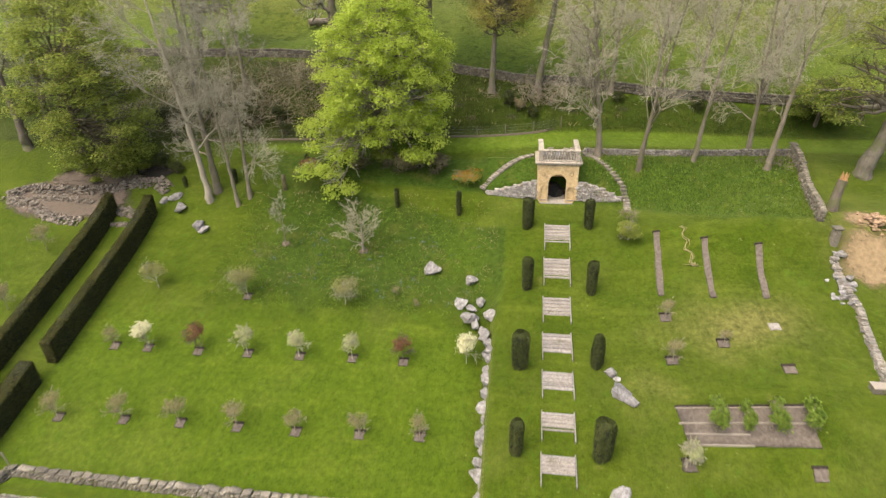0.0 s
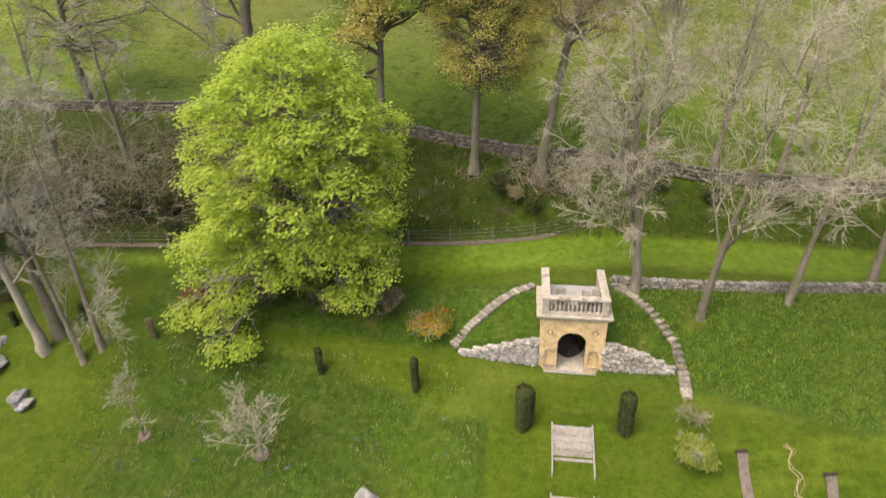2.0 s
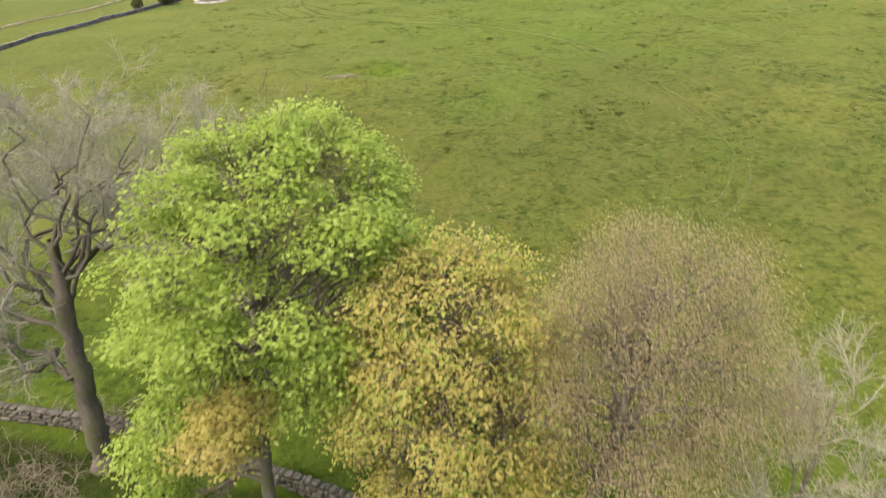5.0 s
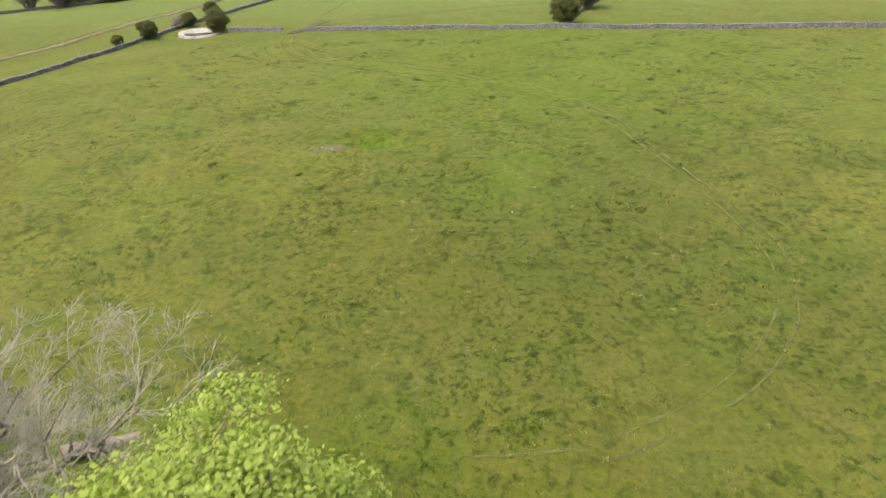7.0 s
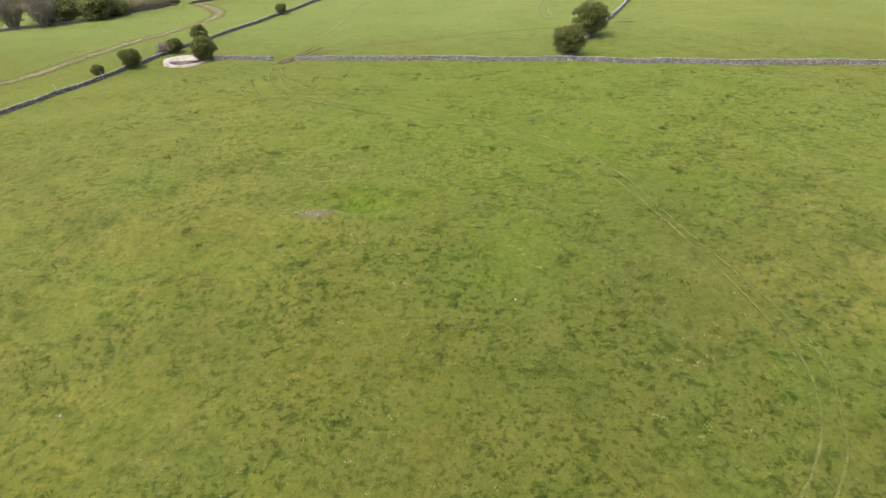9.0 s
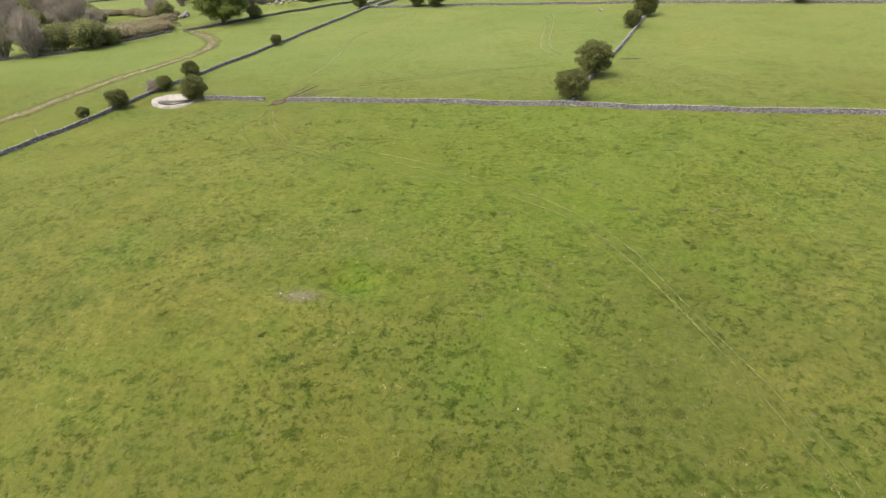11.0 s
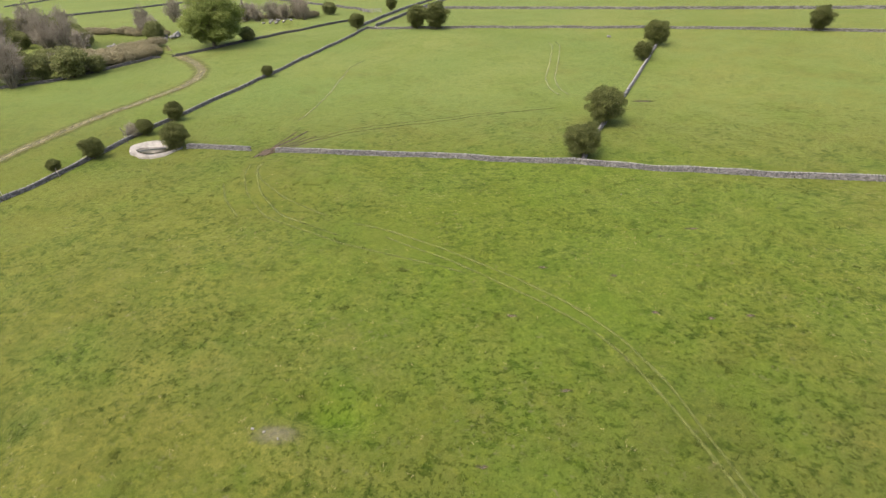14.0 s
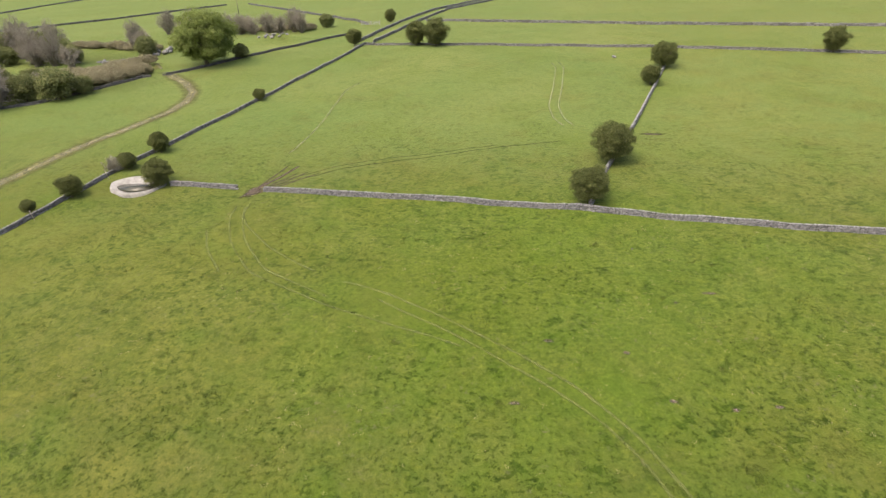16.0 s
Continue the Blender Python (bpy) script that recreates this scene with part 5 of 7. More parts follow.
hedge(-34.9, 27.2, 42.4, .8, 1.9, 1, "long dark clipped hedge running up the lawn")
hedge(-39.25, 16, 42.48, .8, 1.9, 2, "long dark clipped hedge running up the lawn")
hedge(-35.7, 10, 25.6, 1.1, 1.9, 3, "end of a dark clipped hedge")


# ---- small trees and shrubs ----
def blob_points(rng, m, lobes):
    """Places in the outer part of some round lobes: rows of x, y, z, rx, ry, rz."""
    lobes = np.array(lobes, float)
    vol = (lobes[:, 3] * lobes[:, 4] * lobes[:, 5]) ** (2 / 3)
    pick = rng.choice(len(lobes), m, p=vol / vol.sum())
    d = unit(rng.normal(size=(m, 3)))
    d[:, 2] = np.where(d[:, 2] < -.35, -d[:, 2] * .5, d[:, 2])
    L = lobes[pick]
    C = L[:, :3] + d * L[:, 3:] * rng.uniform(.62, 1.04, m)[:, None]
    return C, d, pick


def clustered(rng, C, d, each, spread, flat=.45):
    """Sprays of leaves round each place."""
    m = len(C)
    off = rng.normal(size=(m, each, 3)).clip(-1.7, 1.7) * spread * np.array((1, 1, flat))
    return (C[:, None] + off).reshape(-1, 3), np.repeat(d, each, 0)


def small_tree(kind, seed, tall, wide, stem, leaf, leaf_size, count, twig, twigs=160, stem_h=.4, mound=False):
    """Meshes of a little tree: stem, twigs, leaves."""
    rng = np.random.default_rng(seed)
    h0 = tall * stem_h
    P = np.array([[(0, 0, -.1), (.02, .01, h0 * .5), (.01, .03, h0), (0, 0, tall * .75)]])
    R = np.array([[stem, stem * .8, stem * .65, stem * .3]])
    P1, R1 = grow(rng, P, R, 11, .55, 55, 4, (.45, 1.0), .12, .2, .6, .2)
    P2, R2 = grow(rng, P1, R1, max(3, twigs // 14), .6, 45, 3, (.2, 1.0), .05, .3, .6, .3)
    P3, R3 = grow(rng, P2, R2, 3, .7, 40, 3, (.2, 1.0), .05, .3, .6, .3)
    flat_r = np.percentile(np.abs(P3[..., :2]), 96)
    sc = np.array((wide * .43 / flat_r, wide * .43 / flat_r, tall / np.percentile(P3[..., 2], 99.5)))
    P1, P2, P3 = P1 * sc, P2 * sc, P3 * sc
    woods = [tubes(((P, R), (P1, R1)), 6), tubes(((P2, np.maximum(R2, .008)), (P3, np.full(R3.shape, .006))), 3)]
    lv = None
    if count:
        c = h0 + (tall - h0) / 2
        lobes = [(0, 0, c, wide * .42, wide * .42, (tall - h0) * .5)] + [(rng.uniform(-.25, .25) * wide, rng.uniform(-.25, .25) * wide, c + rng.uniform(-.2, .25) * (tall - h0), wide * .25, wide * .25, (tall - h0) * .26) for _ in range(7)]
        C, d, _ = blob_points(rng, count // 5, lobes)
        C, d = clustered(rng, C, d, 5, leaf_size * .9)
        C[:, 2] = np.maximum(C[:, 2], .08)
        lv = leaf_mesh(leaves(C, leaf_size, rng, d, .5, 1.3))
    return woods[0], woods[1], lv


def plant(name, x, y, data, mats, label, category, group="", turn=0.0, scale=1.0, names=("stem", "twigs", "foliage")):
    ob = tagged(thing(name, x, y, ground_z(x, y), turn, scale), label, category, group)
    for nm, me, mat in zip(names, data, mats):
        if me:
            ob_part = part("twigwork" if nm == "twigs" else nm, me, mat, ob)
            if nm == "twigs":
                ob_part["kind"] = "stuff"
    return ob


YOUNG = {
    "bare": (small_tree("bare", 1, 2.35, 1.7, .035, None, .035, 1900, None, 150, .46), (TWIG_BROWN, TWIG_BROWN, BUD_LEAF), "young bare twiggy fruit tree in a soil square"),
    "white": (small_tree("white", 2, 2.5, 1.55, .035, None, .10, 1500, None, 160, .42), (TWIG_GREY, TWIG_GREY, WHITE_BLOSSOM), "young fruit tree covered in white blossom"),
    "purple": (small_tree("purple", 3, 2.5, 1.7, .035, None, .09, 1000, None, 160, .46), (TWIG_DARK, TWIG_DARK, PURPLE_LEAF), "young tree with dark purple-red leaves"),
    "cream": (small_tree("cream", 4, 2.5, 1.65, .035, None, .075, 1500, None, 160, .42), (TWIG_PALE, TWIG_PALE, CREAM_LEAF), "young tree with pale cream-green leaves"),
    "round": (small_tree("round", 5, 2.9, 2.7, .05, None, .05, 5200, None, 160, .38), (TWIG_PALE, TWIG_PALE, YOUNG_LEAF), "round twiggy young tree coming into leaf"),
}
for (x, y), kind, s in zip(ROW_A, ("bare", "white", "purple", "cream", "cream", "cream", "purple"), (.8, 1.0, 1.0, 1.0, .95, .9, .95)):
    d, mats, lab = YOUNG[kind]
    plant("fruit_tree", x, y, d, mats, lab, "fruit tree", "young trees in rows", x * 37 % 360, s)
for x, y, s in ((-42.7, 38.0, 1.15), (-41.9, 31.6, 1.1)):
    d, mats, lab = YOUNG["bare"]
    plant("fruit_tree", x, y, d, mats, "young bare tree standing in the grass beyond the hedge", "fruit tree", "young trees beyond the hedge", x * 19 % 360, s)
d, mats, lab = YOUNG["white"]
plant("fruit_tree", -3.75, 29.4, d, mats, lab, "fruit tree", "young trees in rows", 50, 1.05)
for (x, y) in ROW_B:
    d, mats, lab = YOUNG["bare"]
    plant("fruit_tree", x, y, d, mats, lab, "fruit tree", "young trees in rows", x * 71 % 360, 1.0 if x < -16 else .85)
for (x, y), kind, s in zip(((-30.11, 34.61), (-22.1, 34.21), (-13.8, 33.91), (-9.9, 35.01), (-8.1, 33.91)), ("round", "round", "round", "bare", "bare"), (.85, 1.0, .9, .42, .4)):
    d, mats, lab = YOUNG[kind]
    plant("fruit_tree", x, y, d, mats, lab, "fruit tree", "young trees in rows", x * 53 % 360, s)
for (x, y), s in zip(ROW_D[:3], (.7, .5, .8)):
    d, mats, lab = YOUNG["bare"]
    plant("fruit_tree", x, y, d, mats, lab, "fruit tree", "young trees in rows", x * 91 % 360, s)
plant("pale_shrub", 9.75, 21.7, small_tree("s", 12, 1.9, 1.5, .03, None, .1, 700, None, 300, .2), (TWIG_PALE, TWIG_PALE, CREAM_LEAF), "pale silvery bush in a soil square", "shrub")
for k, (x, w, tall) in enumerate(((11.45, 1.05, 2.1), (13.1, .6, 1.7), (14.7, 1.0, 1.9), (16.5, .85, 2.0))):
    plant("bean_plant", x, 23.45, small_tree("v", 30 + k * 2, tall, w, .02, None, .11, int(1500 * w), None, 60, .05), (TWIG_BROWN, TWIG_BROWN, WEED_LEAF), "tall bright green leafy plant in the kitchen bed", "vegetable plant", "plants in the kitchen bed")
    plant("bean_plant", x + .15, 24.5, small_tree("v", 31 + k * 2, tall * .72, w * .78, .02, None, .11, int(800 * w), None, 60, .05), (TWIG_BROWN, TWIG_BROWN, WEED_LEAF), "bright green leafy plant in the kitchen bed", "vegetable plant", "plants in the kitchen bed")
plant("round_shrub", 8.29, 39.35, small_tree("r", 44, 1.75, 1.9, .05, None, .085, 6000, None, 200, .05), (TWIG_GREY, TWIG_GREY, LAUREL_LEAF), "round evergreen shrub on the lawn", "shrub")
plant("leggy_shrub", 8.38, 41.13, small_tree("r2", 45, 1.4, 1.5, .02, None, .05, 260, None, 160, .1), (TWIG_BROWN, TWIG_BROWN, LAUREL_LEAF), "thin twiggy shrub at the foot of the bank", "shrub")
# flowering shrubs below the mown strip
azalea = plant("orange_azalea", -5.22, 46.08, small_tree("a", 46, 1.0, 3.1, .04, None, .10, 1100, None, 120, .05), (TWIG_BROWN, TWIG_BROWN, AZALEA_FLOWER), "low orange-flowered azalea on the bank", "azalea", "azaleas", names=("stem", "twigs", "blossom"))
part("foliage", small_tree("a", 48, .95, 3.2, .04, None, .11, 2200, None, 120, .05)[2], SHRUB_LEAF, azalea, "dull green azalea leaves")
plant("orange_azalea", -20.22, 46.81, small_tree("a", 47, 1.3, 2.3, .04, None, .14, 1200, None, 120, .05), (TWIG_BROWN, TWIG_BROWN, PURPLE_LEAF), "low bronze-leaved azalea on the bank", "azalea", "azaleas")
for k, (x, y, s) in enumerate(((-7.98, 46.81, 1.0), (-9.57, 47.46, 1.15), (-11.29, 46.92, 1.0), (-13.19, 47.75, 1.1), (-15.58, 47.17, .9))):
    plant("dark_shrub", x, y, small_tree("d", 50 + k, 1.9, 2.4, .05, None, .12, 2000, None, 160, .05), (TWIG_DARK, TWIG_DARK, LAUREL_LEAF if k % 2 else DULL_LEAF), "dark evergreen shrub on the bank", "shrub", "shrubs on the bank", k * 60, s)
for k, (x, y, s, m) in enumerate(((-1.79, 56.65, 1.0, YEW_LEAF), (0.59, 55.54, .75, YEW_LEAF), (-0.6, 56.16, .8, DULL_LEAF), (12.4, 56.37, .75, YEW_LEAF), (16.67, 56.46, .85, YEW_LEAF), (9.12, 56.99, .7, YEW_LEAF), (-13.9, 56.56, .8, YEW_LEAF), (-19.35, 54.82, .9, YEW_LEAF), (-24.64, 52.7, .9, YEW_LEAF))):
    plant("dark_bush", x, y, small_tree("b", 60 + k, 1.7, 1.7, .05, None, .12, 1700, None, 60, .05), (TWIG_DARK, TWIG_DARK, m), "small dark evergreen bush on the rough slope", "shrub", "bushes on the rough slope", k * 70, s)
for k, (x, y, s) in enumerate(((-39.92, 46.27, .9), (-42.15, 45.55, .7), (-43.38, 46.48, .85), (-37.66, 47.17, .9), (-45.84, 46.68, .6))):
    plant("rockery_shrub", x, y, small_tree("k", 80 + k, 1.0, 1.7, .04, None, .11, 1100, None, 60, .05), (TWIG_BROWN, TWIG_BROWN, LAUREL_LEAF if k % 2 else SHRUB_LEAF), "low round shrub in the rockery", "shrub", "rockery shrubs", k * 50, s)


# ---- large trees ----
def branch_to(rng, base, ends, radius, k=6, sag=.0):
    """Limbs from points on the trunk to the ends."""
    base, ends = np.array(base, float), np.array(ends, float)
    t = np.linspace(0, 1, k)[None, :, None]
    mid = (base + ends) / 2 + np.array((0, 0, 1.0)) * np.linalg.norm(ends - base, axis=1, keepdims=True) * (.12 - sag)
    P = (1 - t) ** 2 * base[:, None] + 2 * t * (1 - t) * mid[:, None] + t ** 2 * ends[:, None]
    P[:, 1:-1] += rng.normal(size=P[:, 1:-1].shape) * .14
    return P, radius[:, None] * np.linspace(1, .25, k)[None]


def knotty(rng, T, R):
    """A trunk line with more joints, that swells and bends a little between them."""
    t = np.linspace(0, T.shape[1] - 1, 26)
    k = np.arange(T.shape[1])
    Q = np.stack([np.interp(t, k, T[0, :, a]) for a in range(3)], 1)
    S = np.interp(t, k, R[0])
    Q[1:-1, :2] += rng.normal(size=(24, 2)) * S[1:-1, None] * .10
    return Q[None], (S * rng.uniform(.86, 1.14, 26))[None]


def leafy_tree(name, x, y, label, seed, trunk, lobes, clusters, each, leaf, spread, leaf_mat, bark, twig_mat, flat=.45, second=None, out=.5, category="tree", inner=.5):
    """A full tree: a trunk line with radii, limbs into each lobe of the crown, twigs, and leaves in sprays."""
    rng = np.random.default_rng(seed)
    z = ground_z(x, y)
    tr = tagged(thing(name, x, y, z), label, category)
    T = np.array([[r[:3] for r in trunk]], float)
    TR = np.array([[r[3] for r in trunk]], float)
    lob = np.array(lobes, float)
    n = len(lob)
    hi = np.clip((lob[:, 2] - lob[:, 5] * .6) / T[0, -1, 2], .40, .96) * rng.uniform(.8, 1.0, n)
    hi = np.interp(hi * T[0, -1, 2], T[0, :, 2], np.linspace(0, 1, T.shape[1]))
    pos, _, rad = along(np.repeat(T, n, 0), np.repeat(TR, n, 0), hi)
    P1, R1 = branch_to(rng, pos, lob[:, :3] + rng.normal(size=(n, 3)) * .3, np.maximum(rad * .55, .05))
    P2, R2 = grow(rng, P1, R1, 7, .42, 50, 5, (.3, .9), .03, .2, .5, .3)
    P3, R3 = grow(rng, P2, R2, 4, .55, 45, 4, (.2, 1.0), .02, .25, .55, .3)
    # leaf and limb stay within the crown's outline
    part("trunk", tubes((knotty(rng, T, TR),), 12), bark, tr)
    for q in range(n):
        part("limb", tubes(((P1[q:q + 1], R1[q:q + 1]),), 6), bark, tr)
    part("branchwork", tubes(((P2, R2), (P3, np.maximum(R3, .012))), 4), twig_mat, tr)["kind"] = "stuff"
    C, d, pick = blob_points(rng, clusters, lob)
    # clusters buried well inside a neighbouring lobe are dropped
    keep = np.ones(len(C), bool)
    for q, L in enumerate(lob):
        inside = (((C - L[:3]) / L[3:]) ** 2).sum(1) < inner
        keep &= ~(inside & (pick != q))
    C, d, pick = C[keep], d[keep], pick[keep]
    if second is not None:
        sel = np.isin(pick, second[1]) | (rng.uniform(size=len(C)) < second[2])
        C2, d2 = clustered(rng, C[sel], d[sel], each, spread, flat)
        part("crown", leaf_mesh(leaves(C2, leaf, rng, d2 * out, 1.0, 1.4)), second[0], tr)
        C, d = C[~sel], d[~sel]
    C, d = clustered(rng, C, d, each, spread, flat)
    part("crown", leaf_mesh(leaves(C, leaf, rng, d * out, 1.0, 1.4)), leaf_mat, tr)
    return tr


def lobes_in(seed, count, centre, size, lobe, low=-.8, heart=True, pear=False):
    """Lobes spread over an egg-shaped crown, or one that is broad below."""
    rng = np.random.default_rng(seed)
    rows = []
    for k in range(count):
        u = low + (1 - low) * (k + .5) / count
        a = k * 2.39996 + rng.uniform(-.4, .4)
        ring = math.sqrt(max(0, 1 - min(1, abs(u)) ** 2.2))
        if pear:
            v = (u - low) / (1.02 - low)
            ring = (1 - v ** 2.8) ** .65 * (.70 + .30 * float(step(0, .38, v)))
        f = rng.uniform(.72, 1.0)
        s = lobe * rng.uniform(.75, 1.25) * (.75 + .25 * ring)
        rows.append((centre[0] + size[0] * ring * f * math.cos(a), centre[1] + size[1] * ring * f * math.sin(a), centre[2] + size[2] * u, s, s, s * .72))
    return rows + [(*centre, size[0] * .5, size[1] * .5, size[2] * .6)] * heart


LIME_AT = (-13.0, 48.2)
leafy_tree("sycamore_tree", *LIME_AT, "broad sycamore in fresh yellow-green spring leaf", 3,
           ((0, 0, -.3, .55), (.05, 0, 1.5, .42), (0, .1, 4.5, .36), (.2, 0, 9, .26), (.4, .1, 12.0, .15), (.6, .1, 14.3, .05)),
           [(x, y, z + (1.2 if x > .5 and z < 4 else 0), a, b, c) for x, y, z, a, b, c in lobes_in(4, 80, (.2, .1, 8.3), (6.1, 5.6, 6.6), 1.55, low=-.95, pear=True)] + [(.6, .3, 14.2, 1.8, 1.7, 1.2), (-4.4, -4.0, .5, 1.3, 1.2, 1.2), (-3.2, -3.6, 1.8, 1.4, 1.4, 1.1), (3.6, -3.4, 1.9, 1.5, 1.4, 1.1), (-5.6, -2.2, 2.2, 1.6, 1.6, 1.1), (4.6, -2.0, 3.0, 1.5, 1.5, 1.1), (-6.2, -3.4, .2, 1.5, 1.4, 1.1), (-3.4, -4.8, -1.0, 1.5, 1.3, 1.1), (-6.6, -1.2, 3.6, 1.5, 1.4, 1.1)],
           5000, 18, .145, .27, LIME_LEAF, BARK_GREY, TWIG_GREY, .6, out=.8)
leafy_tree("tall_ash_tree", -10.32, 58.45, "tall tree in fresh green leaf behind the wall", 5,
           ((0, 0, -.3, .50), (.1, 0, 1, .30), (.1, 0, 5, .25), (.3, .3, 9, .22), (.4, 1.2, 13, .18), (.8, 2.2, 18.5, .06)),
           [(x * 1.0, y, z - .3, a, b, c) for x, y, z, a, b, c in lobes_in(6, 64, (1.5, 2.2, 14.6), (5.5, 4.9, 5.3), 1.15, low=-.75, heart=False)] + [(-4.2, -.3, 7.5, 1.6, 1.5, 1.6), (-4.0, -.4, 5.2, 1.4, 1.3, 1.5), (-2.9, 0, 9.2, 1.6, 1.5, 1.5), (-3.0, 0, 12.6, 1.6, 1.5, 1.2), (-3.2, -.2, 4.2, 1.2, 1.2, 1.2), (.3, -1.3, 10.6, 1.6, 1.3, 1.4), (-.6, -1.4, 9.2, 1.6, 1.3, 1.2), (2.0, 5.6, 18.8, 1.3, 1.2, .9), (.5, 5.6, 18.2, 1.3, 1.2, .9), (3.8, 4.8, 18.1, 1.3, 1.2, .9), (2.6, 4.2, 18.9, 1.4, 1.2, .9), (1.2, 6.2, 17.2, 1.3, 1.2, .9), (.8, 7.2, 19.0, 1.1, 1.0, .75), (-.4, 6.9, 18.2, 1.0, 1.0, .7)],
           3600, 16, .135, .29, SPRING_LEAF, BARK_MID, TWIG_DARK, .55, (OCHRE_LEAF, (69, 70), .0), inner=.25)
leafy_tree("oak_tree", -3.7, 58.15, "oak in ochre spring leaf behind the garden", 7,
           ((0, 0, -.3, .52), (.05, 0, .8, .30), (.15, 0, 4, .25), (.4, 0, 7, .22), (.7, .1, 11, .2), (1.0, .2, 16, .06)),
           lobes_in(8, 84, (1.2, .2, 11.0), (3.7, 3.5, 5.6), .95, low=-.92),
           3700, 14, .10, .32, OCHRE_LEAF, BARK_MID, TWIG_MID, .7, (SPRING_LEAF, (2, 3, 5, 8, 9), .2), inner=.2)
leafy_tree("budding_oak_tree", 0.97, 57.8, "oak with fine buds and sparse bronze spring leaf", 9,
           ((0, 0, -.3, .6), (.1, 0, 1, .35), (.5, 0, 3.5, .30), (1.0, 0, 7, .26), (1.8, .1, 11, .2), (2.4, .2, 16.5, .05)),
           lobes_in(10, 44, (2.7, .2, 12.6), (3.4, 3.3, 4.6), 1.25, low=-.62, heart=False),
           4200, 22, .046, .42, BUD_LEAF, BARK_MID, TWIG_MID, .8, (OCHRE_LEAF, (0, 1, 2, 3), .02))
leafy_tree("laurel_tree", -43.38, 46.78, "dense dark green leafy tree beside the rockery", 11,
           ((0, 0, -.3, .4), (.1, 0, 4, .3), (0, 0, 8, .2), (.2, 0, 13, .06)),
           lobes_in(12, 68, (2.2, -.3, 8.4), (5.6, 4.6, 8.4), 1.4, low=-.95),
           3800, 14, .15, .36, LAUREL_LEAF, BARK_DARK, TWIG_DARK, .6, (SHRUB_LEAF, (), .15))
leafy_tree("thorn_tree", 27.4, 55.2, "low thorn bush in fresh green leaf by the upper wall", 13,
           ((0, 0, -.2, .2), (.1, 0, 1, .14), (.3, 0, 2.4, .09), (.4, .2, 4.2, .04)),
           lobes_in(14, 22, (.2, 0, 2.3), (2.9, 2.2, 1.9), .85, low=-.9),
           1100, 12, .13, .22, SHRUB_LEAF, BARK_DARK, TWIG_DARK, .5)
leafy_tree("boundary_oak_tree", 28.1, 46.7, "old leaning oak in thin yellow-green leaf outside the boundary wall", 17,
           ((-.25, 0, -1.2, .98), (.1, 0, .5, .68), (.6, .2, 2.6, .52), (1.3, .4, 5.4, .44), (1.5, .5, 8, .3), (2.2, .5, 13.5, .06)),
           lobes_in(18, 34, (1.6, .6, 10.0), (6.4, 5.2, 4.2), 1.15, low=-.8, heart=False) + [(-4.4, .3, 5.6, 1.3, 1.2, .8), (-3.2, -.8, 4.8, 1.2, 1.1, .7), (-5.6, .8, 6.6, 1.2, 1.1, .8)],
           1100, 13, .12, .34, LAUREL_LEAF, BARK_MID, TWIG_DARK, .45, (SHRUB_LEAF, (), .5), inner=.2)
leafy_tree("wall_maple_tree", -39.5, 66.6, "open tree in thin yellow-green leaf beyond the upper wall", 15,
           ((0, 0, -.3, .42), (-.1, 0, 1.2, .32), (-.3, 0, 5, .26), (-.2, .2, 9, .2), (.3, .2, 14, .05)),
           lobes_in(16, 46, (1.6, .3, 8.6), (6.2, 4.6, 6.0), 1.4, low=-.85, heart=False),
           1900, 13, .10, .45, LAUREL_LEAF, BARK_MID, TWIG_MID, .5, (SPRING_LEAF, (), .4))


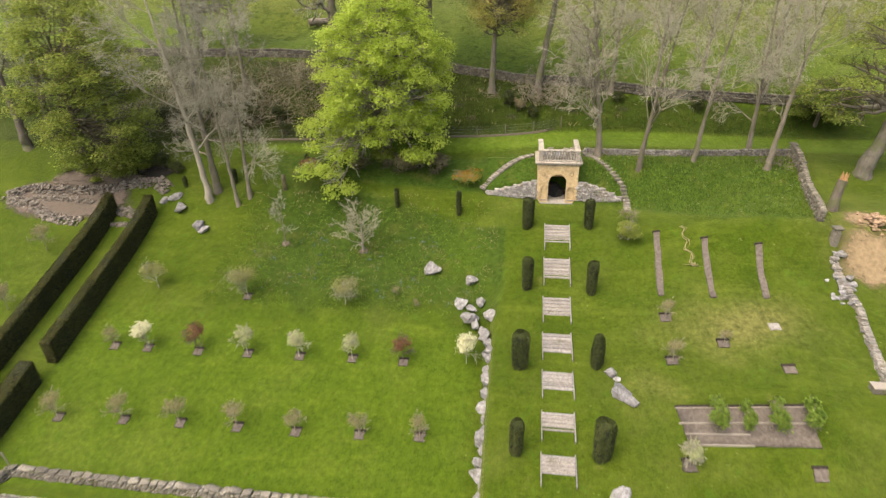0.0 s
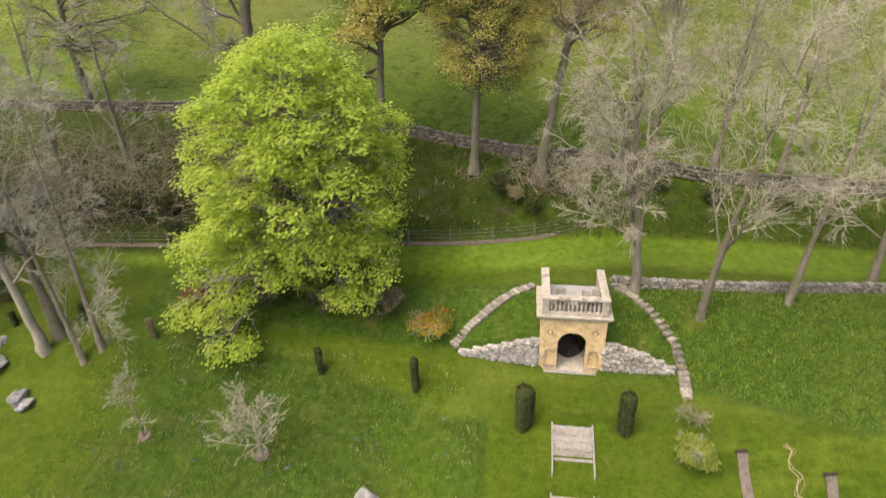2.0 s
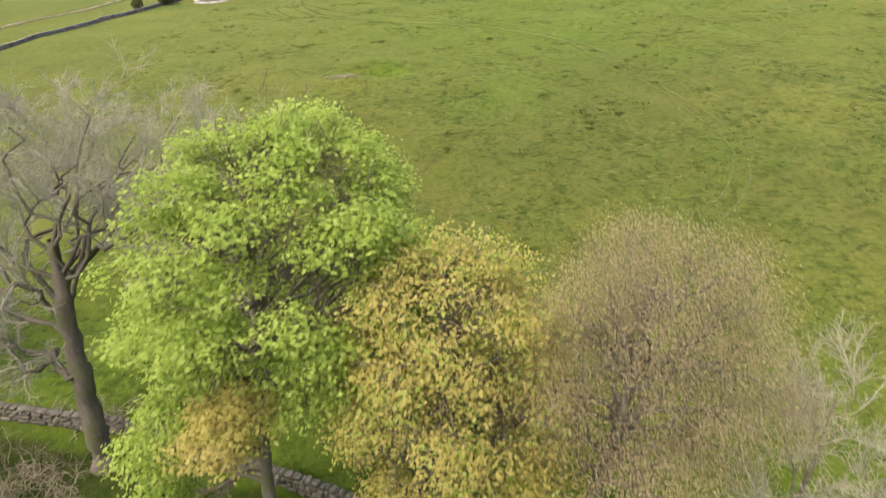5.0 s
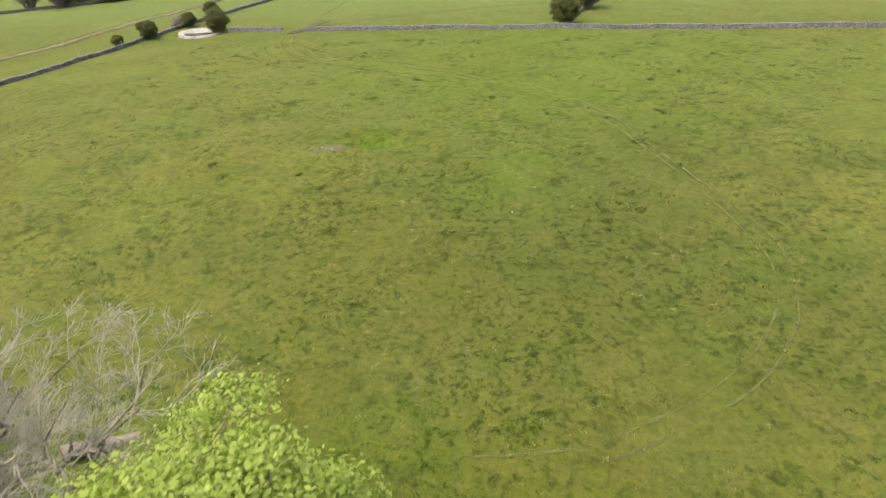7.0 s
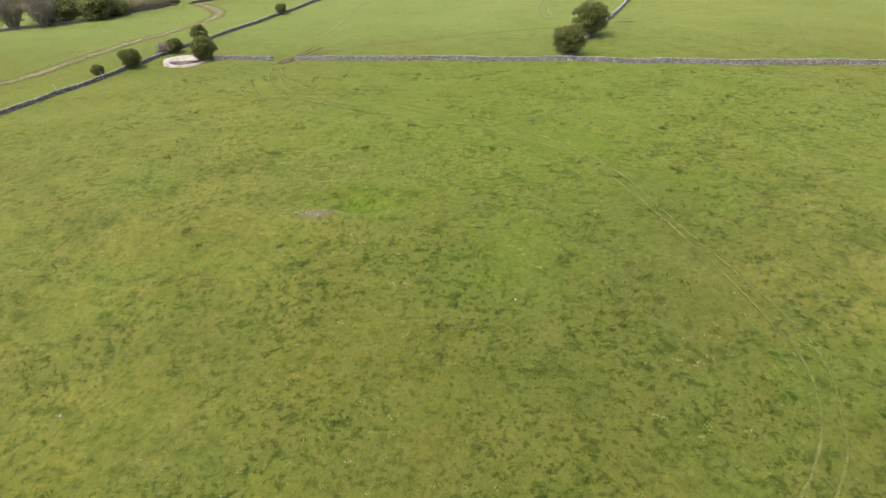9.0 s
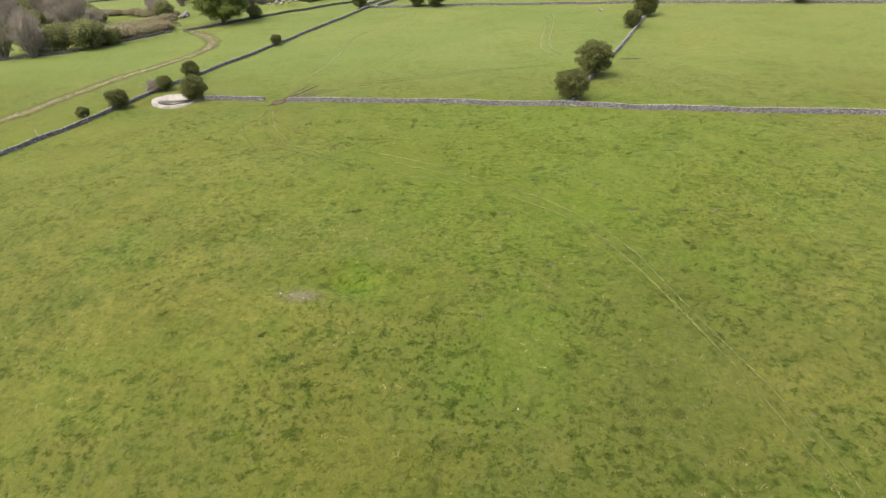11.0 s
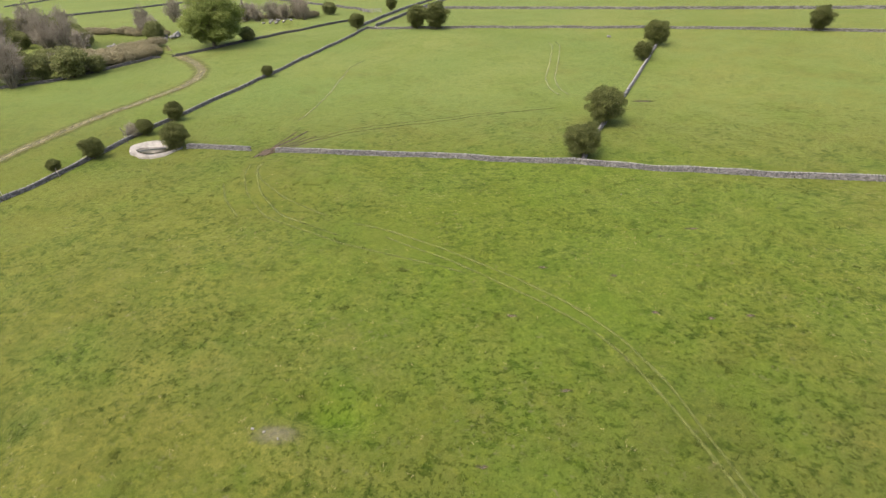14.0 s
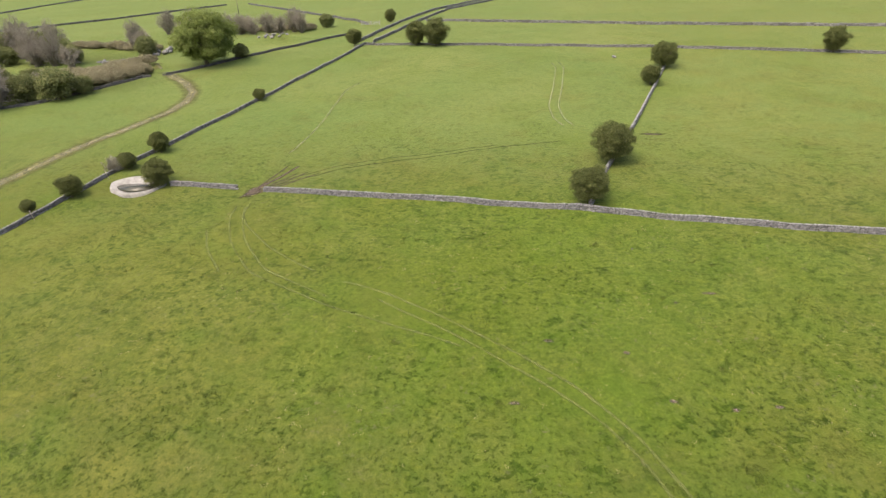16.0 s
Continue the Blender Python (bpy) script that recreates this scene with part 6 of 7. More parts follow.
def bare_tree(name, x, y, label, seed, trunk, limbs, reach, bark, twig_mat, up=.06, droop=-.02, angle=48, level=(8, 8, 7), wiggle=.2, fine=.011, from_=.35, lengths=(.62, .55, .55), thick=.40, ends=None, bend=.22, stout=.013):
    """A leafless tree: trunk, limbs, branches and fine twigs."""
    rng = np.random.default_rng(seed)
    tr = tagged(thing(name, x, y, ground_z(x, y)), label, "tree")
    T = np.array([[r[:3] for r in trunk]], float)
    TR = np.array([[r[3] for r in trunk]], float)
    P1, R1 = grow(rng, T, TR, limbs, reach, angle, 7, (from_, .98), up, wiggle * .8, thick, .45, .3)
    if ends is not None:
        n = len(ends)
        pos, _, rad = along(np.repeat(T, n, 0), np.repeat(TR, n, 0), np.clip(np.array(ends)[:, 2] / T[0, -1, 2] * .66 + rng.uniform(-.06, .06, n), from_, .97))
        P1, R1 = branch_to(rng, pos, ends, np.maximum(rad * thick, .09), 13, .04)
        w = np.linspace(0, 1, 13)[None, :, None]
        for turns, size in ((2.0, bend), (3.6, bend * .6)):
            P1 += rng.normal(size=(n, 1, 3)) * size * np.sin(w * math.pi * turns + rng.uniform(0, 3, (n, 1, 1))) * np.sin(w * math.pi) ** .6
    P2, R2 = grow(rng, P1, R1, level[0], lengths[0], 45, 6, (.2, 1.0), up * .6, wiggle, .55, .4, .3)
    P3, R3 = grow(rng, P2, R2, level[1], lengths[1], 42, 4, (.2, 1.0), droop, wiggle, .55, .4, .4)
    P4, R4 = grow(rng, P3, R3, level[2], lengths[2], 40, 3, (.2, 1.0), droop * 2, wiggle, .6, .3, .5, fine)
    part("trunk", tubes((knotty(rng, T, TR),), 10), bark, tr)
    for q in range(len(P1)):
        part("limb", tubes(((P1[q:q + 1], R1[q:q + 1]),), 6), bark, tr)
    part("branchwork", tubes(((P2, np.maximum(R2, stout)),), 4), twig_mat, tr)["kind"] = "stuff"
    part("twigwork", tubes(((P3, np.maximum(R3, .009)), (P4, np.maximum(R4, fine * .7))), 3), twig_mat, tr)["kind"] = "stuff"
    return tr


def lean(tall, dx, dy, r, bend=.3, flare=1.5):
    """A trunk line that leans by dx, dy at its top."""
    rows = []
    for t in (0, .05, .2, .4, .6, .8, 1.0):
        b = t ** (1 + bend)
        rows.append((dx * b, dy * b, tall * t - (.3 if t == 0 else 0), r * (flare if t == 0 else 1.12 if t == .05 else 1 - .85 * t)))
    return rows


bare_tree("drooping_ash_tree", 6.61, 48.7, "pale bare tree with drooping twigs beside the folly", 21, lean(14.6, -1.9, .3, .26), 20, .46, BARK_GREY, TWIG_WHITE, .02, -.11, 58, (10, 8, 6), .16, .0075, .32, (.36, .6, .6), thick=.42,
          ends=((-5.2, 0, 11.8), (-4.9, -.5, 9.3), (-4.2, .5, 7.4), (-4.6, .8, 12.8), (-3.3, 0, 15.2), (-1.3, .4, 15.4), (.6, 0, 12.3), (-2.0, -2.0, 8.6), (-3.6, -1.8, 11.2), (-.2, -1.7, 9.8), (-4.3, 1.5, 14.0), (-1.6, 1.7, 13.2), (-2.6, 2, 9), (.9, .6, 9.4), (-4.3, -.8, 6.9), (-1.8, -1.6, 6.8), (-.2, -1.5, 14), (-3.2, -.8, 13.2)), bend=.35, stout=.016)
bare_tree("leaning_ash_tree", 10, 47.25, "dark bare leaning tree on the bank", 22, lean(15, 2.1, 0, .22), 12, .42, BARK_DARK, TWIG_PALE, .08, -.02, 45, (8, 8, 7), .18, .0065, .35)
bare_tree("slender_ash_tree", 14.8, 48.15, "slender bare tree with pale twigs on the bank", 23, lean(16, 1.8, 0, .2), 12, .38, BARK_GREY, TWIG_PALE, .08, -.02, 42, (8, 8, 7), .18, .0065, .35)
bare_tree("slender_ash_tree", 20.68, 47.15, "slender bare tree with pale twigs on the bank", 24, lean(15, 1.5, .3, .22), 12, .4, BARK_GREY, TWIG_PALE, .08, -.03, 45, (8, 8, 7), .18, .0065, .3)
bare_tree("slender_ash_tree", 20.01, 50.32, "slender bare tree above the terrace wall", 25, lean(16, -.4, .4, .2), 12, .38, BARK_GREY, TWIG_PALE, .08, -.02, 45, (8, 8, 7), .18, .0065, .3)
bare_tree("wall_ash_tree", 8.45, 57.94, "bare grey tree by the upper wall", 26, lean(12.2, .5, .2, .21), 12, .42, BARK_GREY, TWIG_PALE, .11, .01, 38, (8, 8, 7), .16, .0065, .35)
bare_tree("wall_ash_tree", 12.76, 58.3, "bare grey tree by the upper wall", 27, lean(12.2, .8, .2, .21), 12, .42, BARK_GREY, TWIG_PALE, .11, .01, 38, (8, 8, 7), .16, .0065, .35)
bare_tree("wall_ash_tree", 16.91, 58, "bare grey tree by the upper wall", 28, lean(12, .8, .2, .2), 12, .42, BARK_GREY, TWIG_PALE, .11, .01, 38, (8, 8, 7), .16, .0065, .35)
bare_tree("wall_ash_tree", 23.17, 57.67, "bare grey tree by the upper wall", 29, lean(11.4, .6, .2, .19), 11, .42, BARK_GREY, TWIG_PALE, .11, .01, 38, (8, 8, 7), .16, .0065, .35)
bare_tree("open_ash_tree", -22.1, 63.0, "bare dark open-grown ash by the field wall", 31, ((0, 0, -.3, .72), (.03, 0, .7, .58), (.15, .05, 2.5, .52), (.35, .1, 5, .48), (.55, .2, 7.5, .44), (.85, .3, 10, .36), (1.2, .4, 12.8, .2)), 13, .58, BARK_DARK, TWIG_GREY, .10, .03, 62, (12, 10, 9), .26, .0075, .55, (.44, .55, .6), thick=.36,
          ends=((-7.6, 0, 9.0), (-2.7, -1, 8.1), (-4.8, .5, 14.3), (-6.4, 1.5, 12.0), (-2.4, 1, 16.6), (2.0, -.5, 18.0), (4.9, 0, 18.6), (7.6, 2, 17.8), (8.6, 3.4, 16.4), (.2, 2, 18.2), (3.8, 4, 16.5), (7.6, 6.0, 16.4), (4.4, 6.2, 16.8), (1.0, 5.4, 17.2), (-2.5, 4, 15.8)), bend=.6)
bare_tree("left_birch_tree", -29.38, 43.92, "tall thin bare pale-barked tree leaning outwards", 32, lean(20, -2.0, 0, .31, .35), 13, .33, BARK_PALE, TWIG_PALE, .05, -.05, 58, (9, 8, 7), .25, .009, .25)
bare_tree("left_birch_tree", -29.02, 44.98, "tall thin bare pale-barked tree", 33, lean(19, -.5, .2, .31, .05), 13, .30, BARK_GREY, TWIG_GREY, .06, -.03, 50, (9, 8, 7), .25, .009, .28)
bare_tree("left_birch_tree", -26.34, 43.36, "thin bare tree in a clump", 34, lean(15, -.8, 0, .17, .05), 10, .33, BARK_GREY, TWIG_GREY, .06, -.03, 50, (8, 8, 7), .25, .009, .3)
bare_tree("left_birch_tree", -25.34, 43.95, "thin bare tree in a clump", 35, lean(15, .4, .2, .18, .05), 10, .36, BARK_GREY, TWIG_GREY, .06, -.03, 50, (8, 8, 7), .25, .009, .25)
bare_tree("wood_edge_tree", -52.09, 49.58, "large dark bare tree at the wood's edge", 36, lean(15, -1.0, .5, .42), 10, .42, BARK_DARK, TWIG_GREY, .08, 0, 45, (6, 6, 5), .22, .013, .3)
bare_tree("wood_edge_tree", -51.06, 52.07, "large dark bare tree at the wood's edge", 37, lean(15, 1.2, .5, .36), 10, .42, BARK_DARK, TWIG_GREY, .08, 0, 45, (6, 6, 5), .22, .013, .3)
bare_tree("wood_edge_tree", -35.74, 56.56, "bare grey tree in the thicket", 38, lean(13, .2, .5, .26), 11, .42, BARK_MID, TWIG_GREY, .06, -.02, 48, (6, 7, 6), .25, .012, .25)
bare_tree("wood_edge_tree", -30.59, 57.67, "bare grey tree in the thicket", 39, lean(12, -.5, .5, .24), 11, .42, BARK_MID, TWIG_GREY, .06, -.02, 48, (6, 7, 6), .25, .012, .25)
bare_tree("silver_young_tree", -13.59, 39.47, "small pale bare tree with a silvery spreading crown", 40, lean(3.6, 0, 0, .11, .3, 1.6), 24, .70, BARK_PALE, TWIG_WHITE, .06, .03, 56, (6, 5, 3), .12, .008, .30, (.45, .5, .5))
bare_tree("sapling_tree", -20.73, 39.85, "slim bare sapling in the meadow", 41, lean(4.0, .1, 0, .06, .2, 1.3), 12, .40, BARK_GREY, TWIG_GREY, .08, 0, 45, (5, 5, 3), .22, .009, .25)
for x, y in ((-13.56, 39.41), (-20.73, 39.85)):
    blot("mulch_ring", x, y, .5, .42, RUBBLE_EARTH, "ring of pale mulch round the stem", .03)


# ---- tangled brush under the trees ----
def brush(x, y, rx, ry, count, tall, seed, mat, label):
    rng = np.random.default_rng(seed)
    a, r = rng.uniform(0, 6.283, count), np.sqrt(rng.uniform(0, 1, count))
    px, py = x + rx * r * np.cos(a), y + ry * r * np.sin(a)
    base = np.stack([px, py, height(px, py) - .05], 1)
    d = unit(rng.normal(size=(count, 3)) * (.6, .6, .25) + (0, 0, .8))
    pts, cur = [base], base
    L = tall * rng.uniform(.5, 1.3, count)[:, None]
    for s in range(6):
        d = unit(d + rng.normal(size=d.shape) * .28 + np.array((0, 0, -.14)))
        cur = cur + d * L / 5
        pts.append(cur)
    P = np.stack(pts, 1)
    P1, R1 = grow(rng, P, np.tile(np.linspace(.03, .012, 7), (count, 1)), 5, .5, 45, 4, (.3, 1), -.08, .3, .6, .3, .5, .01)
    tagged(single("bramble_thicket", tubes(((P, np.tile(np.linspace(.03, .012, 7), (count, 1))), (P1, np.maximum(R1, .009))), 3), mat), label, "thicket", kind="stuff")


brush(-30.78, 56.06, 5.5, 3.0, 130, 3.6, 1, TWIG_BROWN, "tangle of bare grey arching stems under the trees")
brush(-24.82, 56.56, 4.0, 2.6, 70, 2.6, 2, TWIG_MID, "tangle of bare brown stems under the trees")
brush(-39.68, 55.02, 5.0, 3.0, 160, 3.2, 3, TWIG_BROWN, "dark tangle of bare stems at the wood's edge")
brush(-24.5, 56.3, 5.0, 2.6, 60, 3.0, 7, TWIG_MID, "dense tangle of bare grey-brown branches above the fence")
brush(-32.5, 56.0, 5.5, 3.0, 150, 4.2, 8, TWIG_MID, "dense tangle of bare brown branches at the wood's edge")
brush(-26.0, 61.2, 4.2, 1.4, 110, 1.5, 12, TWIG_BROWN, "pale dead stems hanging below the field wall")
brush(-22.5, 59.0, 3.6, 1.6, 60, 1.2, 13, TWIG_MID, "low bare brambles on the rough slope")
for k, (x, y) in enumerate(((-10.3, 58.3), (-3.7, 58.0), (1.0, 57.6), (2.6, 57.2))):
    brush(x, y - .25, .75, .5, 34, .75, 60 + k, TWIG_MID, "shaggy dead stems round the foot of the tree")
for x, y, rx, ry in ((-7.2, 56.6, 1.5, .5), (-5.6, 55.4, .9, .4), (-1.4, 55.6, 1.3, .45), (-14.6, 56.4, 1.6, .6), (-18.2, 59.2, 1.8, .6), (-22.6, 60.6, 1.9, .5), (-25.8, 62.0, 2.6, .6), (4.6, 56.2, 1.1, .4), (9.6, 56.4, 1.0, .4)):
    blot("slope_earth", x, y, rx, ry, SLOPE_EARTH, "bare brown earth and dead stalks on the rough slope", .05)
brush(-18.8, 57.5, 2.2, 2.2, 90, 2.6, 9, TWIG_MID, "dark bare bush on the rough slope")
brush(-26.0, 61.0, 4.5, 2.4, 50, 2.2, 10, TWIG_DARK, "dark tangle of bare stems below the upper wall")
brush(1.76, 58, 2.6, 1.3, 150, 1.8, 4, TWIG_BROWN, "brown brambles beside the upper wall")
brush(21.23, 47.89, 1.6, 1.0, 30, 1.3, 5, TWIG_MID, "pale dead stems at the wall corner")
brush(-22.38, 65.42, 5.0, .8, 120, 1.0, 6, TWIG_BROWN, "brown brambles along the upper wall")
for k, (x, y, s) in enumerate(((-32.74, 54.54, 1.2), (-29.1, 54.2, 1.3), (-25.99, 54.73, 1.1), (-35.69, 47.47, .9), (-38.15, 54.12, 1.3), (-34.01, 46.88, .7))):
    plant("yew_bush", x, y, small_tree("yb", 90 + k, 1.9, 2.3, .06, None, .13, 1500, None, 60, .05), (TWIG_DARK, TWIG_DARK, YEW_LEAF), "dark evergreen bush in the thicket's shade", "shrub", "dark bushes in the thicket", k * 60, s)


# ---- ground plants and tufts ----
def tufts(name, px, py, size, blades, mat, label, seed, wide=.5, category="grass"):
    """Clumps of blades on the ground."""
    rng = np.random.default_rng(seed)
    m = len(px)
    base = np.stack([px, py, height(px, py) + lift(px, py)], 1)
    b = np.repeat(base, blades, 0)
    s = np.repeat(size, blades)[:, None]
    b[:, :2] += rng.normal(size=(m * blades, 2)) * s * wide
    d = unit(rng.normal(size=(m * blades, 3)) * (.55, .55, .2) + (0, 0, 1.0))
    side = unit(np.cross(d, rng.normal(size=d.shape))) * s * .12
    tip = b + d * s * rng.uniform(.6, 1.2, (m * blades, 1))
    V = np.stack([b - side, b + side, tip], 1).reshape(-1, 3)
    tagged(single(name, raw_mesh(name, V, np.arange(len(V)).reshape(-1, 3)), mat), label, category, kind="stuff")


tr_ = np.random.default_rng(77)


def scatter(x0, x1, y0, y1, n, mask=None):
    x, y = tr_.uniform(x0, x1, n), tr_.uniform(y0, y1, n)
    if mask is not None:
        k = mask(x, y)
        x, y = x[k], y[k]
    return x, y


def clumpy(x, y, f=.11, cut=.1):
    return (np.sin(x * f * 2.1 + 2 * np.sin(y * f)) + np.sin(y * f * 2.7 + 1.5 * np.sin(x * f * 1.3)) + tr_.normal(size=x.shape) * .7) > cut


x, y = scatter(-60, 55, 67, 156, 15000, lambda a, b: clumpy(a, b, .23, .45))
tufts("field_tufts", x, y, tr_.uniform(.10, .30, len(x)) * tr_.uniform(.5, 1.1, len(x)), 16, FIELD_TUFT, "dark rank tufts of grass in the pasture", 1, 1.15)
# rank clumps that stand out singly: x, y, spread
for k, (cx, cy, r) in enumerate(((7.4, 119.8, .55), (9.5, 113.4, .45), (13.1, 108.9, .5), (8.1, 104, .8), (8.4, 101.5, .5), (13.1, 121.7, .4), (17.8, 107.3, .6), (-24.6, 107, .45), (-32.6, 106.3, .6), (-22, 101.3, .5), (-18.2, 97.9, .8), (-7.8, 98, .8), (-7.8, 95.2, .7), (-6.3, 106.6, .8), (1.2, 106.2, .9), (4.8, 102.3, .45), (5.3, 101.2, .55), (5.6, 99.9, .5), (5.5, 98.9, .4), (13.8, 131.8, .6), (13.6, 120.8, .7), (10.2, 113.8, .6), (-16.8, 133.1, .8), (-32.1, 124.9, .9), (-21.4, 126.7, .7), (-6, 126.4, .5), (-20.3, 115.4, .9), (-21.6, 115.2, .5), (-34.9, 108.6, .7))):
    n_ = int(14 + 40 * r)
    tufts("rank_clump", cx + tr_.normal(size=n_) * r * .5, cy + tr_.normal(size=n_) * r * .5, tr_.uniform(.10, .20, n_), 6, FIELD_TUFT, "dark rank clump of grass standing out in the pasture", 900 + k, .7)
x, y = scatter(-50, 45, 67, 158, 2600, lambda a, b: clumpy(b, a, .09, .2))
tufts("thistle_tufts", x, y, tr_.uniform(.08, .22, len(x)), 9, STRAW, "brownish dry tufts in the pasture", 2, .9)
x, y = scatter(5.5, 23, 40, 49.2, 2600, lambda a, b: b > np.interp(a, (5.5, 8, 9.5, 16, 23), (44.8, 44.2, 43.8, 40.9, 39.9)))
tufts("bank_weeds", x, y, tr_.uniform(.12, .34, len(x)), 9, WEED_LEAF, "lush weeds and wild garlic on the bank", 3, .8, "weeds")
x, y = scatter(-24, 26, 54.2, 61, 2200, lambda a, b: b < np.interp(a, (-24, -9.6, -1.2, 12, 26), (63.2, 61.6, 59.3, 57.5, 56.5)))
tufts("slope_weeds", x, y, tr_.uniform(.12, .4, len(x)), 8, FIELD_TUFT, "rough weeds on the slope under the trees", 4, .8, "weeds")
x, y = scatter(-26, 26, 54.8, 61, 110)
tufts("dead_grass", x, y, tr_.uniform(.2, .5, len(x)), 8, STRAW, "clumps of pale dead grass on the slope", 5, .7)
x, y = scatter(-26, -3, 33.5, 43.5, 2600, lambda a, b: clumpy(a, b, .5, -.3))
tufts("meadow_bulbs", x, y, tr_.uniform(.1, .24, len(x)), 8, WEED_LEAF, "clumps of bulb leaves in the unmown meadow", 6, .8, "wildflowers")
x, y = scatter(-26, -2, 34.5, 44.5, 1500, lambda a, b: clumpy(a, b, .6, .5))
tufts("meadow_straw", x, y, tr_.uniform(.08, .26, len(x)), 9, STRAW, "brown withered stalks in the unmown meadow", 9, .9, "wildflowers")
x, y = scatter(-24, -3.5, 34, 43, 220, lambda a, b: clumpy(a, b, .6, .4))
BLUE = leaf_material("bluebell", (.10, .13, .22), (.16, .20, .32), (.24, .28, .40), .2)
tufts("bluebells", x, y, tr_.uniform(.1, .2, len(x)), 10, BLUE, "scattered bluebells in the unmown meadow", 7, 1.0, "wildflowers")
x, y = scatter(6, 23, 40, 48.8, 420, lambda a, b: b > np.interp(a, (5.5, 8, 9.5, 16, 23), (44.8, 44.2, 43.8, 40.9, 39.9)))
tufts("white_flowers", x, y, np.full(len(x), .07), 6, WHITE_BLOSSOM, "small white flowers among the bank's weeds", 8, 1.6, "wildflowers")

# ---- field: log, pond, tracks, hawthorns ----
def fallen_log():
    lg = tagged(thing("fallen_log", -27.0, 77.1, ground_z(-27.0, 77.1) + .3, 22), "bleached fallen tree trunk lying in the pasture", "fallen log")
    P = np.array([[(-2.4, 0, 0), (-1.5, .1, .05), (0, -.05, .05), (1.4, .05, .1), (2.4, .2, .25)]])
    part("trunk", tubes(((P, np.array([[.5, .46, .42, .36, .2]])),), 10), DEADWOOD, lg)
    rng = np.random.default_rng(2)
    Q, R = grow(rng, P, np.array([[.5, .46, .42, .36, .2]]), 9, .4, 40, 5, (.05, 1), .0, .3, .35, .3)
    for q in range(len(Q)):
        part("broken_limb", tubes(((Q[q:q + 1], R[q:q + 1]),), 5), DEADWOOD, lg)


fallen_log()


def dew_pond():
    x, y = -66.7, 166.6
    z = float(height(x, y)) + .12
    p = tagged(thing("dew_pond", x, y, z), "shallow round concrete-lined dew pond, nearly dry", "pond")
    a = np.arange(48) * 2 * np.pi / 48
    slope = .13
    rows = []
    for r, h in ((4.7, -.5), (4.7, .2), (4.4, .24), (4.0, .1), (3.0, -.12), (1.5, -.25), (.2, -.28)):
        rr = r * (1 + .03 * np.sin(a * 3) + .02 * np.sin(a * 7))
        rows.append(np.stack([rr * np.cos(a), rr * np.sin(a) * .58, h + slope * rr * np.sin(a)], 1))
    V = np.vstack(rows)
    i, j = np.meshgrid(np.arange(6), np.arange(48), indexing="ij")
    k = (j + 1) % 48
    part("basin", raw_mesh("basin", V, np.stack([i * 48 + j, i * 48 + k, (i + 1) * 48 + k, (i + 1) * 48 + j], -1).reshape(-1, 4), True), PONDSTONE, p, "pale cracked concrete rim")
    w = np.stack([3.3 * np.cos(a) * (1 + .1 * np.sin(a * 2 + 1)) + .3, 1.85 * np.sin(a) * (1 + .08 * np.sin(a * 3)) - .15, np.full(48, -.04)], 1)
    w[:, 2] += .13 * w[:, 1] * .3
    part("water", raw_mesh("water", np.vstack([w, w - (0, 0, .3)]), [np.arange(48)[None], np.array([(q, q + 48, (q + 1) % 48 + 48, (q + 1) % 48) for q in range(48)])]), WATER, p, "dark shallow water")


dew_pond()

LANE = ((-100, 140), (-95, 155), (-93, 162.1), (-91.3, 175), (-88.8, 187.4), (-85.6, 195.5), (-83.6, 204.4), (-83.5, 211.5), (-86.4, 219.5), (-92.9, 227.7), (-99.5, 233.4), (-106, 240), (-112, 246))
ribbon("lane_track", LANE, 7.0, PALE_GRASS, "yellowish worn grass of the lane track", .05)
ribbon("lane_track", LANE, 2.5, LANE_EARTH, "brown trodden earth along the green lane", .065)
for off in (-.55, .55):
    ribbon("lane_rut", [(x + off, y + off * .3) for x, y in LANE], .8, TRACK_DIRT, "pale broken wheel rut along the green lane", .08)
OUTER = ((-26.8, 142.8), (-23, 142.3), (-19.1, 140.8), (-11.7, 136.6), (-4.6, 132.6), (.6, 128.9), (5.3, 124.2), (8.4, 119.3), (10.4, 114.2), (12.6, 109.5), (14.8, 105.3), (17.4, 100.6), (18.5, 96.8), (18.2, 93.5), (17.4, 89.8), (15.3, 86.5), (12.8, 83.6), (9.8, 81.6), (6, 79.2), (2, 77.2))
INNER = ((-21.9, 140.9), (-14.9, 136.7), (-8.2, 133.0), (-2.2, 129.1), (2.6, 125.2), (5.4, 121.9), (8.0, 117.2), (11, 111.2), (12.8, 107.4), (15.2, 102), (17.0, 97), (17.2, 95.1), (16.7, 91.8), (15.1, 88.6), (13.2, 86.2), (11, 84), (8.7, 82.2), (5.9, 80.6), (2.6, 78.8), (-2, 77.8), (-6.7, 77.5))
SWEEP = ((-46.6, 162), (-45.9, 156.6), (-42.4, 150), (-37, 143.8), (-32.2, 141.3), (-25.5, 138.3), (-18, 135.7), (-8.1, 132.3))
TURN = ((-45.4, 162), (-44.7, 158.5), (-42.3, 154.6), (-36.8, 149.2), (-30.7, 145.4), (-27, 143.6))
for line in (OUTER, INNER):
    ribbon("tyre_track", [p for p in line if p[1] < 112], .5, FAINT_LINE, "faint pale tyre track nearly grown over", .05)
    ribbon("tyre_track", [p for p in line if p[1] > 105], .6, TYRE_LINE, "faint pale tyre track pressed in the grass", .05)
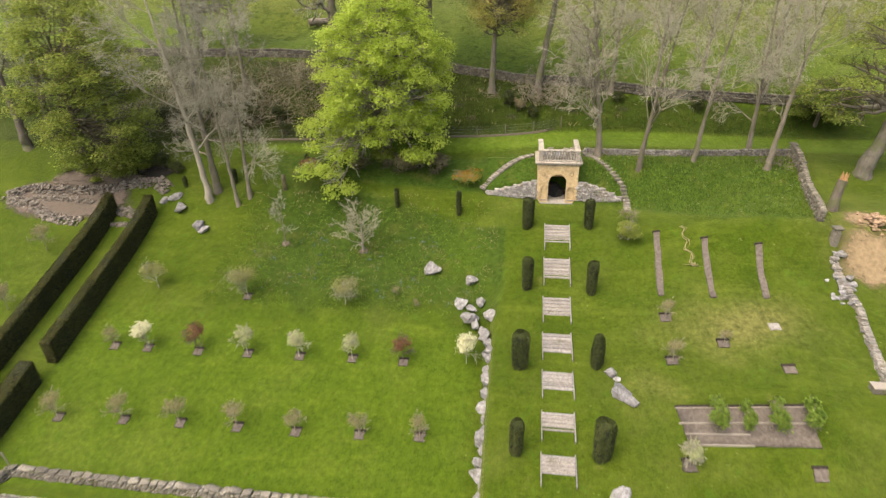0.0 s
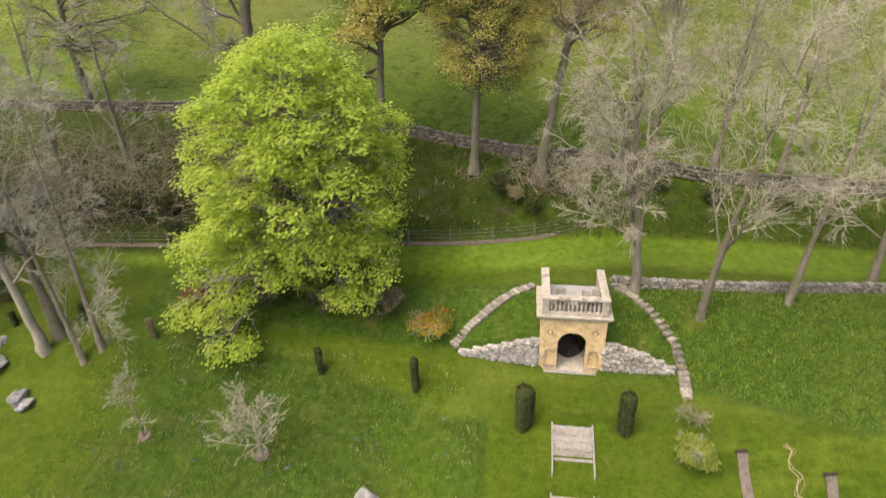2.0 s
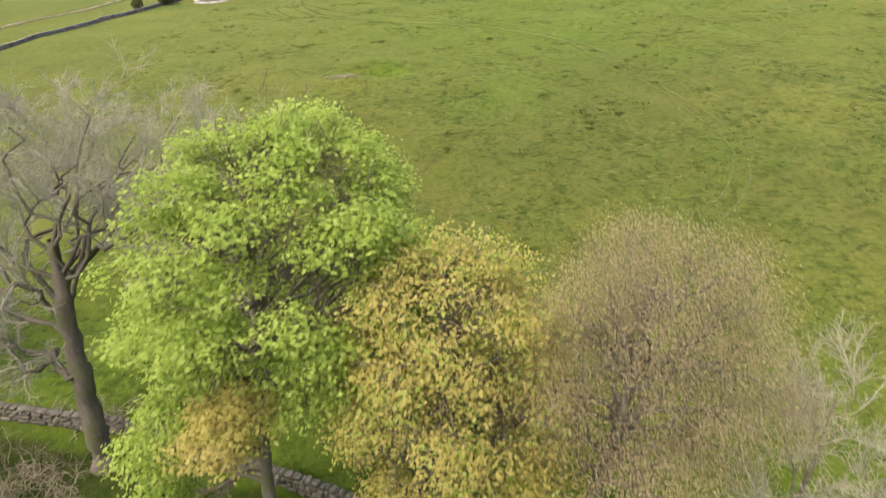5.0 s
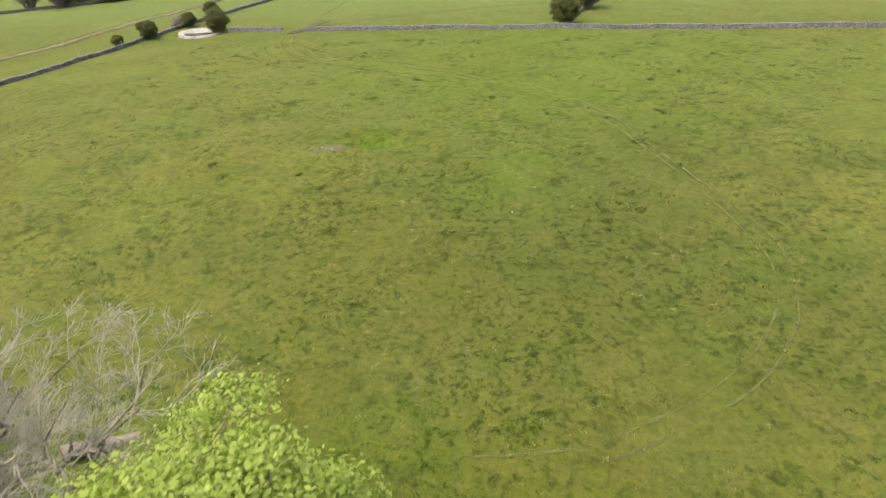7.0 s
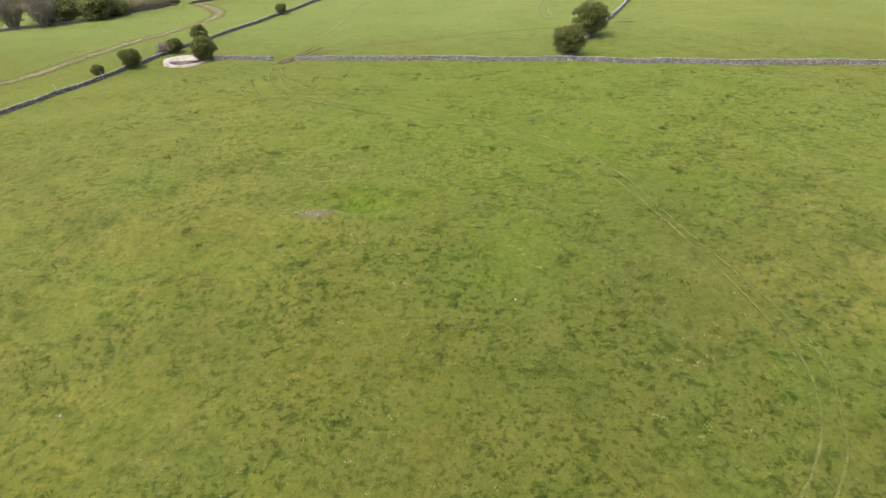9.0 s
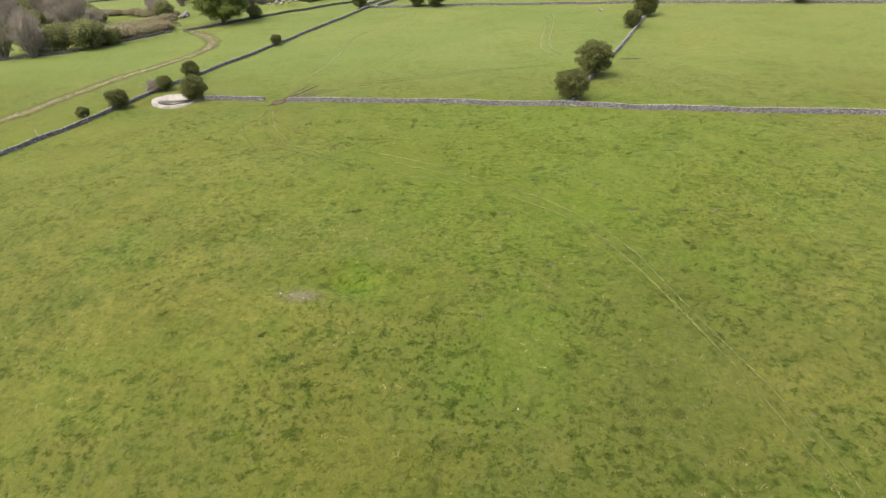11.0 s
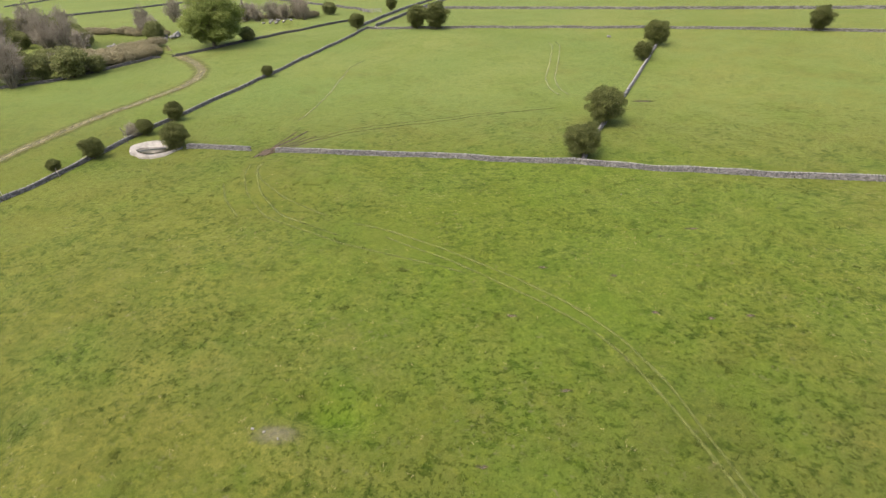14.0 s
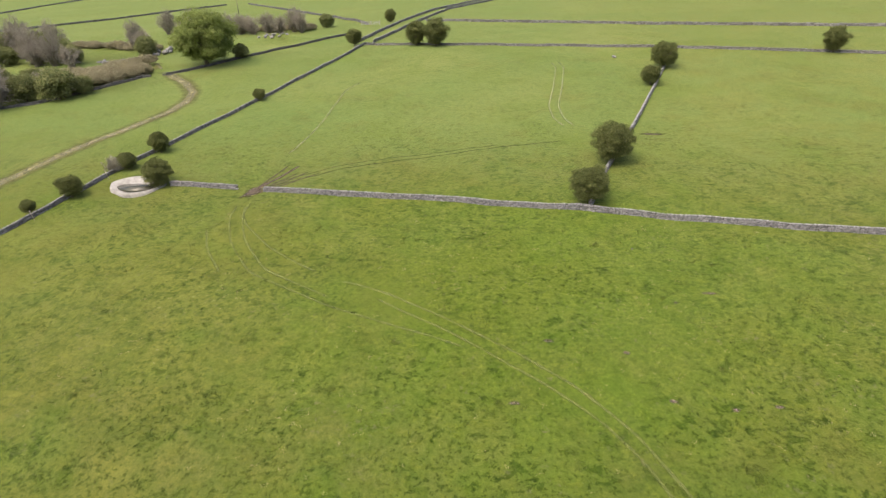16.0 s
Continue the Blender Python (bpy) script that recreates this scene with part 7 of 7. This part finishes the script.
for line in (SWEEP, [(x + 1.7, y + .6) for x, y in SWEEP[:6]], TURN, [(x - 2.6, y - 1.5) for x, y in SWEEP[1:4]]):
    ribbon("tyre_track", line, .62, TYRE_LINE, "faint pale tyre track pressed in the grass", .05)
for off in (-.95, .95):
    ribbon("tyre_track", [(x + off, y) for x, y in ((1.2, 243), (2.6, 236), (1.6, 219), (.4, 206), (1.2, 198), (3.6, 192))], .55, FAR_LINE, "faint pale tyre track pressed in the grass", .06)
    ribbon("wheel_rut", [(x + off * .4, y + off) for x, y in ((-47.4, 162.5), (-46.2, 166), (-44.0, 170.5), (-42.0, 175.5))], .8, MUD, "muddy wheel ruts through the gateway", .05)
ribbon("wheel_rut", ((-46, 166), (-39.1, 170.6), (-34.3, 174.2), (-18.8, 179.7), (-7.4, 183.9), (2.8, 186.7)), .42, DARK_RUT, "dark wheel rut across the pasture", .05)
ribbon("wheel_rut", ((-46, 167), (-39.6, 172.0), (-34.8, 175.6), (-19.2, 181.1), (-7.4, 185.0)), .3, DARK_RUT, "dark wheel rut across the pasture", .05)
for dx, dy in ((3.2, 4.6), (4.6, 5.2), (2.0, 6.0), (6.0, 4.4), (1.0, 7.5)):
    ribbon("wheel_rut", ((-47.2 + dx * .2, 163.6), (-46.6 + dx * .45, 166), (-45.8 + dx, 167.5 + dy * .6), (-45.0 + dx * 1.35, 169 + dy)), .5, MUD, "muddy wheel ruts through the gateway", .06)
ribbon("sheep_path", ((-46.4, 178.8), (-45.4, 188.5), (-45.5, 196), (-47.2, 219), (-45, 228)), .6, FAR_LINE, "faint sheep path in the grass", .06)
blot("gateway_mud", -46.2, 165.2, 1.7, 2.6, MUD, "brown mud in the gateway", .07)
blot("pale_spoil", -22.4, 111.1, 2.9, 1.3, PALE_SPOIL, "pale thin grass and stones on the rim of the hollow", .05)
blot("gap_mud", 17.0, 189.5, 3.2, .7, MUD, "bare reddish mud by the wall gap", .07)
for x, y, rx, ry in ((5.6, 133.2, .75, .5), (15.4, 143, 1.6, .4), (11.6, 141.1, .7, .35), (.1, 117.6, 1.2, .35), (-4.6, 126.5, .9, .5), (13.8, 127.4, .7, .4), (-1.6, 134.4, 1.1, .4), (8.9, 127.8, .7, .4), (17.4, 128, .8, .4), (-6.2, 110.2, .8, .35)):
    blot("bare_spot", x, y, rx, ry, BARE_SPOT, "small bare earth spot in the pasture", .04)


def thorn_data(seed, tall, wide, count, leaf=.2, stem_h=.12):
    rng = np.random.default_rng(seed)
    T = np.array([[(0, 0, -.3), (.05, 0, tall * .2), (.1, .05, tall * .45), (.05, 0, tall * .8)]])
    TR = np.array([[.22, .17, .12, .04]]) * tall / 5
    c = tall * (stem_h + (1 - stem_h) / 2)
    lobes = [(x * f, y * f, c + (z - c) * f, r * f2, r * f2, q * f2) for (x, y, z, r, _, q), f, f2 in zip(lobes_in(seed, 46, (0, 0, c), (wide * .39, wide * .39, tall * (1 - stem_h) * .42), wide * .15, low=-1.0), rng.uniform(.80, 1.08, 60), rng.uniform(.75, 1.3, 60))]
    P1, R1 = branch_to(rng, *(lambda p: (p, np.array(lobes)[:, :3]))(along(np.repeat(T, len(lobes), 0), np.repeat(TR, len(lobes), 0), rng.uniform(.15, .8, len(lobes)))[0]), np.full(len(lobes), .05 * tall / 5))
    C, d, _ = blob_points(rng, count // 6, lobes)
    C, d = clustered(rng, C, d, 6, leaf * 1.3, .8)
    C[:, 2] = np.maximum(C[:, 2], rng.uniform(.02, .3, len(C)))
    return tubes(((T, TR), (P1, R1)), 6), leaf_mesh(leaves(C, leaf, rng, d, .4, 1.3))


THORNS = [thorn_data(200 + q, t, w, n, .15, .03) for q, (t, w, n) in enumerate(((5.3, 6.0, 20000), (5.2, 5.2, 17000), (4.3, 4.7, 14000)))]
HAWTHORNS = ((4.4, 163.2, 0, .95, 0), (8.9, 177.2, 0, 1.14, 80), (21.5, 220.3, 2, .98, 30), (26.6, 234.2, 0, 1.12, 200), (68.3, 245.6, 1, 1.18, 10), (-39.4, 267.5, 1, 1.35, 120), (-33.0, 266, 1, 1.55, 40), (-59.7, 270.6, 2, 1.2, 20), (-62, 331, 1, 1.0, 90), (-65.4, 211.8, 2, .64, 60),
             (-71.0, 180.7, 1, .75, 10), (-62.9, 166.8, 1, .94, 150), (-72.5, 173.2, 2, .7, 220), (-75.0, 162.2, 2, .84, 300), (-78.0, 156.8, 2, .52, 45))
for x, y, q, s, turn in HAWTHORNS:
    plant("hawthorn_tree", x, y, THORNS[q], (BARK_DARK, THORN_LEAF), "rounded dark green hawthorn beside a drystone wall", "hawthorn", "hawthorns along the walls", turn, s, ("trunk", "crown"))
BRUSH = [thorn_data(230, 4.0, 5.2, 11000, .2, .02), thorn_data(231, 4.6, 4.6, 10000, .2, .03)]
BRAMBLE = leaf_material("bramble", (.135, .118, .085), (.21, .185, .14), (.31, .28, .22), .35)
OLIVE = leaf_material("olive_scrub", (.17, .19, .07), (.26, .28, .11), (.38, .39, .18), .45)
BROWN_SCRUB = leaf_material("brown_scrub", (.17, .155, .09), (.26, .235, .14), (.36, .325, .21), .4)
TWIG_HAZE = plain_material("bare_thorn_twigs", (.19, .165, .13), (.34, .31, .255), 1.5)


def stemmy_data(seed, tall, wide):
    """A leafless many-stemmed thorn: stems that fan out, and a haze of fine twigs."""
    rng = np.random.default_rng(seed)
    m = 20
    a = rng.uniform(0, 6.283, m)
    u = np.sqrt(np.linspace(.02, 1, m))
    ends = np.stack([np.cos(a) * wide * .42 * u, np.sin(a) * wide * .42 * u, tall * (.9 - .5 * u ** 2 * rng.uniform(.6, 1.2, m))], 1)
    P, R = branch_to(rng, np.stack([ends[:, 0] * .15, ends[:, 1] * .15, np.full(m, -.3)], 1), ends, np.full(m, .11), 7)
    P2, R2 = grow(rng, P, R, 13, .38, 42, 4, (.15, 1.0), .06, .2, .5, .35, .3, .02)
    P3, R3 = grow(rng, P2, R2, 8, .6, 38, 3, (.15, 1.0), .03, .25, .6, .3, .5, .02)
    return tubes(((P, R),), 5), tubes(((P2, R2), (P3, np.maximum(R3, .022))), 3)


STEMMY = [stemmy_data(244, 7.0, 6.0), stemmy_data(245, 5.2, 6.4)]
bramble = thorn_data(241, 2.0, 6.4, 6500, .2, .0)


def bare_thorn(x, y, q, s, turn, label="bare greyish thorn thicket on the quarry bank"):
    ob = plant("bare_thorn", x, y, STEMMY[q], (BARK_GREY, TWIG_HAZE), label, "shrub", "thickets in the quarry", turn, s, ("stemwork", "twigs"))
    ob.children[0]["kind"] = "stuff"
    return ob


bare_thorn(-74.6, 172.0, 1, .5, 0, "bare grey thorn bush by the pond")
plant("broad_tree", -96.8, 246.4, thorn_data(233, 14.5, 19.0, 52000, .30, .02), (BARK_DARK, FIELD_TREE_LEAF), "very broad dense green tree by the old quarry", "tree", names=("trunk", "crown"))
# scrub: x, y, mesh, scale, leaf
SCRUB_GREEN = leaf_material("scrub_green", (.10, .12, .045), (.17, .19, .07), (.27, .28, .115), .45)
for k, (x, y, q, s, m) in enumerate(((-119.3, 214.8, 0, 1.8, SCRUB_GREEN), (-115.4, 219.0, 1, 1.0, SCRUB_GREEN), (-127, 213, 1, 1.45, OLIVE), (-124, 222, 0, 1.2, OLIVE), (-145, 253, 0, 1.35, OLIVE), (-160, 259, 1, 1.9, BROWN_SCRUB), (-152, 258, 1, 1.5, OLIVE), (-167, 252, 0, 1.3, BROWN_SCRUB), (-129.5, 267.5, 1, 1.5, SCRUB_GREEN), (-175, 262, 1, 1.8, BROWN_SCRUB), (-133, 224, 0, 1.3, OLIVE), (-90, 254.5, 0, 1.0, FIELD_TREE_LEAF), (-186, 268, 0, 1.9, OLIVE), (-138, 218, 1, 1.6, SCRUB_GREEN), (-86, 322, 0, 1.2, OLIVE))):
    plant("scrub_bush", x, y, BRUSH[q], (BARK_DARK, m), {"scrub_green": "dense dull green scrub bush on the quarry bank", "olive_scrub": "olive scrub bush coming into leaf in the quarry", "brown_scrub": "tall brown scrub bush in the quarry"}.get(m.name, "fresh green bush beside the broad tree"), "shrub", "thickets in the quarry", k * 47, s, ("trunk", "crown"))
for k, (x, y, q, s) in enumerate(((-129, 206, 0, 1.6), (-133, 211, 0, 1.5), (-138, 206, 0, 1.7), (-141, 279, 0, 1.3), (-136, 276, 1, 1.2), (-122, 284, 0, 1.6), (-117, 287, 0, 1.4), (-170, 262, 0, 1.8), (-163, 268, 0, 1.5), (-181, 256, 0, 2.0), (-155, 250, 1, 1.3), (-150, 314, 0, 1.3), (-121, 306, 1, 1.5), (-115.5, 308, 1, 1.4), (-110, 306, 1, 1.3), (-104, 308, 1, 1.4), (-99, 306, 1, 1.2), (-94.6, 309, 0, 1.25), (-91, 307, 0, 1.1), (-128, 300, 0, 1.2), (-137, 304, 1, 1.2), (-194, 268, 0, 1.9), (-172, 246, 0, 1.6), (-128, 221, 1, 1.1), (-149, 250, 0, 1.4), (-158, 253, 0, 1.6), (-141, 247, 1, 1.2), (-134, 214, 1, 1.2), (-122, 219, 1, .9))):
    bare_thorn(x, y, q, s, k * 59)
q_rng = np.random.default_rng(15)
for k in range(64):
    t = q_rng.uniform() ** .8
    x, y = -124 + 15 * t - q_rng.uniform(0, 14), 215 + 19 * t + q_rng.uniform(0, 12)
    plant("bramble_mound", x, y, bramble, (BARK_DARK, BRAMBLE if k % 4 else BROWN_SCRUB), "low brown mound of leafless brambles on the quarry bank", "brambles", "brambles in the quarry", k * 77, q_rng.uniform(.7, 1.35), ("trunk", "crown"))
for k in range(16):
    x, y = -166 + k * 2.4 + q_rng.normal(), 284 - k * .5 + q_rng.normal() * 1.5
    plant("bramble_mound", x, y, bramble, (BARK_DARK, OLIVE if k % 3 else BRAMBLE), "low rough mound of scrub along the quarry edge", "brambles", "brambles in the quarry", k * 61, q_rng.uniform(.6, 1.1), ("trunk", "crown"))
for k in range(12):
    x, y = -122 + k * 2.9 + q_rng.normal(), 314 + q_rng.normal() * 2
    plant("bramble_mound", x, y, bramble, (BARK_DARK, OLIVE if k % 2 else BRAMBLE), "low rough mound of scrub along the quarry edge", "brambles", "brambles in the quarry", k * 91, q_rng.uniform(.7, 1.2), ("trunk", "crown"))
for k in range(26):
    put_rock(-137 + RNG.normal() * 4.5, 258.5 + RNG.normal() * 1.0, RNG.uniform(.7, 1.7), 260 + k, "dark weathered rubble in the quarry face", "quarry rubble", .8, .2, material=WALLSTONE)
for k in range(18):
    put_rock(-124.6 + RNG.normal() * 1.9, 269.5 + RNG.normal() * 1.3, RNG.uniform(.8, 2.0), 300 + k, "pale spoil rock in the old quarry", "quarry rocks", .8, .0)
for k in range(14):
    put_rock(-93 + RNG.normal() * 3.6, 286.5 + RNG.normal() * 1.4, RNG.uniform(.5, 1.3), 320 + k, "pale spoil rock on the grass mound", "quarry rocks", .6, .1)
gate = tagged(thing("field_gate", -72.4, 324, ground_z(-72.4, 324), -8), "pale metal field gate by the distant road", "gate")
for h in (.2, .5, .8, 1.1, 1.35):
    part("bar", boxed(0, 8, -.03, .03, h, h + .1), WIRE, gate)
for x in (0, 4, 8):
    part("post", boxed(x - .1, x + .1, -.1, .1, -.3, 1.6), TIMBER, gate)
pole_far = tagged(thing("utility_pole", -158, 392, ground_z(-158, 392)), "slim distant utility pole beside the wall", "utility pole")
part("shaft", lathe(((.18, -.4), (.14, 8.0)), 8), BARK_MID, pole_far)
part("crossarm", boxed(-.9, .9, -.06, .06, 7.2, 7.4), BARK_MID, pole_far)
for x, y, s in ((8.5, 151.2, .22), (-2.6, 101.2, .18), (-33.9, 88.3, .2), (-24.6, 111.6, .3), (-23.4, 111.2, .22), (-22.0, 110.6, .2), (-49.4, 166.3, .5), (-44.0, 165.6, .5), (4.2, 160.7, .6), (4.7, 160.5, .45), (16.5, 245.5, .9)):
    put_rock(x, y, s, int(x * 10) % 97 + 400, "pale stone fallen from the field wall", "fallen wall stones", .7, .1)
for x, y in ((-79.0, 147.5), (-75.8, 155.0), (-73.5, 169.0)):
    tagged(single("fence_stake", lathe(((.06, -.3), (.06, 1.5), (.03, 1.55)), 6), TIMBER, pose(x, y, ground_z(x, y), 4, -8)), "leaning timber stake by the field wall", "stake", "stakes by the field wall")
